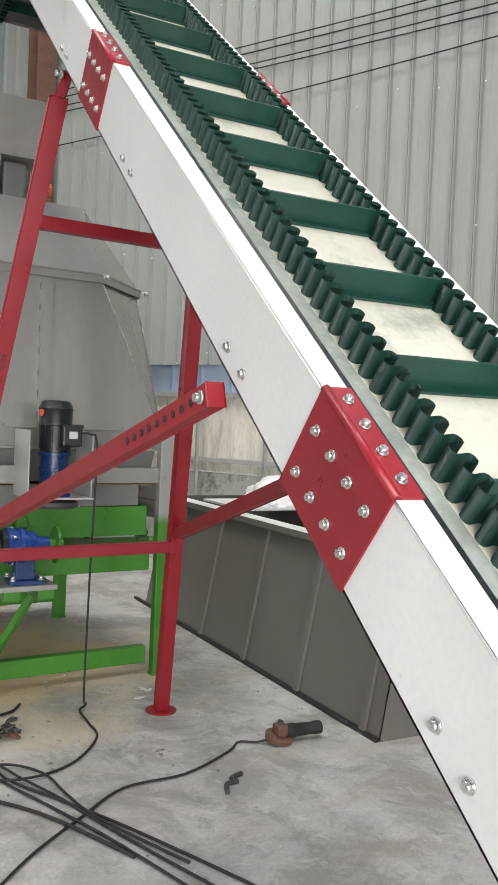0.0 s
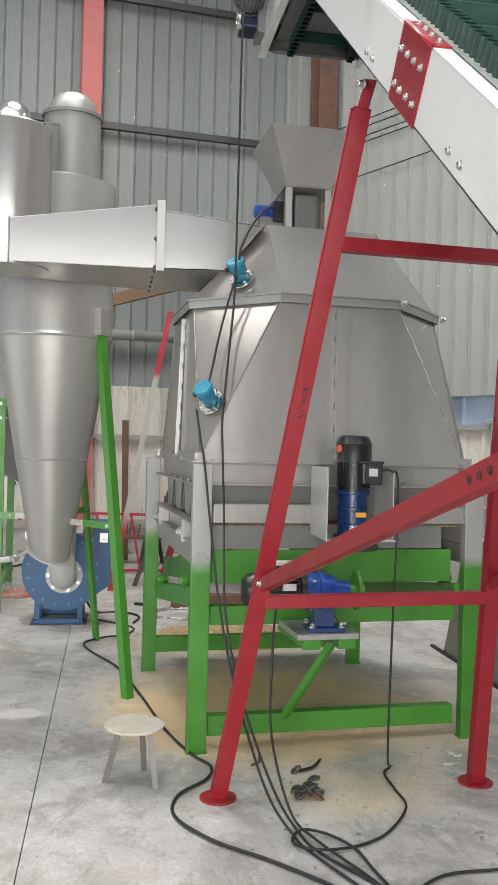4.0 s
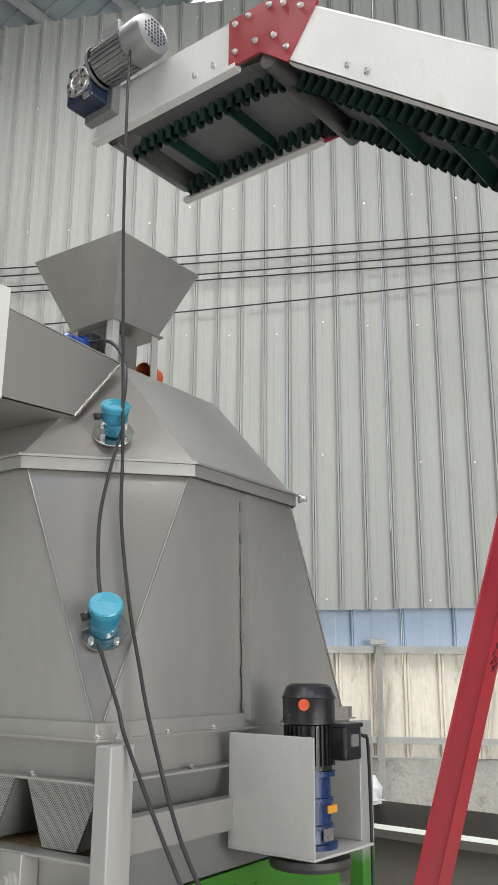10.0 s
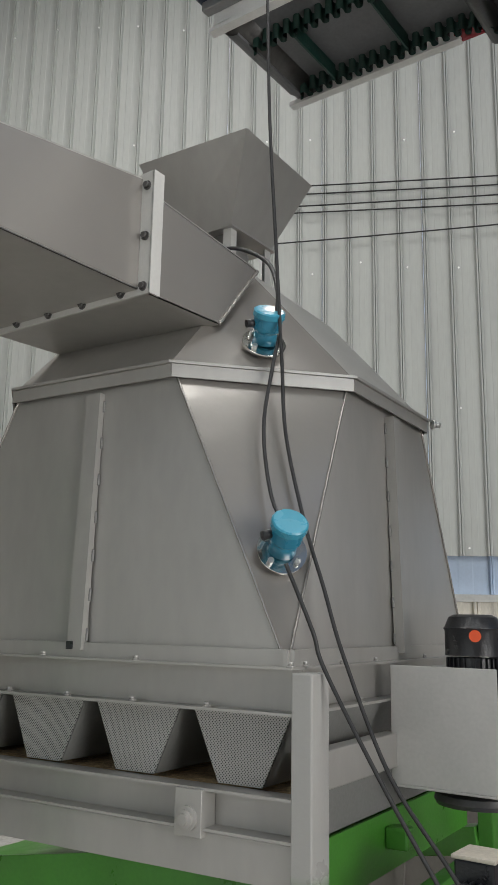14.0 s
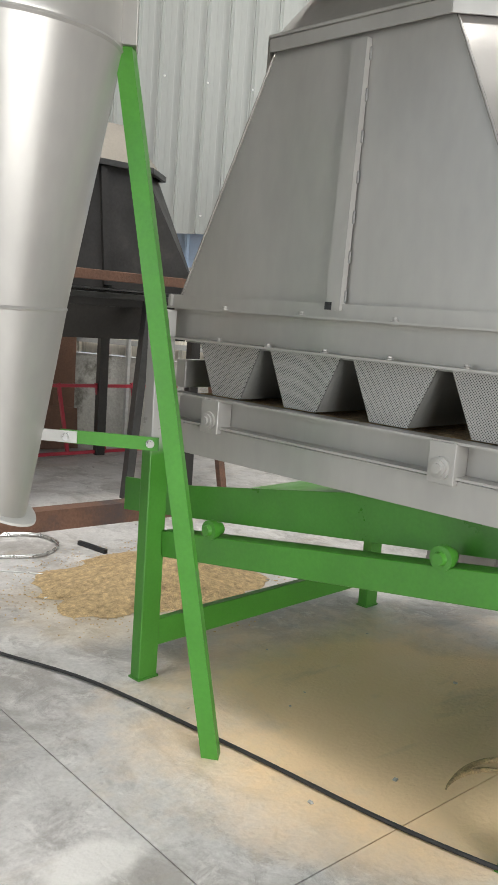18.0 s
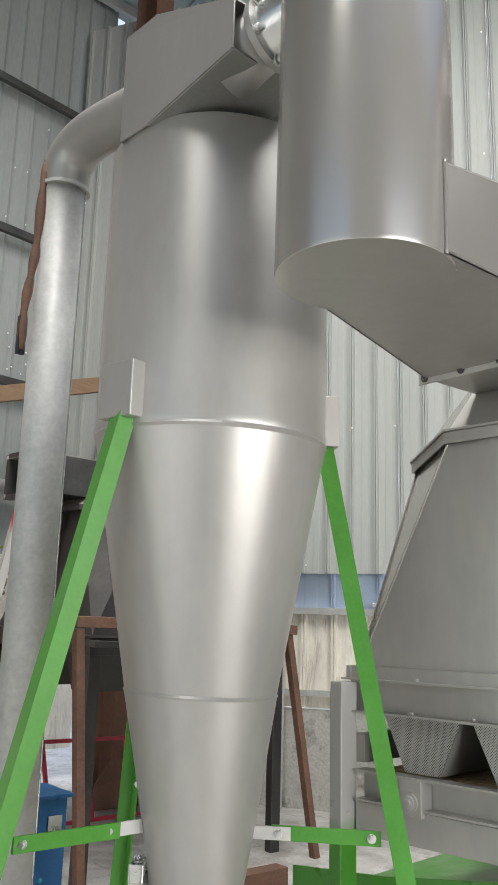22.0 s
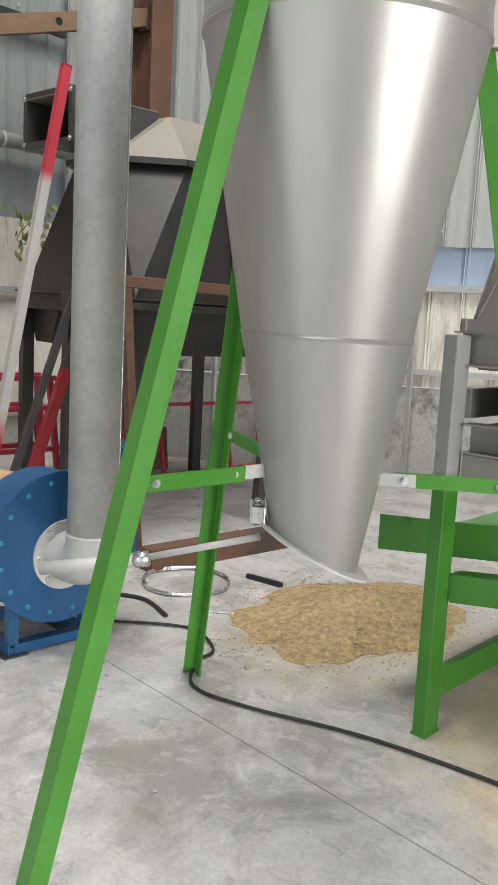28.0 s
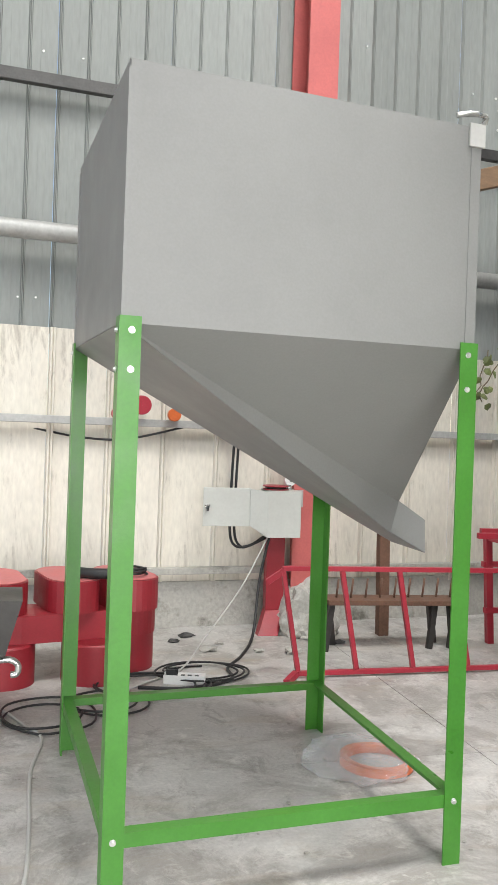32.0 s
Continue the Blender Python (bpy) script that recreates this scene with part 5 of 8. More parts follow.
def build_head_motor():
    root = thing("conveyor_motor", (0.31, 0.45, 3.55), "grey finned motor on a dark blue worm gearbox", "motor")
    gb = part("worm_gearbox", bm_box(B(), 0.275, 0.395, 0.49, 0.635, 3.535, 3.70, 0.012), BLUE_BLACK, root, "dark blue worm gearbox")
    part("output_flange", bm_lathe(B(), (0.275, 0.563, 3.617), (-1, 0, 0), [(0, 0.066), (0.006, 0.066), (0.007, 0.058), (0.012, 0.058), (0.013, 0.034), (0.004, 0.03), (0.004, 0.022), (0.016, 0.022), (0.016, 0.001)], 28), STEEL, gb, "bright bolted bearing flange")
    for k in range(8):
        a = 2 * math.pi * k / 8
        p = Vector((0.268, 0.563 + 0.048 * math.cos(a), 3.617 + 0.048 * math.sin(a)))
        part("flange_hole", bm_cyl(B(), p, p - Vector((0.007, 0, 0)), 0.006, n=8), BLACK, gb)
    part("oil_plug", bm_box(B(), 0.27, 0.28, 0.50, 0.53, 3.53, 3.55), STEEL, gb)
    ax = Vector((0, -1, 0.06)).normalized()
    o = Vector((0.315, 0.50, 3.665))
    part("adapter", bm_lathe(B(), o, ax, [(0, 0.055), (0.015, 0.085), (0.03, 0.085)], 28), MOTOR_GREY, root)
    body = part("motor_body", bm_lathe(B(), o + ax * 0.03, ax, [(0, 0.07), (0.17, 0.07)], 28), MOTOR_GREY, root)
    side = ax.cross(Vector((0, 0, 1))).normalized()
    up = side.cross(ax)
    for k in range(26):
        a = 2 * math.pi * k / 26
        u = side * math.cos(a) + up * math.sin(a)
        part("cooling_fin", bm_beam(B(), o + ax * 0.04 + u * 0.074, o + ax * 0.19 + u * 0.074, 0.004, 0.014, up=u), MOTOR_GREY, body)
    part("fan_cowl", bm_lathe(B(), o + ax * 0.20, ax, [(0, 0.082), (0.07, 0.083), (0.10, 0.078), (0.108, 0.06), (0.108, 0.001)], 32), MOTOR_GREY, root)
    for i in range(-3, 4):
        for j in range(-3, 4):
            if i * i + j * j <= 11:
                p = o + ax * 0.3075 + side * i * 0.016 + up * j * 0.016
                part("grille_hole", bm_cyl(B(), p, p + ax * 0.002, 0.0055, n=8), BLACK, root)
    part("terminal_box", bm_beam(B(), o + ax * 0.07 + up * 0.095, o + ax * 0.16 + up * 0.095, 0.08, 0.045, up=up, bev=0.006), MOTOR_GREY, root)
    part("mount", bm_box(B(), 0.36, 0.40, 0.46, 0.62, 3.50, 3.66, 0.004), MOTOR_GREY, root)


def build_stand():
    root = thing("conveyor_stand", (0.64, -0.48, 0), "red square tube stand under the conveyor", "stand")
    legs = (((0.147, -0.538, 0.006), (0.43, -1.07, 2.147), 1), ((1.278, -0.485, 0.006), (1.125, -1.055, 2.139), -1))
    for a, b, s in legs:
        a, b = Vector(a), Vector(b)
        d = (b - a).normalized()
        t = a + d * ((2.58 - a.z) / d.z)
        part("leg", bm_beam(B(), a, t, 0.052, 0.052, up=(0, -1, 0), bev=0.005), RED, root)
        part("base_disc", bm_cyl(B(), (a.x, a.y, 0), (a.x, a.y, 0.007), 0.075, n=28), RED, root)
        x = CX0 if s > 0 else CX1
        part("top_bracket", bm_beam(B(), t - d * 0.05, t + d * 0.10 + Vector((s * 0.015, 0, 0)), 0.010, 0.040), RED, root)
        bolts(root, [t + d * 0.085 + Vector((-s * 0.002, 0, 0))], (-s, 0, 0), 0.011, 0.03)
        # long brace
        p = a + d * ((0.908 - a.z) / d.z) + Vector((0, -0.03, 0))
        q = Vector((x - s * 0.028, -2.797, 1.486))
        br = part("brace", bm_beam(B(), p, q, 0.036, 0.043, bev=0.004), RED, root, "red brace with a row of holes")
        dd = (q - p).normalized()
        for k in range(9):
            c = q - dd * (0.070 + 0.040 * k) + Vector((-s * 0.0185, 0, 0))
            part("pin_hole", bm_cyl(B(), c, c + Vector((-s * 0.001, 0, 0)), 0.009, n=12), BLACK, br)
        bolts(br, [q - dd * 0.025 + Vector((-s * 0.018, 0, 0)), p + dd * 0.03 + Vector((-s * 0.018, 0, 0))], (-s, 0, 0), 0.010, 0.016)
    part("cross_bar", bm_beam(B(), (0.45, -1.07, 2.147), (1.10, -1.055, 2.139), 0.05, 0.05, bev=0.004), RED, root)
    part("cross_bar", bm_beam(B(), (0.275, -0.75, 0.835), (1.20, -0.72, 0.845), 0.05, 0.05, bev=0.004), RED, root)
    # worn hand-written marks on the near leg
    a, b = Vector(legs[0][0]), Vector(legs[0][1])
    d, side, face, _ = axes_for(a, b, (0, -1, 0))
    rnd = random.Random(2)
    for k in range(6):
        c = a.lerp(b, 0.72) + d * 0.022 * k + face * 0.0268
        for _ in range(3):
            u, v = rnd.uniform(-0.012, 0.012), rnd.uniform(-0.009, 0.009)
            e = side * rnd.uniform(-0.012, 0.012) + d * rnd.uniform(-0.010, 0.010)
            part("pen_mark", bm_beam(B(), c + side * u + d * v - e, c + side * u + d * v + e, 0.0028, 0.0012, up=face), BLACK, root)


build_conveyor()
moved(build_head_motor, (0.03, 0.008, 0.13))
build_stand()

# ---- cyclone, riser and ducts ----
NORTH_END = True
CYC = Vector((-0.67, 1.36, 0))


def build_cyclone():
    root = thing("cyclone", CYC, "grey painted sheet steel cyclone on green angle legs", "cyclone")
    part("body", bm_lathe(B(), CYC, (0, 0, 1), [(2.03, 0.343), (2.046, 0.346), (2.06, 0.343), (2.955, 0.343), (2.965, 0.34), (2.965, 0.12)], 64), GREY, root)
    part("upper_cone", bm_lathe(B(), CYC, (0, 0, 1), [(1.31, 0.216), (2.03, 0.343)], 64), GREY, root)
    part("seam_bead", bm_lathe(B(), CYC, (0, 0, 1), [(1.296, 0.2145), (1.303, 0.219), (1.31, 0.2155)], 64), GREY, root)
    part("seam_bead", bm_lathe(B(), CYC, (0, 0, 1), [(2.022, 0.342), (2.03, 0.3475), (2.038, 0.344)], 64), GREY, root)
    # lower cone with its end cut at a slant
    tilt = Vector((-0.73, 0.68, 0))
    n = 64
    bm = B()
    rings = []
    for k in range(13):
        f = k / 12
        ring = []
        for i in range(n):
            a = 2 * math.pi * i / n
            r = 0.216 * (1 - f) + 0.118 * f
            u = Vector((math.cos(a), math.sin(a), 0)) * r
            z = 1.30 * (1 - f) + (0.735 + 0.48 * u.dot(tilt)) * f
            ring.append(bm.verts.new(CYC + u + Vector((0, 0, z))))
        rings.append(ring)
    for k in range(12):
        for i in range(n):
            f = bm.faces.new((rings[k][i], rings[k][(i + 1) % n], rings[k + 1][(i + 1) % n], rings[k + 1][i]))
            f.smooth = True
    bmesh.ops.recalc_face_normals(bm, faces=bm.faces)
    part("lower_cone", bm, GREY, root)
    bm = B()
    lo, hi = [], []
    for r0, dz in ((0.114, 0.0), (0.148, 0.0), (0.148, -0.007), (0.02, -0.007)):
        ring = []
        for i in range(n):
            a = 2 * math.pi * i / n
            u = Vector((math.cos(a), math.sin(a), 0)) * r0
            ring.append(bm.verts.new(CYC + u + Vector((0, 0, 0.735 + 0.48 * u.dot(tilt) + dz))))
        lo.append(ring)
    for k in range(3):
        for i in range(n):
            bm.faces.new((lo[k][i], lo[k][(i + 1) % n], lo[k + 1][(i + 1) % n], lo[k + 1][i]))
    part("flap", bm, GREY_LIGHT, root, "pale oblique flap plate")
    h = CYC + tilt * 0.15 + Vector((0, 0, 0.82))
    part("flap_hinge", bm_beam(B(), h + Vector((0.03, 0.03, 0)), h + Vector((-0.03, -0.03, 0)), 0.03, 0.035, bev=0.005), STEEL, root)
    bolts(root, [h + Vector((0, 0, 0.018))], (0, 0, 1), 0.010, 0.02)
    # counterweight rod of the flap
    part("rod_sleeve", bm_cyl(B(), (-1.128, 1.971, 0.572), (-0.93, 1.779, 0.622), 0.019, n=16), GREY_LIGHT, root, "pale pipe end of the flap rod")
    part("rod_nut", bm_cyl(B(), (-0.935, 1.784, 0.621), (-0.905, 1.755, 0.628), 0.025, n=6), STEEL, root)
    part("rod", bm_cyl(B(), (-0.93, 1.779, 0.622), (-0.76, 1.47, 0.745), 0.010, n=12), GREY_LIGHT, root)
    # legs of green angle with grey shoes on the body
    legs = (((-0.19, 0.80, 0), (-0.397, 1.130, 2.115)), ((-1.488, 1.418, 0), (-1.045, 1.288, 2.07)), ((-0.375, 2.14, 0), (-0.56, 1.71, 2.06)))
    ties = (((-0.515, 1.243, 0.93), (-0.30, 1.02, 0.935)), ((-0.868, 1.42, 0.945), (-1.20, 1.40, 0.95)), ((-0.62, 1.56, 0.94), (-0.47, 1.92, 0.94)))
    for k, ((a, b), (t0, t1)) in enumerate(zip(legs, ties)):
        a, b = Vector(a), Vector(b)
        out = Vector((a.x - CYC.x, a.y - CYC.y, 0)).normalized()
        side = Vector((-out.y, out.x, 0))
        if k == 1:
            side = -side
        leg = part("leg", bm_angle(B(), a, b, 0.050, 0.006, side, -out), GREEN, root)
        sh = b + Vector((0, 0, 0.06))
        ro = Vector((b.x + side.x * 0.03 - CYC.x, b.y + side.y * 0.03 - CYC.y, 0)).normalized()
        sc = CYC + ro * 0.347
        part("leg_shoe", bm_beam(B(), sc + Vector((0, 0, 2.045)), sc + Vector((0, 0, 2.205)), 0.13 if k == 1 else 0.10, 0.07, up=ro, bev=0.003), GREY, root)
        t0, t1 = Vector(t0), Vector(t1)
        mid = t0.lerp(t1, 0.22)
        part("tie_lug", bm_beam(B(), t0 - (t1 - t0).normalized() * 0.08, mid, 0.008, 0.035), GREY_LIGHT, root)
        tie = part("tie_bar", bm_beam(B(), t0.lerp(t1, 0.05) + Vector((0, 0, 0)) - Vector((out.y, -out.x, 0)) * 0.008, t1, 0.008, 0.04), GREEN, root)
        bolts(tie, [t0.lerp(t1, 0.12), t1 - (t1 - t0) * 0.08], tuple(Vector((-0.7, -0.7, 0))), 0.009, 0.016)
    # upper outlet and its elbow to the fan pipe
    oc = Vector((-0.60, 1.40, 0))
    part("outlet_drum", bm_lathe(B(), oc, (0, 0, 1), [(2.955, 0.17), (3.40, 0.17), (3.41, 0.15), (3.45, 0.147), (3.49, 0.13), (3.53, 0.09), (3.55, 0.001)], 40), GREY, root)
    part("outlet_flange", bm_lathe(B(), oc, (0, 0, 1), [(3.39, 0.17), (3.39, 0.185), (3.41, 0.185), (3.41, 0.1)], 40), SHADED_GREY, root)
    # inlet transition
    bm = B()
    bm_prism(bm, [(-1.02, 0.93, 3.020), (-1.02, 0.93, 3.175), (-1.02, 1.28, 3.315), (-1.02, 1.42, 3.315), (-1.02, 1.42, 2.945), (-1.02, 1.285, 2.945)], (0.005, 0, 0))
    inl = part("inlet_side", bm, GREY, root)
    part("inlet_bottom", bm_prism(B(), [(-1.02, 0.93, 3.020), (-1.02, 1.285, 2.945), (-0.72, 1.285, 2.960), (-0.74, 0.93, 3.025)], (0, 0, 0.005)), SHADED_GREY, root)
    part("inlet_top", bm_prism(B(), [(-1.02, 0.93, 3.175), (-1.02, 1.28, 3.315), (-0.66, 1.28, 3.315), (-0.72, 0.93, 3.205)], (0, 0, 0.005)), GREY, root)
    part("inlet_inner", bm_prism(B(), [(-0.72, 0.93, 3.025), (-0.72, 0.93, 3.205), (-0.66, 1.3, 3.315), (-0.66, 1.3, 2.965)], (0.005, 0, 0)), GREY, root)
    part("inlet_back", bm_prism(B(), [(-1.02, 1.42, 2.945), (-1.02, 1.42, 3.315), (-0.66, 1.42, 3.315), (-0.66, 1.42, 2.945)], (0, 0.005, 0)), GREY, root)
    return root


def build_riser():
    c = Vector((-0.875, 0.625, 0))
    root = thing("air_riser", c + Vector((0, 0, 2.32)), "grey sheet steel riser drum with a flanged elbow", "duct")
    part("drum", bm_lathe(B(), c, (0, 0, 1), [(2.322, 0.211), (2.332, 0.213), (3.05, 0.211), (3.06, 0.204)], 64), GREY_GLOSS2, root)
    part("drum_floor", bm_cyl(B(), c + Vector((0, 0, 2.320)), c + Vector((0, 0, 2.326)), 0.211, n=64), GREY, root)
    part("drum_top", bm_cyl(B(), c + Vector((0, 0, 3.053)), c + Vector((0, 0, 3.059)), 0.2, n=48), GREY, root)
    path = smooth_path([c + Vector((0, 0, 3.02)), c + Vector((0, 0.03, 3.11)), c + Vector((-0.01, 0.13, 3.155)), c + Vector((-0.03, 0.33, 3.135))], 5)
    part("elbow", bm_tube(B(), path, 0.095, 32), GALV_BRIGHT, root, "bright galvanised elbow")
    f = path[-1]
    d = (path[-1] - path[-2]).normalized()
    fl = part("elbow_flange", bm_lathe(B(), f - d * 0.03, d, [(0, 0.095), (0, 0.113), (0.012, 0.113), (0.013, 0.109), (0.024, 0.109), (0.024, 0.09)], 36), GREY, root)
    side = d.cross(Vector((0, 0, 1))).normalized()
    up = side.cross(d)
    bolts(fl, [f - d * 0.03 + (side * math.cos(a) + up * math.sin(a)) * 0.104 for a in (0.4, 1.4, 2.5, 3.6, 4.6, 5.6)], tuple(-d), 0.010, 0.02)
    part("inlet_collar", bm_tube(B(), [f - d * 0.01, f + d * 0.06, f + d * 0.14], [0.094, 0.097, 0.105], 28), GREY, root)
    # flanged cross duct to the cooler's roof
    duct = thing("cross_duct", (-0.4, 0.68, 2.30), "grey rectangular cross duct with a bolted flange", "duct")
    za, zt = 2.326, 2.65
    near0, near1 = (-0.852, 0.4115), (-0.113, 0.39)
    far0, far1 = (-0.83, 0.82), (-0.113, 1.02)
    part("duct_side", bm_prism(B(), [(*near0, za), (*near1, za), (*near1, zt), (*near0, 2.54)], (0, 0.005, 0)), GREY_GLOSS2, duct)
    part("duct_side", bm_prism(B(), [(*far0, za), (*far1, za), (*far1, zt), (*far0, 2.54)], (0, -0.005, 0)), GREY, duct)
    part("duct_floor", bm_prism(B(), [(*near0, za), (*near1, za), (*far1, za), (*far0, za)], (0, 0, 0.005)), GREY, duct)
    part("duct_top", bm_prism(B(), [(*near0, 2.54), (*near1, zt), (*far1, zt), (*far0, 2.54)], (0, 0, 0.004)), GREY, duct)
    part("weld_seam", bm_tube(B(), [(-0.850, 0.4105, 2.32 + 0.01 * k) for k in range(24)], 0.005, 6), GREY_GLOSS2, duct)
    fl = part("flange", bm_box(B(), -0.118, -0.110, 0.35, 1.045, 2.308, zt + 0.015), GREY_LIGHT, duct)
    bolts(fl, [(-0.118, y, 2.325) for y in (0.45, 0.60, 0.74, 0.88, 1.02)] + [(-0.118, 0.370, z) for z in (2.33, 2.475, 2.624)], (-1, 0, 0), 0.009, 0.012, DARK)
    part("flange_angle", bm_box(B(), -0.118, -0.078, 0.346, 0.352, 2.308, zt + 0.015), GREY_LIGHT, duct)
    # short part on the roof
    y0, y1 = 0.39, 1.02
    part("roof_collar_side", bm_prism(B(), [(-0.110, y0, 2.325), (0.235, y0, 2.335), (0.43, y0, 2.575), (-0.110, y0, 2.625)], (0, 0.005, 0)), GREY_GLOSS2, duct)
    part("roof_collar_side", bm_prism(B(), [(-0.110, y1, 2.325), (0.235, y1, 2.335), (0.43, y1, 2.575), (-0.110, y1, 2.625)], (0, -0.005, 0)), GREY, duct)
    part("roof_collar_floor", bm_prism(B(), [(-0.110, y0, 2.325), (0.24, y0, 2.335), (0.24, y1, 2.335), (-0.110, y1, 2.325)], (0, 0, 0.005)), GREY, duct)
    part("roof_collar_top", bm_prism(B(), [(-0.110, y0, 2.627), (0.44, y0, 2.578), (0.44, y1, 2.578), (-0.110, y1, 2.627)], (0, 0, 0.004)), GREY, duct)
    bm = bm_tube(B(), [Vector((0.235, 0.387, 2.335)).lerp(Vector((0.43, 0.387, 2.575)), k / 24) + Vector((0, 0, 0.003 * math.sin(k * 2.1))) for k in range(25)], 0.006, 6)
    part("weld_seam", bm, GREY_GLOSS2, duct)


def build_fan():
    # galvanised suction pipe
    root = thing("suction_pipe", (-0.66, 2.41, 0.3), "worn galvanised suction pipe with elbows", "pipe")
    x, y, r = -0.66, 2.41, 0.09
    part("riser_pipe", bm_cyl(B(), (x, y, 0.50), (x, y, 3.32), r, n=36), GALV, root)
    part("pipe_seam", bm_tube(B(), [(x + 0.062, y - 0.068, 0.5 + 0.1 * k) for k in range(29)], 0.004, 6), GALV_BRIGHT, root)
    path = [(x, y, 0.50), (x, y + 0.005, 0.45), (x, y + 0.03, 0.405), (x, y + 0.08, 0.38), (x, y + 0.19, 0.375)]
    part("foot_elbow", bm_tube(B(), smooth_path(path, 5), r + 0.003, 32), GREY_LIGHT, root, "grey painted foot elbow")
    part("elbow_seam", bm_lathe(B(), (x, y, 0.49), (0, 0, 1), [(0, r), (0.008, r + 0.006), (0.016, r)], 32), GREY_LIGHT, root)
    fl = part("foot_flange", bm_lathe(B(), (x, 2.585, 0.375), (0, 1, 0), [(0, r), (0, 0.135), (0.012, 0.135), (0.012, r)], 36), GREY_LIGHT, root)
    bolts(fl, [(x + 0.115 * math.cos(a), 2.585, 0.375 + 0.115 * math.sin(a)) for a in (0.4, 1.3, 2.2, 3.14, 4.0, 5.0, 5.8)], (0, -1, 0), 0.010, 0.014)
    path = [(x, y, 3.28), (x, y - 0.02, 3.39), (x + 0.01, y - 0.10, 3.46), (x + 0.02, y - 0.25, 3.48), (x + 0.04, y - 0.6, 3.46), (x + 0.05, y - 0.92, 3.44)]
    part("top_elbow", bm_tube(B(), smooth_path(path, 5), 0.1, 32), GREY, root, "grey painted top elbow")
    part("top_collar", bm_lathe(B(), (x, y, 3.27), (0, 0, 1), [(0, r), (0, 0.108), (0.015, 0.108), (0.015, r)], 32), GREY_LIGHT, root)
    # fan
    c = Vector((-0.705, 2.60, 0.405))
    fan = thing("centrifugal_fan", (-0.72, 2.8, 0), "blue painted centrifugal fan with a brown wrapped motor", "fan")
    outline = [(c.x + rr * math.cos(a), c.z + rr * math.sin(a)) for a, rr in [(radians(40 + 280 * k / 40), 0.268 + 0.03 * k / 40) for k in range(41)]]
    outline += [(-0.355, 0.30), (-0.355, 0.755), (-0.48, 0.755)]
    part("volute", bm_prism(B(), [(u, c.y, v) for u, v in outline], (0, 0.20, 0)), BLUE, fan)
    bm = bm_lathe(B(), c, (0, -1, 0), [(-0.001, 0.285), (0.006, 0.285), (0.006, 0.001)], 48)
    face = part("face_plate", bm, BLUE, fan)
    bolts(face, [(c.x + 0.255 * math.cos(a), c.y - 0.006, c.z + 0.255 * math.sin(a)) for a in [2 * math.pi * k / 16 + 0.2 for k in range(16)]], (0, -1, 0), 0.007, 0.008, TEAL_LIGHT)
    part("rim_band", bm_lathe(B(), c, (0, -1, 0), [(-0.012, 0.296), (0.008, 0.296), (0.008, 0.284)], 48), BLUE, fan)
    part("outlet_flange", bm_box(B(), -0.50, -0.335, c.y - 0.02, c.y + 0.22, 0.755, 0.77, 0.002), BLUE, fan)
    part("outlet_plate", bm_box(B(), -0.44, -0.38, c.y - 0.012, c.y - 0.008, 0.62, 0.69), STEEL, fan)
    part("wrapped_motor", bm_lathe(B(), (-0.745, 2.80, 0.50), (0, 1, 0), [(0, 0.125), (0.2, 0.13), (0.25, 0.12), (0.265, 0.10), (0.265, 0.001)], 24), BROWN_CARD, fan, "motor wrapped in brown board")
    part("motor_under", bm_lathe(B(), (-0.745, 2.80, 0.49), (0, 1, 0), [(0, 0.12), (0.27, 0.12), (0.27, 0.001)], 24), BLACK, fan)
    for xx in (-0.885, -0.575):
        for yy in (2.64, 2.98):
            h = 0.36 if yy > 2.8 else 0.20
            part("frame_leg", bm_box(B(), xx - 0.02, xx + 0.02, yy - 0.02, yy + 0.02, 0.03, h, 0.003), BLUE, fan)
        part("frame_rail", bm_box(B(), xx - 0.025, xx + 0.025, 2.62, 3.0, 0.006, 0.045, 0.003), BLUE, fan)
        part("frame_top", bm_box(B(), xx - 0.02, xx + 0.02, 2.80, 3.0, 0.335, 0.365, 0.003), BLUE, fan)
    for yy in (2.64, 2.98):
        part("frame_rail", bm_box(B(), -0.885, -0.575, yy - 0.025, yy + 0.025, 0.006, 0.045, 0.003), BLUE, fan)
    part("frame_shelf", bm_box(B(), -0.885, -0.575, 2.8, 3.0, 0.36, 0.375, 0.003), BLUE, fan)
    for xx in (-0.885, -0.575):
        part("foot_strip", bm_box(B(), xx - 0.05, xx + 0.05, 2.60, 3.02, 0, 0.006), DARK, fan)
    fan.location.x += 0.035


build_cyclone()
NORTH_END = False
build_riser()
NORTH_END = True
build_fan()

# ---- storage bin ----


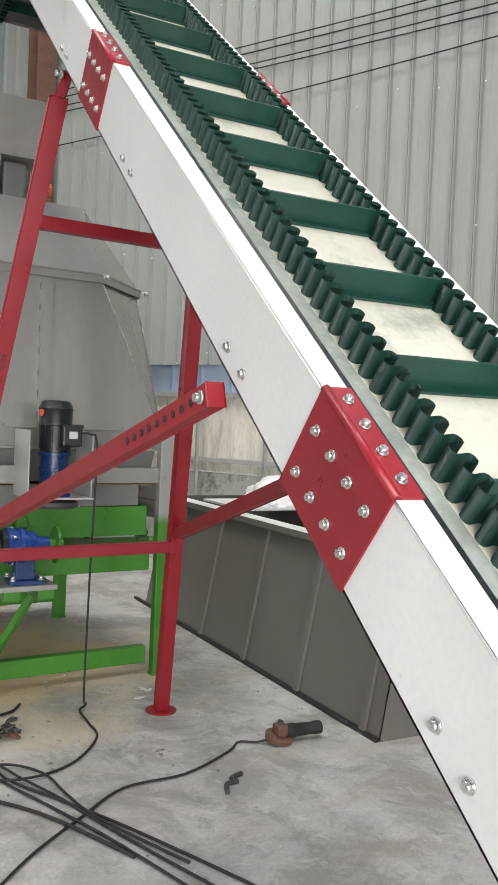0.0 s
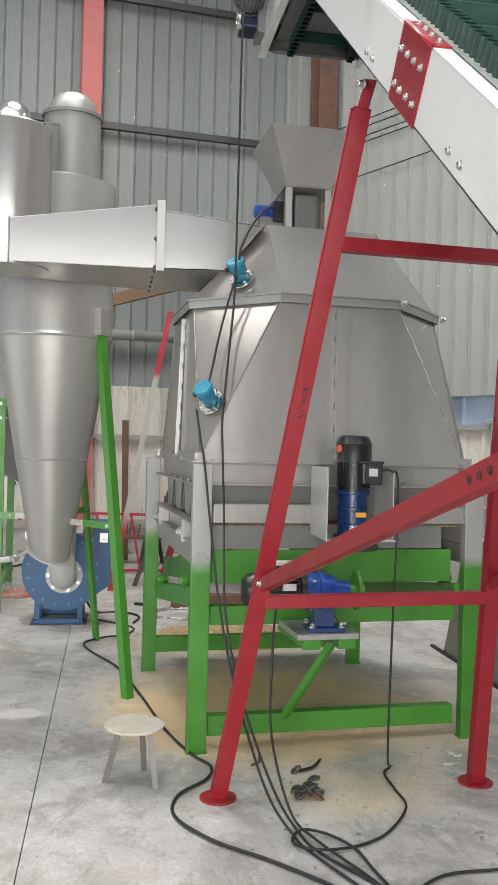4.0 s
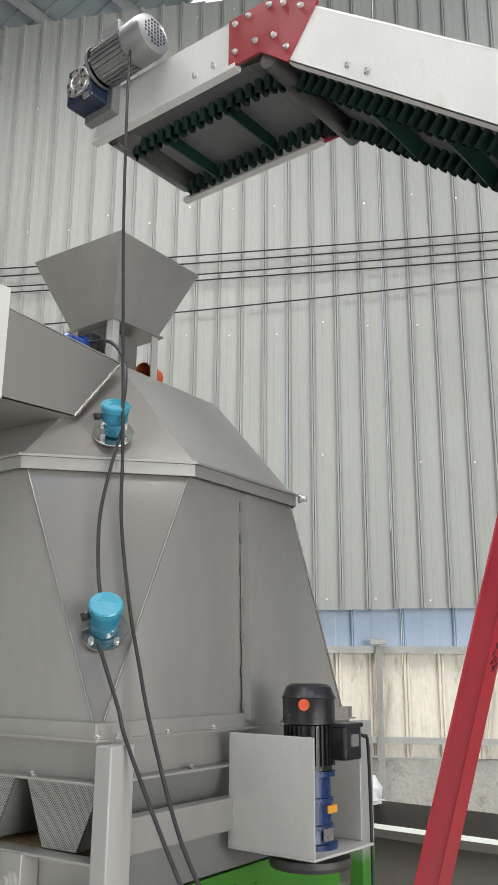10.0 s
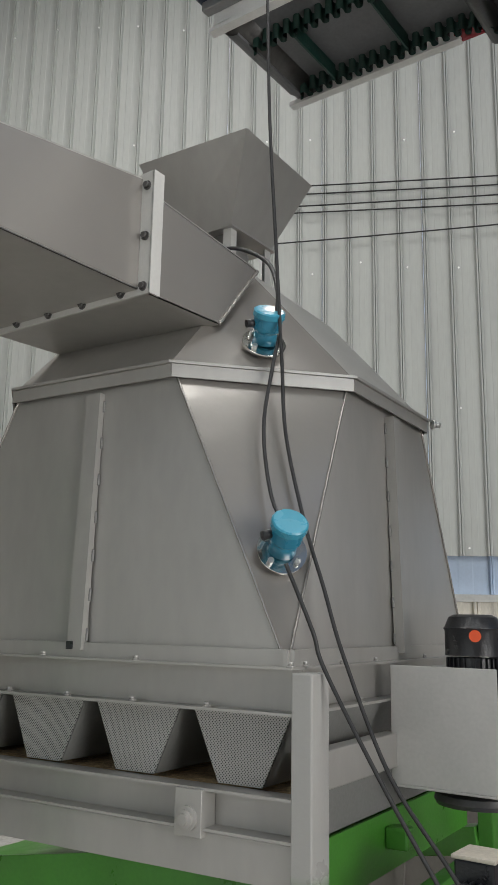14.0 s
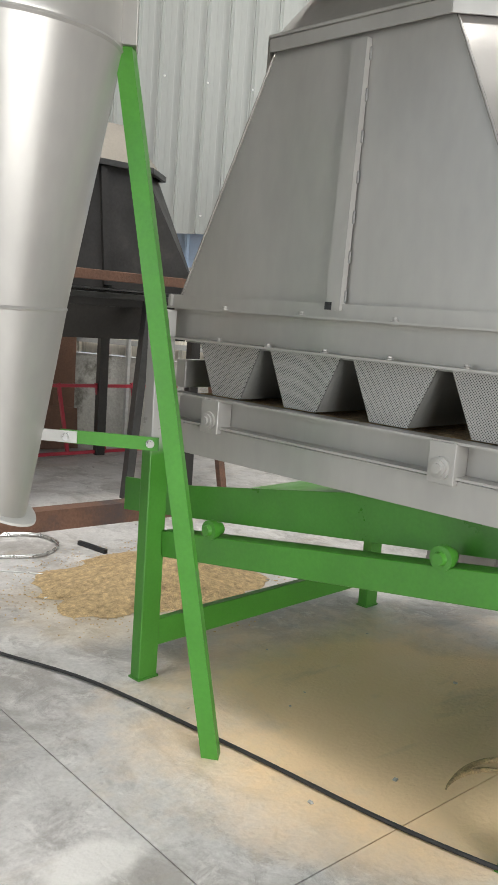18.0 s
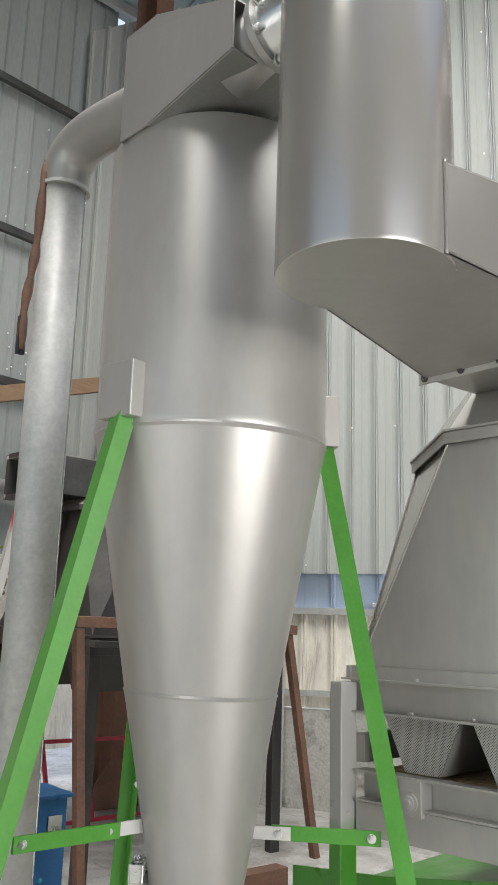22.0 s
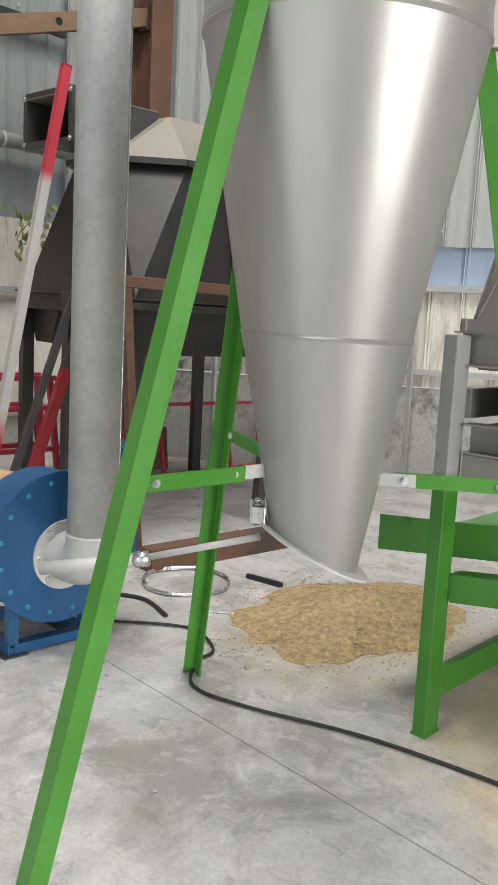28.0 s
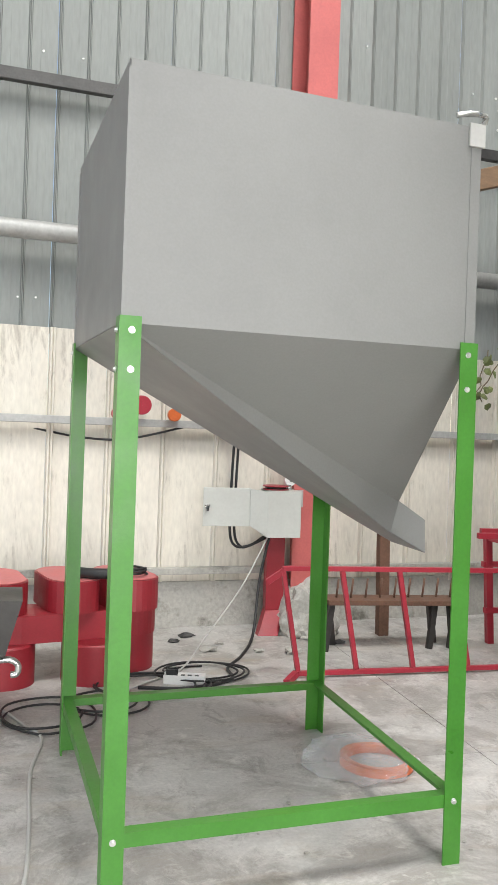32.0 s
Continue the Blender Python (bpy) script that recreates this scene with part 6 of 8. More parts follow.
def build_bin():
    root = thing("storage_bin", (-1.72, 3.65, 0), "grey sheet steel bin with a slanted hopper on green angle legs", "bin")
    x0, x1, y0, y1, z0, z1 = -2.285, -1.155, 3.05, 4.24, 1.66, 2.40
    for pts, off in (([(x0, y0, z0), (x1, y0, z0), (x1, y0, z1 - 0.025), (x0, y0, z1)], (0, 0.004, 0)), ([(x0, y1, z0), (x1, y1, z0), (x1, y1, z1), (x0, y1, z1)], (0, -0.004, 0)),
                     ([(x0, y0, z0), (x0, y1, z0), (x0, y1, z1), (x0, y0, z1)], (0.004, 0, 0)), ([(x1, y0, z0), (x1, y1, z0), (x1, y1, z1), (x1, y0, z1 - 0.025)], (-0.004, 0, 0))):
        part("side_panel", bm_prism(B(), pts, off), GREY_DULL, root)
    for x in (x0, x1):
        for y in (y0, y1):
            dx, dy = (1 if x == x0 else -1), (1 if y == y0 else -1)
            part("corner_seam", bm_angle(B(), (x - dx * 0.003, y - dy * 0.003, z0), (x - dx * 0.003, y - dy * 0.003, z1 - 0.025), 0.036, 0.003, (dx, 0, 0), (0, dy, 0)), GREY_DULL, root)
    a = [Vector((x0, y0, z0)), Vector((x1, y0, z0)), Vector((x1, y1, z0)), Vector((x0, y1, z0))]
    fb, ft = Vector((-1.065, 3.75, 0.968)), Vector((-1.033, 3.75, 1.094))
    bb, bt = Vector((-1.065, 4.05, 0.968)), Vector((-1.033, 4.05, 1.094))
    part("hopper_front", bm_prism(B(), [a[0], a[1], ft, fb], (0, 0.004, 0.003)), GREY_DULL, root)
    part("hopper_slope", bm_prism(B(), [a[0], fb, bb, a[3]], (0, 0, 0.004)), GREY_DULL, root)
    part("hopper_side", bm_prism(B(), [a[1], a[2], bt, ft], (-0.004, 0, 0)), GREY_DULL, root)
    part("hopper_back", bm_prism(B(), [a[3], a[2], bt, bb], (0, -0.004, 0.003)), GREY_DULL, root)
    tb, tt = Vector((-0.905, 3.75, 0.884)), Vector((-0.910, 3.75, 1.016))
    w = Vector((0, 0.30, 0))
    chute = part("chute", bm_prism(B(), [fb, tb, tb + w, fb + w], (0, 0, 0.004)), GREY_DULL, root)
    part("chute_side", bm_prism(B(), [fb, tb, tt, ft], (0, 0.004, 0)), GREY_DULL, chute)
    part("chute_side", bm_prism(B(), [fb + w, tb + w, tt + w, ft + w], (0, -0.004, 0)), GREY_DULL, chute)
    part("chute_top", bm_prism(B(), [ft, tt, tt + w, ft + w], (0, 0, 0.004)), GREY_DULL, chute)
    for x, sx in ((x0 - 0.008, 1), (x1 + 0.01, -1)):
        for y, sy in ((y0 - 0.012, 1), (y1 + 0.012, -1)):
            leg = part("leg", bm_angle(B(), (x, y, 0), (x, y, z0 + 0.02), 0.062, 0.006, (sx, 0, 0), (0, sy, 0)), GREEN, root)
            bolts(leg, [(x + sx * 0.035, y - (0.0 if sy > 0 else -0.0), z) for z in (z0 - 0.02, z0 - 0.13)], (0, -sy, 0), 0.007, 0.010)
            bolts(leg, [(x, y + sy * 0.03, z) for z in (z0 - 0.02, z0 - 0.13)], (-sx, 0, 0), 0.007, 0.010)
            bolts(leg, [(x + sx * 0.03, y, 0.205)], (0, -sy, 0), 0.007, 0.010)
    xa, xb, ya, yb = x0 - 0.003, x1 + 0.005, y0 - 0.006, y1 + 0.006
    for y, d in ((ya, 1), (yb, -1)):
        part("rail", bm_angle(B(), (xa, y, 0.225), (xb, y, 0.225), 0.042, 0.005, (0, 0, -1), (0, d, 0)), GREEN, root)
    for x, d in ((xa, 1), (xb, -1)):
        part("rail", bm_angle(B(), (x, ya, 0.225), (x, yb, 0.225), 0.042, 0.005, (0, 0, -1), (d, 0, 0)), GREEN, root)
    # lifting eye on the corner
    part("lifting_eye", bm_tube(B(), smooth_path([(x1 - 0.09, y0, z1 + 0.004), (x1 - 0.05, y0 - 0.01, z1 + 0.012), (x1 - 0.01, y0 - 0.01, z1 + 0.014), (x1 + 0.018, y0, z1 + 0.012), (x1 + 0.016, y0 + 0.02, z1 - 0.015)], 5), 0.009, 8), STEEL, root)
    part("eye_plate", bm_box(B(), x1 - 0.045, x1 + 0.012, y0 - 0.012, y0 - 0.002, z1 - 0.09, z1 - 0.015, 0.002), GREY_LIGHT, root)

    return root


def shear_thing(root, corner, kx, ky):
    """Skews a thing's plan about a corner: x shifts by kx for every metre of y, y by ky for every metre of x."""
    for ob in root.children_recursive:
        off, up = Vector((0, 0, 0)), ob
        while up is not None:
            off += up.location
            up = up.parent
        if ob.data.users > 1:
            ob.location += Vector((kx * (off.y - corner.y), ky * (off.x - corner.x), 0))
        else:
            for v in ob.data.vertices:
                p = v.co + off - corner
                v.co += Vector((kx * p.y, ky * p.x, 0))
    root.location += Vector((-0.024, -0.018, 0))


shear_thing(build_bin(), plan((-1.155, 3.05, 0)), -0.045, 0.095)

# ---- large open trough with flared sides, beside the conveyor ----
NORTH_END = False


def build_trough():
    root = thing("steel_trough", (2.4, 0, 0), "brown-grey primed steel trough with ribs, holding white bags", "trough")
    ya, yb = -1.22, 1.75
    part("flared_side", bm_prism(B(), [(1.965, ya, 0.0), (1.965, yb, 0.0), (2.11, yb, 0.83), (2.11, ya, 0.83)], (0.006, 0, 0)), PLATE, root)
    part("flared_side", bm_prism(B(), [(3.0, ya, 0.0), (3.0, yb, 0.0), (2.86, yb, 0.83), (2.86, ya, 0.83)], (-0.006, 0, 0)), PLATE, root)
    part("end_plate", bm_prism(B(), [(1.965, ya, 0), (3.0, ya, 0), (2.86, ya, 0.83), (2.11, ya, 0.83)], (0, 0.006, 0)), PLATE, root)
    part("end_plate", bm_prism(B(), [(1.965, yb, 0), (3.0, yb, 0), (2.86, yb, 0.83), (2.11, yb, 0.83)], (0, -0.006, 0)), PLATE, root)
    for y in (-1.10, -0.498, 0.115, 0.73, 1.34):
        part("side_rib", bm_prism(B(), [(1.962, y - 0.02, 0.0), (1.962, y + 0.02, 0.0), (2.107, y + 0.02, 0.81), (2.107, y - 0.02, 0.81)], (-0.018, 0, 0.003)), PLATE, root)
    part("top_flange", bm_box(B(), 2.06, 2.17, ya - 0.02, yb, 0.83, 0.836), GREEN_WHITE, root)
    part("inner_floor", bm_box(B(), 2.05, 2.92, ya + 0.01, yb - 0.01, 0.40, 0.41), PLATE, root)
    part("top_lip", bm_box(B(), 2.056, 2.062, ya - 0.02, yb, 0.80, 0.836), PLATE, root)
    part("cover_sheet", bm_box(B(), 2.30, 2.90, 0.82, 1.50, 0.815, 0.83), GREEN_WHITE, root, "pale sheet with green paint overspray")
    part("foot_strip", bm_box(B(), 1.945, 1.966, ya, yb + 0.2, 0.0, 0.02), BLACK, root)
    rnd = random.Random(8)
    for c, r, h in (((2.80, 1.15), 0.27, 0.19), ((2.48, 0.98), 0.13, 0.07)):
        bm = B()
        bmesh.ops.create_icosphere(bm, subdivisions=4, radius=1)
        for v in bm.verts:
            d = v.co.normalized()
            k = 1 + 0.22 * noise.noise(d * 2.3 + Vector((c[0], 0, 0))) + 0.10 * noise.noise(d * 6.0)
            v.co = Vector((c[0] + d.x * r * k, c[1] + d.y * r * k * 1.2, 0.83 + max(0.0, d.z) * h * k))
        for f in bm.faces:
            f.smooth = True
        solo("white_bag", bm, BAG, "crumpled white plastic bag on the trough", "bag", base=(c[0], c[1], 0.83))
    for k in range(3):
        pts = [(2.36 + 0.05 * math.cos(a) + k * 0.02, 0.92 + 0.07 * math.sin(a), 0.842 + 0.012 * k) for a in np.arange(0, 6.3, 0.45)]
        cable("coiled_wire", pts, 0.007, "dark wire coiled on the trough", steps=3)


moved(build_trough, (0.08, 0, 0))

# ---- second cooler, bare steel, by the north wall ----
NORTH_END = True
# Paler brown for the roof sheets and the inlet box's top.
TAN_STEEL = make_mat("pale_brown_steel", (0.26, 0.23, 0.19), 0.6, 0.1, 0.12, 4, 60, 0.02)
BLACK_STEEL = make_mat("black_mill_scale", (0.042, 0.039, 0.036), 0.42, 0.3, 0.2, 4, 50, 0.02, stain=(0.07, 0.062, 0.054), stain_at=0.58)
RED_DARK = make_mat("dull_red_paint", (0.30, 0.02, 0.03), 0.45, 0.0, 0.12, 6, 90, 0.02)
RED_BRIGHT = make_mat("bright_red_paint", (0.40, 0.028, 0.048), 0.4, 0.0, 0.08, 6, 90, 0.01)
RED_TOP = make_mat("pale_red_paint", (0.55, 0.16, 0.16), 0.6, 0.0, 0.10, 5, 60, 0.02)
POLE = paint_mix(paint_mix(make_mat("pole_paint", (0.46, 0.02, 0.04), 0.5, 0.0, 0.15, 8, 60, 0.03), (0.50, 0.49, 0.46), 0.62, 0.85, 2, 0.1), (0.50, 0.04, 0.06), 2.10, 2.2, 2, 0.12)
LEAF = make_mat("dry_leaf", (0.16, 0.19, 0.06), 0.6, 0.0, 0.3, 20, 60, 0.02, per_object=0.3)
STEM = make_mat("plant_stem", (0.16, 0.12, 0.06), 0.8, 0.0, 0.2, 20, 60, 0.02)
BOX_GREY = make_mat("control_box_paint", (0.52, 0.53, 0.49), 0.4, 0.0, 0.05, 5, 60, 0.005)


def film_material():
    """Clear crumpled plastic film."""
    m = bpy.data.materials.new("clear_plastic_film")
    m.use_nodes = True
    t = m.node_tree
    b = t.nodes["Principled BSDF"]
    b.inputs["Base Color"].default_value = (0.8, 0.8, 0.8, 1)
    b.inputs["Roughness"].default_value = 0.12
    b.inputs["Alpha"].default_value = 0.28
    nz = t.nodes.new("ShaderNodeTexNoise")
    nz.inputs["Scale"].default_value, nz.inputs["Detail"].default_value = 14, 5
    bp = t.nodes.new("ShaderNodeBump")
    bp.inputs["Strength"].default_value, bp.inputs["Distance"].default_value = 0.9, 0.03
    t.links.new(nz.outputs[0], bp.inputs["Height"])
    t.links.new(bp.outputs[0], b.inputs["Normal"])
    return m


FILM = film_material()


def build_dark_cooler():
    x0, x1, y0, y1 = 0.40, 1.92, 3.70, 5.02
    fz, rz, tz = 1.34, 2.12, 2.42
    cx, cy = (x0 + x1) / 2, (y0 + y1) / 2
    root = thing("bare_cooler", (cx, cy, 0), "black bare steel cooler with an octagonal hopper, unpainted", "cooler")
    for x, s in ((x0, 1), (x1, -1)):
        for y, d in ((y0, 1), (y1, -1)):
            part("leg", bm_box(B(), min(x, x + s * 0.08), max(x, x + s * 0.08), min(y, y + d * 0.06), max(y, y + d * 0.06), 0, fz - 0.10, 0.004), BLACK_STEEL, root)
    for y in (y0, y1 - 0.06):
        part("frame_rail", bm_box(B(), x0, x1, y, y + 0.06, fz - 0.10, fz, 0.004), BLACK_STEEL, root)
    for x in (x0, x1 - 0.06):
        part("frame_rail", bm_box(B(), x, x + 0.06, y0 + 0.062, y1 - 0.062, fz - 0.10, fz, 0.004), BLACK_STEEL, root)
    part("frame_lip", bm_box(B(), x0 - 0.02, x1 + 0.02, y0 - 0.02, y1 + 0.02, fz + 0.002, fz + 0.012), DARK, root)

    def octa(d, c, z):
        a, b, e, f = x0 + d, x1 - d, y0 + d, y1 - d
        return [(a + c, e, z), (b - c, e, z), (b, e + c, z), (b, f - c, z), (b - c, f, z), (a + c, f, z), (a, f - c, z), (a, e + c, z)]
    sq = [(x0 + 0.03, y0 + 0.03, fz + 0.014), (x1 - 0.03, y0 + 0.03, fz + 0.014), (x1 - 0.03, y1 - 0.03, fz + 0.014), (x0 + 0.03, y1 - 0.03, fz + 0.014)]
    oc, ro = octa(0.14, 0.30, rz), octa(0.12, 0.30, rz + 0.03)
    top = [(cx - 0.3, cy - 0.3, tz), (cx + 0.3, cy - 0.3, tz), (cx + 0.3, cy + 0.3, tz), (cx - 0.3, cy + 0.3, tz)]
    mid = Vector((cx, cy, 1.8))

    def sheet(name, pts, mat):
        vs = [Vector(p) for p in pts]
        n = (vs[1] - vs[0]).cross(vs[2] - vs[0]).normalized()
        if n.dot(mid - vs[0]) < 0:
            n = -n
        part(name, bm_prism(B(), pts, n * 0.005), mat, root)
    for i in range(4):
        j = (i + 1) % 4
        sheet("side_panel", [sq[i], sq[j], oc[(2 * i + 1) % 8], oc[2 * i]], BLACK_STEEL)
        sheet("corner_facet", [sq[j], oc[(2 * i + 2) % 8], oc[2 * i + 1]], BLACK_STEEL)
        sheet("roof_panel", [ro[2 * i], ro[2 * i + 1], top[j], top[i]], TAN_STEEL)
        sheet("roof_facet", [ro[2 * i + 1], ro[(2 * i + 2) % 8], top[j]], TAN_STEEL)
    for k in range(8):
        a, b = Vector(octa(0.11, 0.30, rz + 0.012)[k]), Vector(octa(0.11, 0.30, rz + 0.012)[(k + 1) % 8])
        part("rim_flange", bm_beam(B(), a, b, 0.03, 0.035), DARK, root)
    # ribs up the sides
    part("rib", bm_beam(B(), (x0 + 0.02, cy, fz + 0.03), (x0 + 0.125, cy, rz - 0.02), 0.05, 0.025, up=(1, 0, 0)), BLACK_STEEL, root)
    part("rib", bm_beam(B(), (cx, y0 + 0.02, fz + 0.03), (cx, y0 + 0.125, rz - 0.02), 0.05, 0.025, up=(0, 1, 0)), BLACK_STEEL, root)
    # tapered underside
    for yy in (y0 + 0.20, cy, y1 - 0.20):
        prof = [(yy - 0.19, fz - 0.10), (yy + 0.19, fz - 0.10), (yy + 0.10, 1.03), (yy - 0.10, 1.03)]
        part("discharge_trough", bm_prism(B(), [(x0 + 0.07, u, v) for u, v in prof], (x1 - x0 - 0.14, 0, 0)), BLACK_STEEL, root)
    # side inlet box, open at its end
    bx0, by0, by1, bz0, bz1 = 0.25, 4.16, 4.66, 2.21, 2.45
    duct = part("inlet_box", bm_box(B(), bx0, 0.85, by0, by1, bz0 - 0.006, bz0), DARK, root)
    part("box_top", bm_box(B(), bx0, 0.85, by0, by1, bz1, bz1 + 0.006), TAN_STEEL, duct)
    for y in (by0, by1 - 0.006):
        part("box_side", bm_box(B(), bx0, 0.85, y, y + 0.006, bz0, bz1), DARK, duct)
    for y in (by0 - 0.03, by1):
        part("box_flange", bm_box(B(), bx0, bx0 + 0.04, y, y + 0.03, bz0 - 0.03, bz1 + 0.03), DARK, duct)
    for z in (bz0 - 0.036, bz1 + 0.006):
        part("box_flange", bm_box(B(), bx0, bx0 + 0.04, by0, by1, z, z + 0.03), DARK, duct)
    bolts(duct, [(bx0, y, z) for y in (by0 - 0.015, by1 + 0.015) for z in (bz0 - 0.01, bz1 + 0.01)], (-1, 0, 0), 0.012, 0.012)


build_dark_cooler()


def build_rusty_frame():
    root = thing("rusty_trestle", (1.0, 3.48, 0), "rusty brown steel trestle in front of the black cooler", "trestle")
    part("top_beam", bm_beam(B(), (0.17, 3.50, 1.435), (1.82, 3.50, 1.425), 0.09, 0.06, bev=0.004), RUST, root)
    part("leg", bm_beam(B(), (0.18, 3.46, 1.40), (0.29, 3.45, 0), 0.05, 0.05, bev=0.003), RUST, root)
    part("leg", bm_beam(B(), (1.77, 3.50, 1.40), (2.02, 3.47, 0), 0.05, 0.05, bev=0.003), RUST, root)
    post = thing("square_tube_trestle", (1.0, 3.6, 0), "dark square tube posts with a top rail", "frame")
    part("post", bm_beam(B(), (1.30, 3.60, 0), (1.42, 3.62, 1.29), 0.06, 0.06, up=(0, -1, 0), bev=0.003), DARK, post)
    part("post", bm_beam(B(), (0.42, 4.40, 0), (0.42, 4.40, 1.33), 0.07, 0.07, up=(0, -1, 0), bev=0.003), DARK, post)
    part("rail", bm_beam(B(), (0.38, 4.40, 1.345), (0.42, 3.62, 1.31), 0.06, 0.03, bev=0.003), DARK, post)
    part("rail", bm_beam(B(), (0.36, 3.61, 1.31), (1.86, 3.62, 1.31), 0.06, 0.035, bev=0.003), DARK, post)
    # channel lying on the floor
    bm = bm_prism(B(), [(0.16, 3.13, 0), (0.16, 3.23, 0), (0.16, 3.23, 0.018), (0.16, 3.145, 0.018), (0.16, 3.145, 0.10), (0.16, 3.23, 0.10), (0.16, 3.23, 0.118), (0.16, 3.13, 0.118)], (1.26, -0.04, 0))
    solo("steel_channel", bm, RUST, "rusty steel channel lying on the concrete floor", "steel channel", base=(0.16, 3.18, 0))
    bm = bm_beam(B(), (0.53, 2.83, 0.012), (0.575, 2.63, 0.012), 0.022, 0.022)
    solo("iron_bar", bm, BLACK, "short black iron bar on the floor", "bar", base=(0.53, 2.83, 0))
    solo("iron_bar", bm_beam(B(), (-0.13, 3.33, 0.012), (0.05, 3.25, 0.012), 0.022, 0.022), BLACK, "short black iron bar on the floor", "bar", base=(-0.13, 3.33, 0))
    # bars leaning against the black cooler
    solo("leaning_pole", bm_beam(B(), (-0.345, 4.0, 0.0), (0.125, 3.98, 2.53), 0.042, 0.042, up=(0, -1, 0), bev=0.003), POLE, "red and bare metal pole leaning on the black cooler", "pole", base=(0, 0, 0))
    solo("leaning_bar", bm_beam(B(), (-0.13, 4.24, 0.0), (0.41, 4.20, 1.59), 0.034, 0.034, up=(0, -1, 0), bev=0.003), DARK, "thin dark steel bar leaning on the black cooler", "bar", base=(-0.13, 4.24, 0))
    bar = thing("leaning_angle", (0.20, 4.40, 0), "steel bar with a red lower part, leaning", "bar")
    a, b = Vector((0.12, 4.46, 0)), Vector((0.60, 4.20, 1.81))
    part("lower_part", bm_beam(B(), a, a.lerp(b, 0.5), 0.055, 0.045, up=(0, -1, 0), bev=0.003), RED_DARK, bar)
    part("upper_part", bm_beam(B(), a.lerp(b, 0.5), b, 0.055, 0.045, up=(0, -1, 0), bev=0.003), DARK, bar)
    # timber on the column
    tb = thing("timber_beam", (-0.5, 5.57, 2.78), "rough brown timber beam with a drilled hole", "beam")
    a, b = Vector((-0.62, 5.55, 2.74)), Vector((1.80, 5.74, 3.50))
    part("timber", bm_beam(B(), a, b, 0.10, 0.13, bev=0.006), TIMBER, tb)
    h = a.lerp(b, 0.66) + Vector((0, -0.0515, 0))
    part("hole", bm_cyl(B(), h, h - Vector((0, 0.002, 0)), 0.028, n=18), BLACK, tb)
    part("hanger", bm_box(B(), 1.76, 1.84, 5.68, 5.80, 3.40, 3.60, 0.004), RUST, tb)
    solo("rusty_plate", bm_prism(B(), [(1.35, 5.35, 0), (1.85, 5.30, 0), (1.85, 5.34, 0.33), (1.62, 5.36, 0.36)], (0, 0.02, 0)), RUST, "rusty steel offcut standing behind the fence", "offcut", base=(1.6, 5.35, 0))


build_rusty_frame()


def bar_part(parent, p0, p1, w, mat, name="bar"):
    return part(name, bm_beam(B(), p0, p1, w, w, up=(0, -1, 0.01), bev=0.002), mat, parent)


def build_fence():
    root = thing("red_railing", (0.5, 5.0, 0), "red square tube railing with slanted bars, standing on the floor", "railing")
    y, zb, zt = 5.0, 0.025, 0.60
    part("top_rail", bm_beam(B(), (-1.185, y, zt), (2.9, y, zt - 0.05), 0.026, 0.026, bev=0.002), RED_BRIGHT, root)
    part("bottom_rail", bm_beam(B(), (-1.09, y, zb), (2.9, y, zb), 0.026, 0.026, bev=0.002), RED_BRIGHT, root)
    for k in range(13):
        x = -1.18 + 0.335 * k
        bar_part(root, (x, y, zt - 0.015), (x + 0.10, y, zb + 0.014), 0.024, RED_BRIGHT, "slanted_bar")
    bar_part(root, (-1.18, y, zt - 0.015), (-1.26, y + 0.02, 0.525), 0.028, RED_BRIGHT, "end_stub")
    bar_part(root, (-1.09, y, zb), (-1.18, y - 0.13, 0.016), 0.03, RED_BRIGHT, "end_stub")
    # small red trestle behind
    st = thing("red_stand", (0.6, 5.45, 0), "small red steel stand behind the railing", "stand")
    for x in (0.34, 0.83):
        for yy, dy in ((5.36, 0.04), (5.62, -0.04)):
            bar_part(st, (x + 0.06, yy, 0), (x, yy + dy, 0.72), 0.04, RED_BRIGHT, "leg")
        part("side_rail", bm_beam(B(), (x + 0.01, 5.40, 0.70), (x + 0.01, 5.60, 0.70), 0.04, 0.04), RED_BRIGHT, st)
    for z, xo in ((0.735, 0.0), (0.22, 0.045), (0.52, 0.02)):
        for yy in (5.37, 5.60):
            part("cross_rail", bm_beam(B(), (0.30 + xo - (0.14 if z > 0.7 and yy < 5.5 else 0), yy, z), (0.86 + xo, yy, z), 0.035, 0.035, bev=0.002), RED_BRIGHT, st)
    # low dark bench
    be = thing("low_bench", (-0.3, 5.6, 0), "low rusty steel bench with a row of pins behind the railing", "bench")
    part("top", bm_beam(B(), (-0.74, 5.6, 0.30), (0.16, 5.6, 0.285), 0.20, 0.03, bev=0.003), RUST, be)
    for x in (-0.70, -0.02, 0.12):
        bar_part(be, (x - 0.05, 5.52, 0), (x, 5.56, 0.28), 0.035, BLACK_STEEL, "leg")
        bar_part(be, (x + 0.05, 5.68, 0), (x, 5.64, 0.28), 0.035, BLACK_STEEL, "leg")
    for k in range(9):
        x = -0.66 + 0.095 * k
        part("pin", bm_cyl(B(), (x, 5.6, 0.31), (x + 0.012, 5.6, 0.43), 0.007, n=8), RUST, be)
    solo("steel_post", bm_beam(B(), (-0.23, 5.9, 0), (-0.26, 5.9, 1.53), 0.07, 0.07, up=(0, -1, 0), bev=0.004), RUST, "dark rusty post leaning at the white wall", "post", base=(-0.23, 5.9, 0))


build_fence()


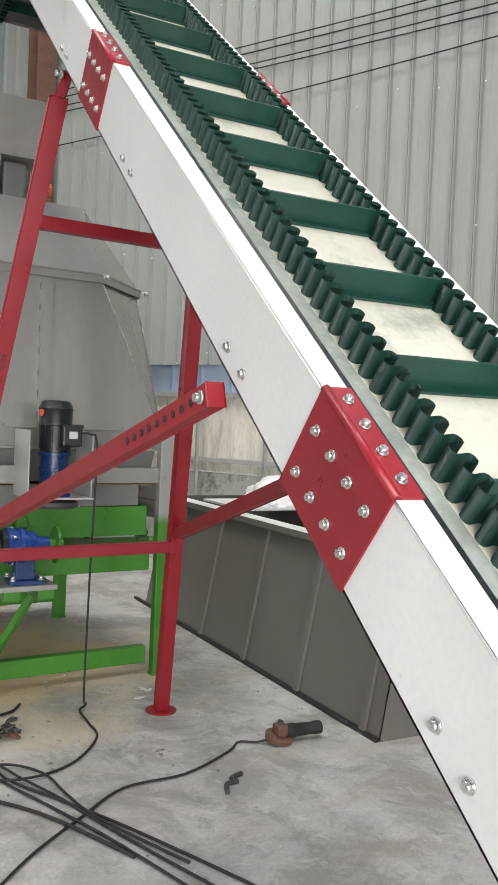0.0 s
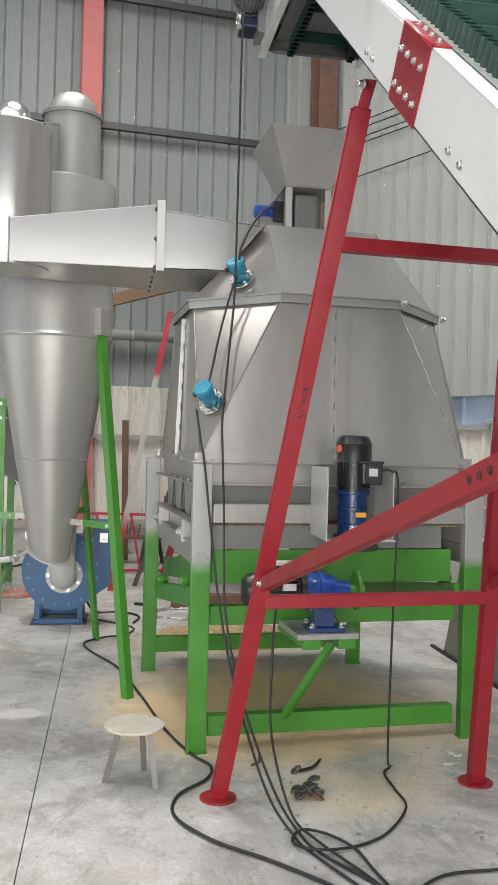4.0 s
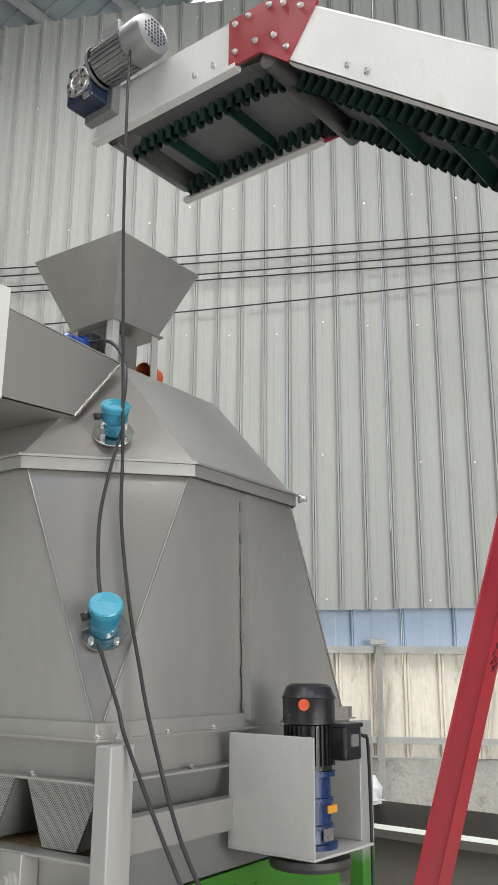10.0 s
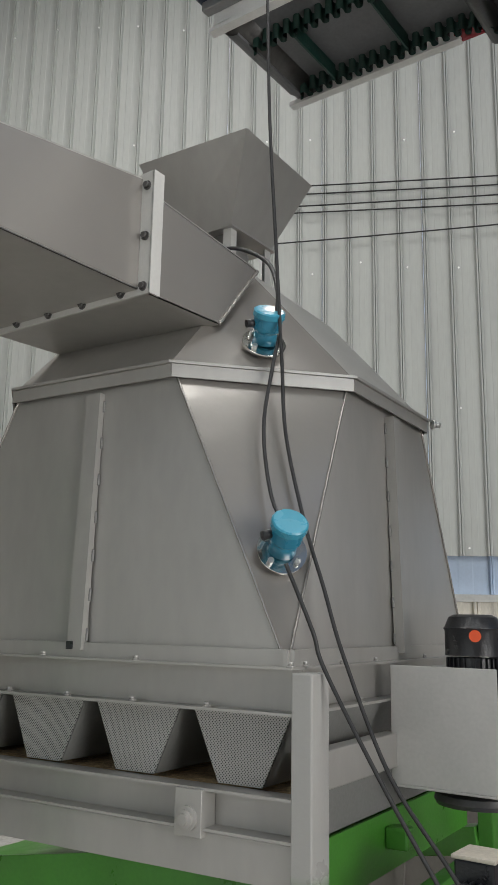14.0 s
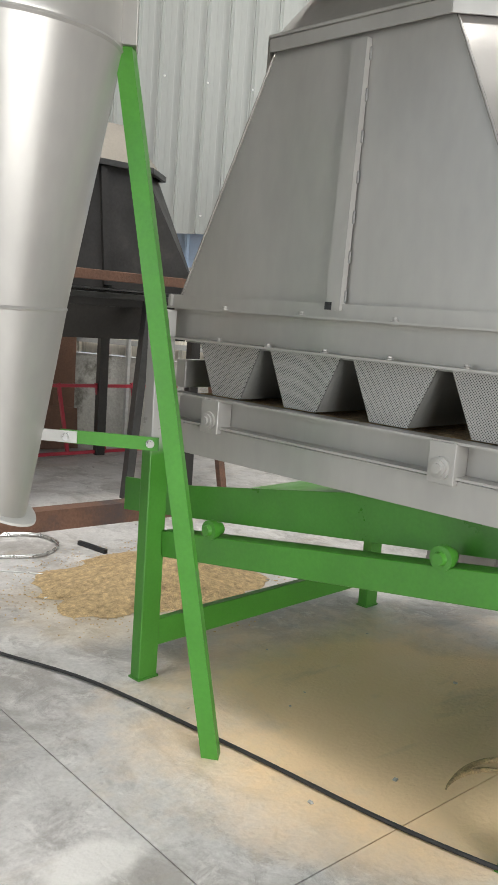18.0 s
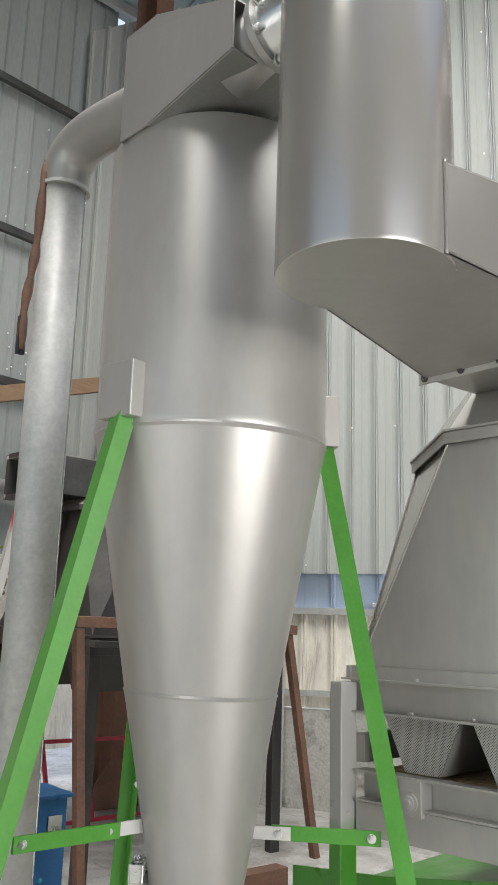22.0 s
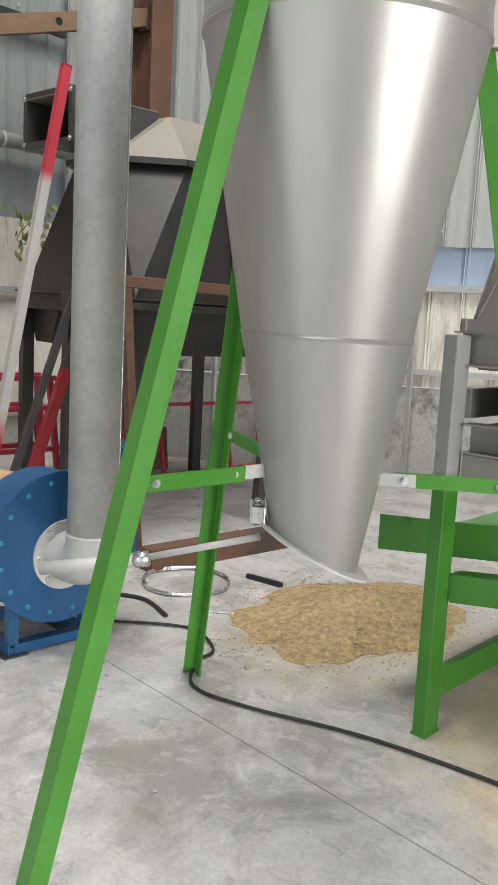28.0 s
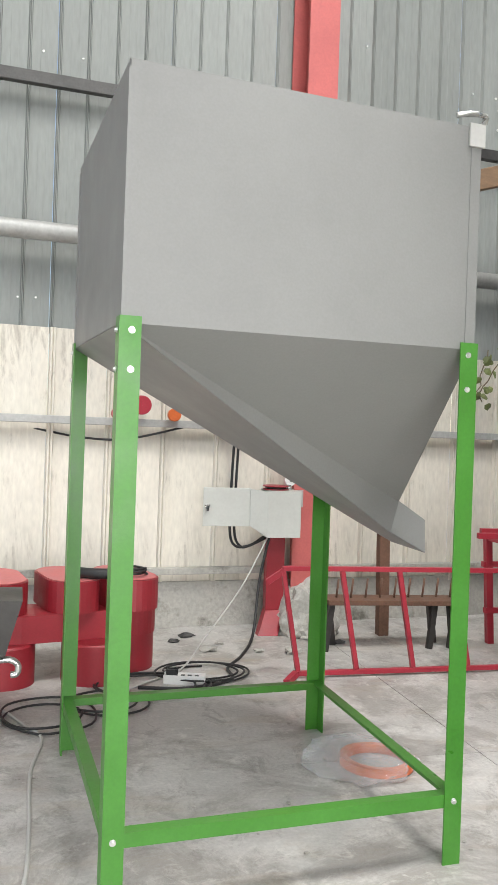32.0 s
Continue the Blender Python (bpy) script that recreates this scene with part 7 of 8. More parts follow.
def obround(cx, cy, z0, z1, length, r, ang, n=14):
    """A flat bar with round ends, on plan turned by ang."""
    d = Vector((math.cos(radians(ang)), math.sin(radians(ang)), 0))
    s = Vector((-d.y, d.x, 0))
    pts = []
    for k in range(n + 1):
        a = -math.pi / 2 + math.pi * k / n
        pts.append(Vector((cx, cy, z0)) + d * (length / 2 + r * math.cos(a)) + s * r * math.sin(a))
    for k in range(n + 1):
        a = math.pi / 2 + math.pi * k / n
        pts.append(Vector((cx, cy, z0)) + d * (-length / 2 + r * math.cos(a)) + s * r * math.sin(a))
    return bm_prism(B(), pts, (0, 0, z1 - z0))


def build_blocks():
    lab = "red painted steel block with rounded ends, stacked"
    for x, y in ((-2.62, 5.10), (-2.16, 5.12), (-1.98, 5.36)):
        solo("round_block", bm_lathe(B(), (x, y, 0), (0, 0, 1), [(0, 0.001), (0, 0.165), (0.200, 0.165), (0.210, 0.155), (0.210, 0.001)], 32), RED_DARK, "red painted round steel block", "steel block", base=(x, y, 0), group="red steel blocks")
    solo("long_block", obround(-2.26, 5.22, 0.212, 0.355, 0.62, 0.14, 14), RED_DARK, lab, "steel block", base=(-2.26, 5.22, 0.212), group="red steel blocks")
    for x, y, a in ((-2.66, 5.22, 100), (-2.30, 5.28, 104), (-1.99, 5.32, 106)):
        th = thing("oval_block", (x, y, 0.357), lab, "steel block", group="red steel blocks")
        part("body", obround(x, y, 0.357, 0.52, 0.22, 0.14, a), RED_DARK, th)
        part("top_face", obround(x, y, 0.522, 0.526, 0.21, 0.132, a), RED_TOP, th, "pink upper face")
    hose = smooth_path([(-2.24, 5.14, 0.556), (-2.16, 5.10, 0.556), (-2.04, 5.10, 0.555)], 4)
    solo("hose_end", bm_tube(B(), hose, 0.028, 12), RUBBER, "thick dark hose end on the red blocks", "hose", base=(-2.2, 5.1, 0.53))
    pts = []
    for k in range(34):
        a = k * 0.55
        pts.append((-1.98 + 0.10 * math.cos(a) + 0.012 * math.sin(k), 5.22 + 0.075 * math.sin(a), 0.533 + 0.0012 * k))
    cable("coiled_cable", pts, 0.006, "dark cable coiled on the red blocks", steps=3)
    # dark bin with a bright hook
    bn = thing("tool_cart", (-2.85, 4.4, 0), "black steel tray on a low cart with a bright hook", "cart")
    part("tray", bm_prism(B(), [(-3.1, 4.25, 0.60), (-2.535, 4.25, 0.595), (-2.60, 4.25, 0.36), (-3.1, 4.25, 0.36)], (0, 0.3, 0)), BLACK_STEEL, bn)
    part("deck", bm_box(B(), -3.1, -2.64, 4.22, 4.55, 0.30, 0.36), STEEL, bn)
    part("hook", bm_tube(B(), smooth_path([(-2.66, 4.30, 0.33), (-2.58, 4.30, 0.335), (-2.545, 4.30, 0.31), (-2.55, 4.30, 0.275), (-2.575, 4.30, 0.27)], 4), 0.014, 10), STEEL, bn)
    for y in (4.28, 4.50):
        part("leg", bm_box(B(), -2.80, -2.76, y - 0.02, y + 0.02, 0, 0.30), BLACK_STEEL, bn)
        part("leg", bm_box(B(), -3.08, -3.04, y - 0.02, y + 0.02, 0, 0.30), BLACK_STEEL, bn)


build_blocks()


def build_control_box():
    bx = thing("control_box", (-0.92, 6.05, 0.63), "pale grey control box, its door open, on the red column", "control box")
    x0, x1, y0, y1, z0, z1 = -1.02, -0.80, 5.94, 6.14, 0.635, 0.94
    for nm, b in (("back", (x0, x1, y1 - 0.004, y1, z0, z1)), ("side", (x1 - 0.004, x1, y0, y1 - 0.005, z0, z1)), ("top", (x0, x1 - 0.005, y0, y1 - 0.005, z1 - 0.004, z1)), ("floor", (x0, x1 - 0.005, y0, y1 - 0.005, z0, z0 + 0.004)), ("front", (x0, x1 - 0.005, y0, y0 + 0.004, z0 + 0.005, z1 - 0.005))):
        part(nm, bm_box(B(), *b), BOX_GREY, bx)
    part("frame_edge", bm_prism(B(), [(x0, y0, z0 + 0.005), (x0 - 0.105, y0 + 0.05, 0.705), (x0 - 0.105, y0 + 0.05, 0.945), (x0, y0, z1 - 0.005)], (0, 0.004, 0)), BOX_GREY, bx)
    part("inside", bm_prism(B(), [(x0 - 0.09, y0 + 0.046, 0.715), (x0 - 0.012, y0 + 0.009, 0.66), (x0 - 0.012, y0 + 0.009, 0.92), (x0 - 0.09, y0 + 0.046, 0.93)], (0, -0.002, 0)), BLACK, bx)
    door = part("door", bm_box(B(), -1.43, -1.12, 6.0, 6.008, 0.70, 0.95, 0.003), BOX_GREY, bx)
    part("lock", bm_cyl(B(), (-1.405, 6.0, 0.83), (-1.405, 5.98, 0.83), 0.016, n=14), STEEL, door)
    part("lock_key", bm_box(B(), -1.412, -1.398, 5.972, 5.98, 0.80, 0.835), BLACK, door)
    part("side_strap", bm_box(B(), -0.795, -0.765, 6.02, 6.10, 0.83, 0.94), GALV, bx)
    reel = thing("tape_reel", (-0.95, 6.03, 0.942), "red reel lying on the control box", "reel")
    part("flange", bm_cyl(B(), (-0.95, 6.03, 0.942), (-0.95, 6.03, 0.948), 0.085, n=28), RED_DARK, reel)
    part("core", bm_cyl(B(), (-0.95, 6.03, 0.949), (-0.95, 6.03, 0.962), 0.07, n=28), BLACK, reel)
    part("flange", bm_cyl(B(), (-0.95, 6.03, 0.963), (-0.95, 6.03, 0.969), 0.085, n=28), RED_DARK, reel)
    pu = thing("pulley_block", (-0.86, 6.02, 0.942), "small bright pulley on the control box", "pulley")
    part("wheel", bm_cyl(B(), (-0.86, 6.025, 1.005), (-0.86, 6.0, 1.005), 0.036, n=20), WHITE, pu)
    part("shank", bm_box(B(), -0.875, -0.855, 6.0, 6.025, 0.942, 0.975), STEEL, pu)
    part("hub", bm_cyl(B(), (-0.86, 5.998, 1.005), (-0.86, 5.994, 1.005), 0.008, n=10), BLACK, pu)
    # red post below it, bent at its foot
    po = thing("red_post", (-0.95, 6.0, 0), "dark red steel post with a bent foot under the box", "post")
    part("upright", bm_box(B(), -0.985, -0.865, 6.06, 6.13, 0.14, 0.632, 0.004), RED_DARK, po)
    part("foot", bm_prism(B(), [(-0.985, 6.05, 0.14), (-0.865, 6.05, 0.14), (-0.93, 5.93, 0.0), (-1.06, 5.93, 0.0)], (0, 0.08, 0)), RED_DARK, po)
    # caps on the girt
    for x, y, z, r, m, lab in ((-1.83, 6.09, 1.46, 0.062, RED_BRIGHT, "round red plastic cap on the wall rail"), (-1.62, 6.09, 1.405, 0.042, ORANGE, "round orange plastic cap on the wall rail"), (-1.98, 6.09, 1.40, 0.038, RED_TOP, "round pink plastic cap on the wall rail")):
        solo("pipe_cap", bm_lathe(B(), (x, y, z), (0, -1, 0), [(-0.02, r), (0.02, r), (0.024, r * 0.9), (0.024, 0.001)], 24), m, lab, "cap", base=(x, y, z))
    # rubble at the column's foot
    bm = B()
    bmesh.ops.create_icosphere(bm, subdivisions=4, radius=1)
    for v in bm.verts:
        d = v.co.normalized()
        k = 1 + 0.25 * noise.noise(d * 3.1) + 0.12 * noise.noise(d * 9)
        v.co = Vector((-0.72 + d.x * 0.21 * k, 6.02 + d.y * 0.20 * k, max(0.0, d.z) ** 1.5 * 0.34 * k))
    solo("concrete_footing", bm, PLINTH, "rough concrete footing at the foot of the column", "footing", base=(-0.72, 5.98, 0))
    rnd = random.Random(31)
    for x, y in ((-1.35, 5.75), (-1.52, 5.95), (-1.15, 5.55), (-0.6, 5.7), (-1.62, 5.82), (-0.95, 5.5), (-1.45, 5.6)):
        bm = B()
        bmesh.ops.create_icosphere(bm, subdivisions=2, radius=1)
        r = rnd.uniform(0.02, 0.05)
        for v in bm.verts:
            d = v.co.normalized()
            k = 1 + 0.6 * noise.noise(d * 1.7 + Vector((x * 9, y, 0)))
            v.co = Vector((x + d.x * r * 1.5 * k, y + d.y * r * k, max(0, 0.4 * r + d.z * r * 0.55 * k)))
        solo("rubble_piece", bm, PLINTH if rnd.random() < 0.5 else DARK, "loose piece of rubble on the floor", "rubble", base=(x, y, 0))
    # wall cables
    cable("wall_cable", [(-3.2, 6.15, 1.32), (-2.6, 6.15, 1.30), (-2.2, 6.15, 1.24), (-1.9, 6.15, 1.24), (-1.5, 6.16, 1.34)], 0.007, "dark cable slung along the white wall")
    for dx in (0, 0.03):
        cable("box_cable", [(-1.2 + dx, 6.18, 1.30), (-1.21 + dx, 6.18, 1.0), (-1.22 + dx, 6.15, 0.66), (-1.19 + dx, 6.1, 0.56), (-1.1, 6.06, 0.57), (-1.0 + dx, 6.06, 0.636)], 0.009, "black cable looped under the control box")
    cable("box_cable", [(-0.99, 6.0, 0.634), (-1.06, 5.95, 0.35), (-1.14, 5.75, 0.06), (-1.28, 5.45, 0.01), (-1.42, 5.2, 0.01), (-1.45, 4.98, 0.01), (-1.7, 4.86, 0.01), (-1.95, 4.9, 0.01)], 0.009, "black cable from the control box to the floor")
    cable("grey_cord", [(-1.0, 6.0, 0.634), (-1.22, 5.75, 0.36), (-1.5, 5.45, 0.12), (-1.68, 5.2, 0.01), (-1.9, 4.98, 0.01), (-2.15, 4.7, 0.01)], 0.005, "thin grey cord from the control box", GREY_LIGHT)


build_control_box()


def build_floor_cables():
    rnd = random.Random(3)
    for cx, cy, rx, ry, n in ((-1.58, 5.12, 0.22, 0.17, 3), (-1.88, 4.92, 0.26, 0.18, 3), (-2.42, 4.52, 0.20, 0.22, 2), (-2.14, 4.66, 0.18, 0.16, 2)):
        pts = []
        a0 = rnd.uniform(0, 6)
        for k in range(n * 11):
            a = a0 + k * 0.58
            w = 1 + 0.18 * math.sin(k * 0.37 + cx) + rnd.uniform(-0.05, 0.05)
            pts.append((cx + rx * w * math.cos(a), cy + ry * w * math.sin(a), 0.008 + 0.0006 * k))
        cable("floor_cable", pts, 0.0055, "black cable lying in loose loops on the floor", steps=3)
    cable("floor_cable", [(-2.75, 4.72, 0.008), (-2.62, 4.66, 0.008), (-2.5, 4.4, 0.008), (-2.44, 4.25, 0.008), (-2.49, 3.9, 0.008), (-2.5, 3.45, 0.008), (-2.52, 3.1, 0.008), (-2.6, 2.7, 0.008)], 0.007, "thin grey cable running over the floor", GREY_LIGHT)
    so = thing("socket_strip", (-1.72, 4.98, 0), "white socket strip among the floor cables", "socket strip")
    part("body", bm_beam(B(), (-1.80, 5.0, 0.022), (-1.60, 4.95, 0.022), 0.06, 0.04, bev=0.006), WHITE, so)
    part("plug", bm_beam(B(), (-1.79, 4.996, 0.055), (-1.74, 4.984, 0.055), 0.04, 0.03, bev=0.005), BLACK, so)
    for k in range(3):
        part("outlet", bm_beam(B(), (-1.72 + 0.035 * k, 4.98 - 0.009 * k, 0.043), (-1.70 + 0.035 * k, 4.975 - 0.009 * k, 0.043), 0.02, 0.002), BLACK, so)
    # orange ring wrapped in film
    ring = thing("orange_ring", (-1.14, 3.78, 0), "orange ring wrapped in clear plastic film on the floor", "ring")
    part("band", bm_lathe(B(), (-1.12, 3.80, 0.004), (0, 0, 1), [(0, 0.15), (0.035, 0.15), (0.035, 0.12), (0, 0.12), (0, 0.15)], 40), ORANGE, ring)
    bm = B()
    bmesh.ops.create_icosphere(bm, subdivisions=4, radius=1)
    for v in bm.verts:
        d = v.co.normalized()
        k = 1 + 0.22 * noise.noise(d * 2.6) + 0.16 * noise.noise(d * 7)
        v.co = Vector((-1.19 + d.x * 0.22 * k, 3.80 + d.y * 0.20 * k, 0.004 + max(0.0, d.z * 0.075 * k + 0.02)))
    part("film", bm, FILM, ring, "clear crumpled plastic film")
    # loops of wire by the fan and the suction pipe's loose strap
    pts = [(0.22 + (0.215 + 0.006 * math.sin(k)) * math.cos(k * 0.42), 2.93 + (0.20 + 0.01 * math.sin(k * 1.7)) * math.sin(k * 0.42), 0.006 + 0.0004 * k) for k in range(38)]
    cable("wire_ring", pts, 0.005, "ring of bright steel wire on the floor", STEEL, 3)
    cable("thin_wire", [(-0.02, 2.62, 0.004), (0.10, 2.52, 0.004), (0.28, 2.34, 0.004), (0.22, 2.25, 0.004), (0.0, 2.2, 0.004)], 0.003, "thin steel wire on the floor", STEEL)
    cable("fan_cable", [(-0.52, 2.72, 0.40), (-0.50, 2.9, 0.12), (-0.42, 3.0, 0.01), (-0.25, 3.02, 0.01), (-0.10, 2.85, 0.01), (-0.14, 2.62, 0.01)], 0.009, "black cable from the blue fan's motor")
    st = thing("hanging_strap", (-0.78, 2.40, 3.0), "dark worn strap hanging beside the suction pipe", "strap")
    p = smooth_path([(-0.74, 2.42, 3.40), (-0.765, 2.40, 3.25), (-0.77, 2.40, 3.0), (-0.785, 2.40, 2.84), (-0.80, 2.40, 2.68), (-0.80, 2.40, 2.52)], 4)
    part("band", bm_tube(B(), p, [0.012 + 0.010 * abs(math.sin(k * 0.8)) for k in range(len(p))], 8), RUST, st)
    part("end", bm_box(B(), -0.82, -0.785, 2.39, 2.41, 2.50, 2.66, 0.003), BLACK, st)


build_floor_cables()


def build_plants():
    rnd = random.Random(12)
    root = thing("climbing_plant", (1.1, 6.25, 1.75), "dry green climbing plant hanging over the white wall", "plant")
    bm = B()
    stems = []
    for k in range(7):
        x = 0.66 + 0.15 * k
        pts = [Vector((x, 6.27, 1.97))]
        for i in range(6):
            pts.append(pts[-1] + Vector((rnd.uniform(-0.05, 0.05), rnd.uniform(-0.012, 0.006), -rnd.uniform(0.03, 0.09))))
        bm_tube(bm, pts, 0.004, 5)
        stems.append(pts)
    part("stems", bm, STEM, root)
    for pts in stems:
        for p in pts:
            for _ in range(2):
                if rnd.random() < 0.8:
                    bm = B()
                    s = rnd.uniform(0.03, 0.06)
                    vs = [(0, 0, 0), (s * 0.6, 0.006, s * 0.35), (s * 0.55, 0.0, s * 0.9), (0, -0.006, s * 1.3), (-s * 0.55, 0.0, s * 0.9), (-s * 0.6, 0.006, s * 0.35)]
                    c = bm.verts.new((0, -0.008, s * 0.6))
                    ring = [bm.verts.new(v) for v in vs]
                    for i in range(6):
                        bm.faces.new((c, ring[i], ring[(i + 1) % 6]))
                    bmesh.ops.rotate(bm, verts=bm.verts, cent=(0, 0, 0), matrix=Euler((rnd.uniform(-0.9, 0.9), rnd.uniform(0, 6.3), rnd.uniform(-0.8, 0.8))).to_matrix())
                    bmesh.ops.translate(bm, verts=bm.verts, vec=p + Vector((rnd.uniform(-0.05, 0.05), -0.03 - rnd.uniform(0, 0.03), rnd.uniform(-0.04, 0.04))))
                    part("leaf", bm, LEAF, root)


build_plants()

# ---- sawdust, stool and clutter round the cooler ----


def build_sawdust():
    bm = B()
    n, m = 64, 22
    rows = []
    for j in range(m + 1):
        f = j / m
        ring = []
        for i in range(n):
            a = 2 * math.pi * i / n
            d = Vector((math.cos(a), math.sin(a), 0))
            edge = 1 + 0.30 * noise.noise(d * 1.6 + Vector((4, 0, 0))) + 0.14 * noise.noise(d * 6)
            p = Vector((0.58 + d.x * 0.56 * f * edge, 2.18 + d.y * 0.42 * f * edge, 0))
            h = 0.13 * max(0.0, 1 - f) ** 1.15
            h += 0.016 * noise.noise(p * 9) * (1 - f * f) + 0.006 * noise.noise(p * 34) * (1 - f)
            p.z = max(0.0015, h + 0.002)
            ring.append(bm.verts.new(p))
        rows.append(ring)
    for j in range(m):
        for i in range(n):
            fc = bm.faces.new((rows[j][i], rows[j][(i + 1) % n], rows[j + 1][(i + 1) % n], rows[j + 1][i]))
            fc.smooth = True
    solo("sawdust_heap", bm, SAWDUST, "heap of tan sawdust on the concrete floor", "sawdust", base=(0.47, 2.18, 0))
    rnd = random.Random(77)
    bm = B()
    for _ in range(4000):
        a, f = rnd.uniform(0, 6.28), rnd.uniform(0.15, 1) ** 0.6 * rnd.choice((1, 1.1, 1.3, 1.55))
        x, y = 0.58 + 0.56 * f * math.cos(a), 2.18 + 0.42 * f * math.sin(a)
        z = 0.13 * max(0, 1 - f) ** 1.15
        s = rnd.uniform(0.002, 0.0055)
        d = Vector((rnd.uniform(-1, 1), rnd.uniform(-1, 1), 0)).normalized() * s
        e = Vector((-d.y, d.x, s * 0.6)) * 0.5
        p = Vector((x, y, z + 0.004))
        bm.faces.new([bm.verts.new(q) for q in (p - d - e, p + d - e, p + d + e, p - d + e)])
    solo("sawdust_crumbs", bm, SAWDUST, "sawdust crumbs scattered round the heap", "sawdust", kind="stuff")
    # ridges of swept dust under the cooler
    for k, (cx, cy, r, a0, a1) in enumerate(((0.42, 0.18, 0.24, 0.3, 2.0), (0.36, 0.22, 0.16, 0.2, 2.2), (1.0, 0.35, 0.22, 0.5, 2.6), (1.05, 0.38, 0.14, 0.4, 2.4))):
        pts = [(cx + r * math.cos(a0 + (a1 - a0) * i / 14), cy + r * 0.7 * math.sin(a0 + (a1 - a0) * i / 14), 0.001) for i in range(15)]
        bm = bm_tube(B(), pts, [0.002 + 0.008 * math.sin(math.pi * i / 14) for i in range(15)], 8)
        solo("dust_ridge", bm, SAWDUST, "ridge of swept dust under the cooler", "dust", kind="stuff")
    # chips and scraps
    bm = B()
    for _ in range(260):
        x, y = rnd.uniform(-2.3, 2.0), rnd.uniform(-2.2, 4.6)
        if rnd.random() < 0.35:
            x, y = rnd.gauss(0.9, 0.5), rnd.gauss(-0.55, 0.35)
        s = rnd.uniform(0.003, 0.011)
        a = rnd.uniform(0, 6.3)
        d, e = Vector((math.cos(a), math.sin(a), 0)) * s, Vector((-math.sin(a), math.cos(a), 0)) * s * rnd.uniform(0.3, 0.9)
        p = Vector((x, y, 0.003))
        lo = [bm.verts.new(p + q) for q in (-d - e, d - e, d * 0.8 + e, -d + e)]
        hi = [bm.verts.new(p + q * 0.8 + Vector((0, 0, s * 0.5))) for q in (-d - e, d - e, d * 0.8 + e, -d + e)]
        bm.faces.new(hi)
        for i in range(4):
            bm.faces.new((lo[i], lo[(i + 1) % 4], hi[(i + 1) % 4], hi[i]))
    solo("floor_crumbs", bm, PLINTH, "small grey crumbs and chips on the floor", "debris", kind="stuff")
    for x, y, a in ((1.24, -0.28, 0.2), (1.33, -0.18, 0.6), (1.31, -0.15, 2.0)):
        bm = B()
        pts = [(x + 0.035 * math.cos(a), y + 0.035 * math.sin(a), 0.002), (x + 0.02 * math.cos(a + 1.9), y + 0.02 * math.sin(a + 1.9), 0.002), (x - 0.03 * math.cos(a), y - 0.03 * math.sin(a), 0.002), (x + 0.015 * math.cos(a - 1.7), y + 0.015 * math.sin(a - 1.7), 0.002)]
        solo("paper_scrap", bm_prism(bm, pts, (0, 0, 0.003)), WHITE, "torn white paper scrap on the floor", "scrap", base=(x, y, 0))


build_sawdust()


def build_stool():
    root = thing("stool", (-0.18, -0.26, 0), "small grey metal stool with a round flat seat", "stool")
    part("seat", bm_lathe(B(), (-0.18, -0.24, 0.235), (0, 0, 1), [(0, 0.001), (0, 0.125), (0.004, 0.128), (0.010, 0.128), (0.012, 0.125), (0.012, 0.001)], 40), SAW_GREY, root)
    for a, b in (((-0.31, -0.24, 0), (-0.25, -0.24, 0.234)), ((-0.10, -0.33, 0), (-0.13, -0.28, 0.234)), ((-0.14, -0.12, 0), (-0.16, -0.18, 0.234))):
        part("leg", bm_angle(B(), a, b, 0.024, 0.004, (1, 0, 0), (0, 1, 0)), PLATE, root)


NORTH_END = False
moved(build_stool, (-0.01, -0.10, 0))


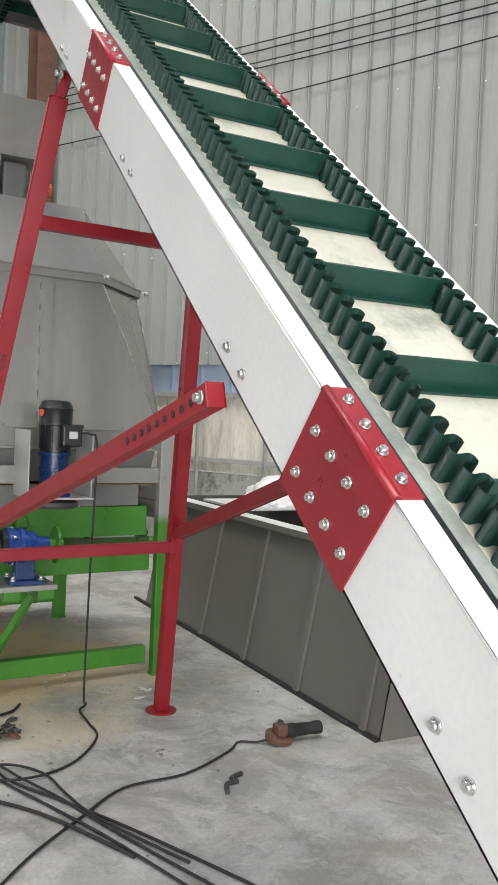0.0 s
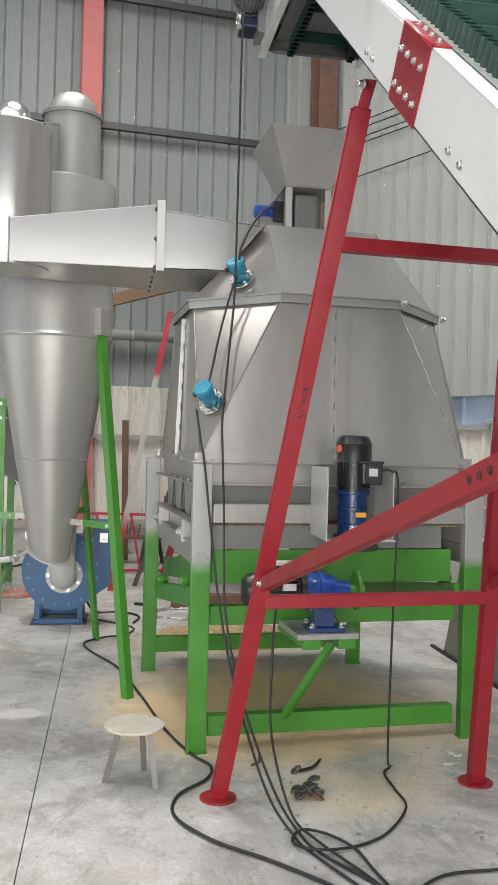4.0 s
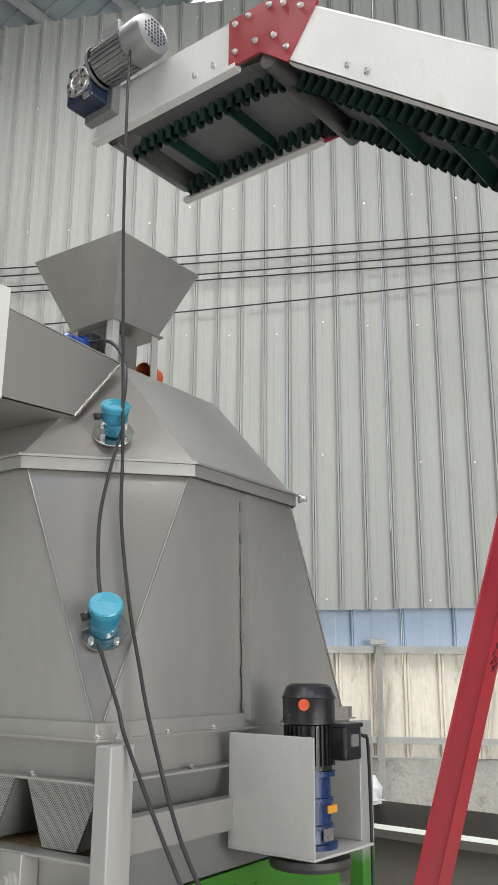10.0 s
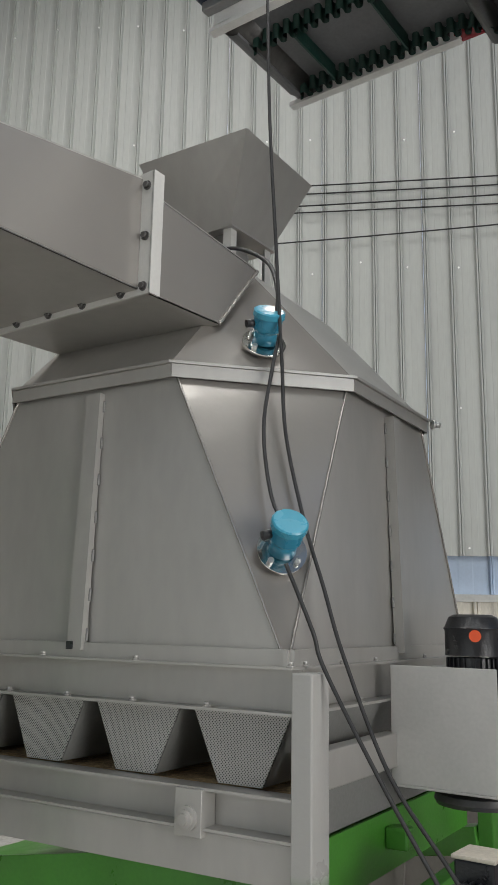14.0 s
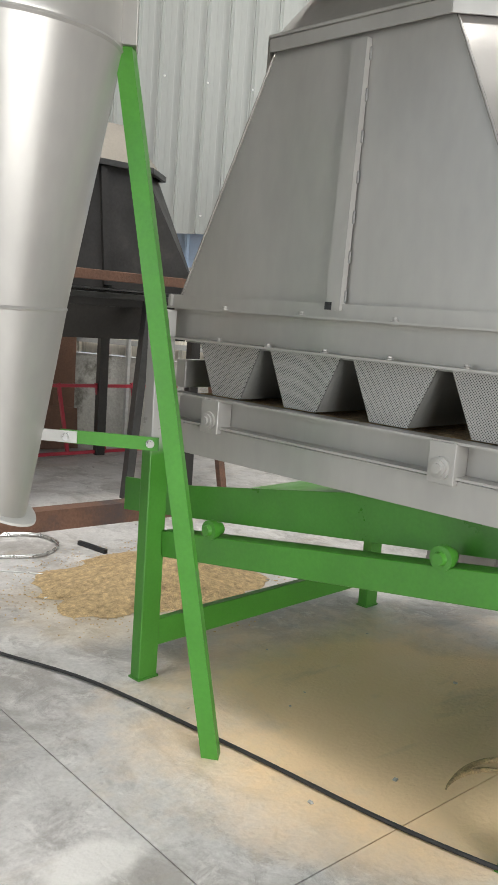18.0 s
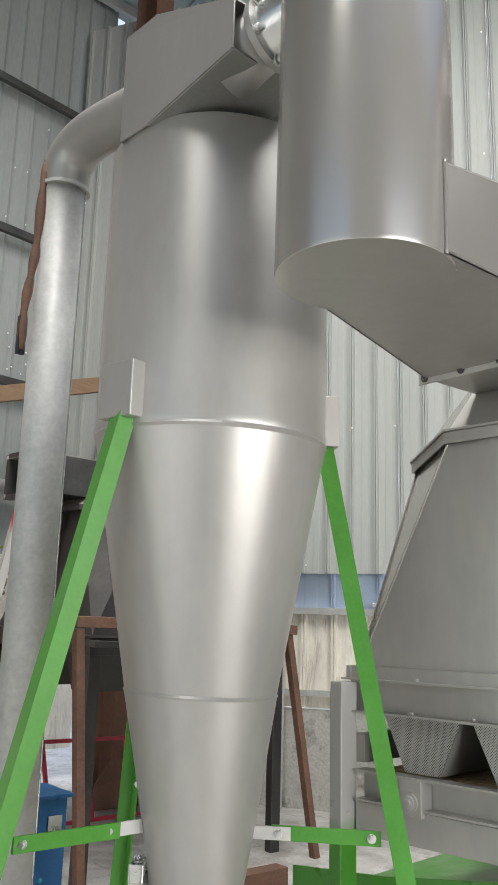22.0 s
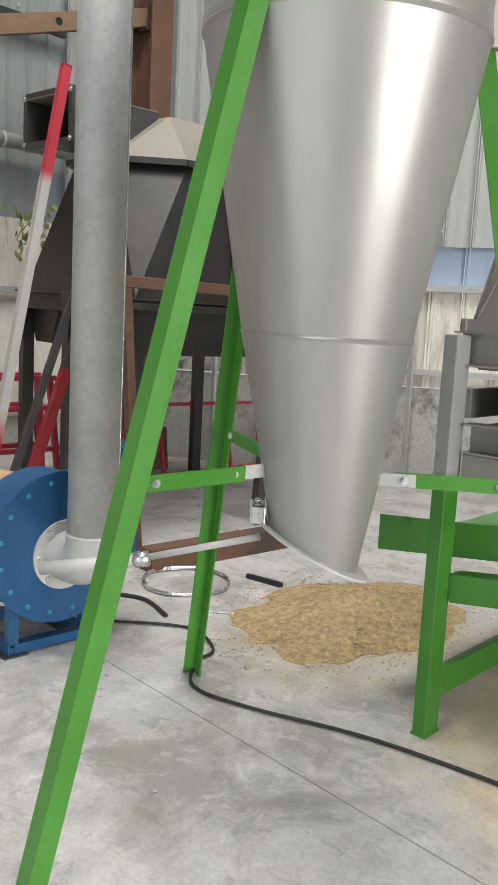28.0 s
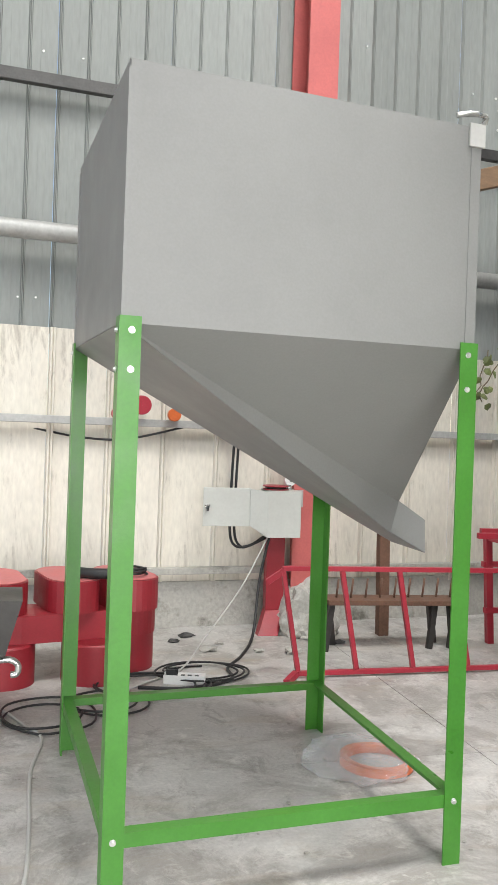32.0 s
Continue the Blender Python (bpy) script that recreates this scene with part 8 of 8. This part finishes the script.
def build_grinder():
    root = thing("angle_grinder", (1.62, -1.05, 0), "black angle grinder with a rusty guard on the floor", "angle grinder")
    ax = Vector((1, -0.04, 0.0)).normalized()
    o = Vector((1.56, -1.05, 0.045))
    part("body", bm_lathe(B(), o, ax, [(0, 0.02), (0.01, 0.032), (0.05, 0.034), (0.06, 0.03), (0.14, 0.027), (0.16, 0.031), (0.19, 0.029), (0.195, 0.012)], 20), RUBBER, root)
    part("gear_head", bm_box(B(), 1.515, 1.57, -1.085, -1.02, 0.03, 0.085, 0.012), RUST, root)
    part("guard", bm_lathe(B(), (1.535, -1.05, 0.012), (0.15, -0.2, 1), [(0, 0.062), (0.022, 0.064), (0.026, 0.058), (0.026, 0.012)], 28), RUST, root, "rusty round guard")
    part("disc", bm_lathe(B(), (1.535, -1.05, 0.010), (0.15, -0.2, 1), [(0, 0.001), (0, 0.055), (0.003, 0.055), (0.003, 0.001)], 28), DARK, root)
    part("spindle", bm_cyl(B(), (1.535, -1.05, 0.035), (1.54, -1.056, 0.10), 0.014, n=12), DARK, root)
    cable("grinder_cord", [(1.52, -1.06, 0.03), (1.44, -1.03, 0.008), (1.36, -1.0, 0.008), (1.27, -1.08, 0.008), (1.01, -1.22, 0.008), (0.74, -1.25, 0.008), (0.52, -1.42, 0.008), (0.28, -1.63, 0.008), (0.05, -1.9, 0.008)], 0.0052, "black cord of the angle grinder on the floor")
    hk = smooth_path([(1.22, -1.30, 0.008), (1.16, -1.33, 0.008), (1.17, -1.36, 0.008), (1.12, -1.37, 0.008), (1.09, -1.44, 0.008)], 4)
    solo("bent_rod", bm_tube(B(), hk, 0.010, 8), DARK, "short bent steel rod on the floor", "rod", base=(1.15, -1.35, 0))
    solo("short_rod", bm_tube(B(), smooth_path([(0.42, -0.32, 0.011), (0.52, -0.28, 0.011), (0.58, -0.19, 0.011)], 5), 0.007, 8), BLACK, "short curved black rod on the floor", "rod", base=(0.5, -0.27, 0))
    solo("short_rod", bm_tube(B(), smooth_path([(0.26, -0.22, 0.008), (0.30, -0.18, 0.008), (0.31, -0.12, 0.008)], 5), 0.006, 8), RUST, "short curved wire end on the floor", "rod", base=(0.28, -0.18, 0))
    # chain
    ch = thing("steel_chain", (0.43, -0.55, 0), "heap of dark steel chain on the floor", "chain")
    rnd = random.Random(9)
    for k in range(22):
        c = Vector((0.43 + rnd.uniform(-0.055, 0.055), -0.55 + rnd.uniform(-0.045, 0.045), 0.014 + 0.04 * rnd.random() * (k % 3)))
        rot = Euler((rnd.uniform(-0.5, 0.5), rnd.uniform(-0.5, 0.5), rnd.uniform(0, 6.3))).to_matrix()
        pts = [c + rot @ Vector((0.022 * math.cos(a), 0.012 * math.sin(a), 0)) for a in np.arange(0, 6.6, 0.45)]
        part("link", bm_tube(B(), pts, 0.005, 7), DARK if k % 3 else RUST, ch)


moved(build_grinder, (0.08, 0, 0))


def build_cables():
    k = "black power cable"
    r = 0.0053
    cable("power_cable", [(0.27, 0.28, 3.76), (0.25, 0.26, 3.5), (0.245, 0.24, 3.0), (0.24, 0.21, 2.6), (0.233, 0.178, 2.2), (0.215, 0.15, 1.97), (0.185, 0.07, 1.72), (0.165, 0.0, 1.55), (0.164, -0.058, 1.38), (0.160, -0.18, 1.118), (0.144, -0.34, 0.927), (0.141, -0.46, 0.727), (0.195, -0.54, 0.43), (0.30, -0.74, 0.12), (0.375, -0.90, 0.01), (0.42, -1.06, 0.009), (0.56, -1.30, 0.009), (0.72, -1.60, 0.009), (0.95, -2.1, 0.009)], r, k + " hanging from the conveyor motor to the floor")
    cable("power_cable", [(0.245, 0.195, 2.27), (0.212, 0.195, 2.17), (0.165, 0.19, 1.98), (0.12, 0.13, 1.78), (0.085, 0.05, 1.68)], r, k + " between the two blue sensors")
    cable("power_cable", [(0.045, 0.035, 1.60), (0.065, -0.03, 1.44), (0.08, -0.055, 1.35), (0.095, -0.20, 1.1), (0.12, -0.42, 0.75), (0.18, -0.545, 0.43), (0.27, -0.76, 0.12), (0.35, -0.92, 0.01), (0.39, -1.06, 0.009), (0.50, -1.32, 0.009), (0.62, -1.62, 0.009), (0.78, -2.1, 0.009)], r, k + " hanging from the sensor to the floor")
    cable("power_cable", [(0.50, 0.68, 2.76), (0.44, 0.50, 2.70), (0.33, 0.30, 2.56), (0.27, 0.22, 2.43), (0.25, 0.21, 2.33)], 0.007, k + " from the valve motor to the sensor")
    cable("power_cable", [(0.40, -0.36, 0.79), (0.365, -0.40, 0.74), (0.35, -0.42, 0.5), (0.33, -0.55, 0.25), (0.36, -0.80, 0.05), (0.42, -0.98, 0.02), (0.54, -1.24, 0.009), (0.66, -1.6, 0.009), (0.85, -2.1, 0.009)], r, k + " from the level gear motor to the floor")
    cable("power_cable", [(0.84, -0.25, 1.33), (0.91, -0.26, 1.335), (0.945, -0.26, 1.25), (0.93, -0.27, 0.6), (0.93, -0.25, 0.05), (0.93, -0.29, 0.009), (0.875, -0.37, 0.009), (0.865, -0.55, 0.009), (0.85, -0.72, 0.009), (0.70, -0.93, 0.009), (0.55, -1.02, 0.009), (0.40, -1.05, 0.02), (0.335, -0.97, 0.012), (0.38, -0.895, 0.02), (0.47, -0.915, 0.012), (0.545, -1.04, 0.012), (0.57, -1.22, 0.012), (0.62, -1.45, 0.012), (0.80, -1.85, 0.009)], r, k + " from the upright gear motor, looping on the floor")
    cable("floor_cable", [(-0.43, 2.95, 0.01), (-0.20, 2.72, 0.01), (-0.14, 2.58, 0.01), (-0.22, 2.38, 0.01), (-0.35, 2.33, 0.01), (-0.50, 2.16, 0.01), (-0.45, 1.91, 0.01), (-0.27, 1.47, 0.01), (-0.14, 0.83, 0.01), (-0.05, 0.30, 0.01), (0.05, -0.06, 0.01), (0.125, -0.22, 0.01), (0.09, -0.36, 0.01), (-0.045, -0.52, 0.01), (-0.07, -0.71, 0.01), (0.05, -0.92, 0.01), (0.24, -1.10, 0.01), (0.45, -1.35, 0.01), (0.65, -1.75, 0.01)], 0.0065, "black cable running over the concrete past the cooler")
    cable("trough_cable", [(2.0, 1.9, 0.01), (2.0, 0.9, 0.01), (2.005, 0.0, 0.01), (2.0, -1.0, 0.01)], 0.012, "black cable along the foot of the trough")


moved(build_cables, (0.03, 0, 0))
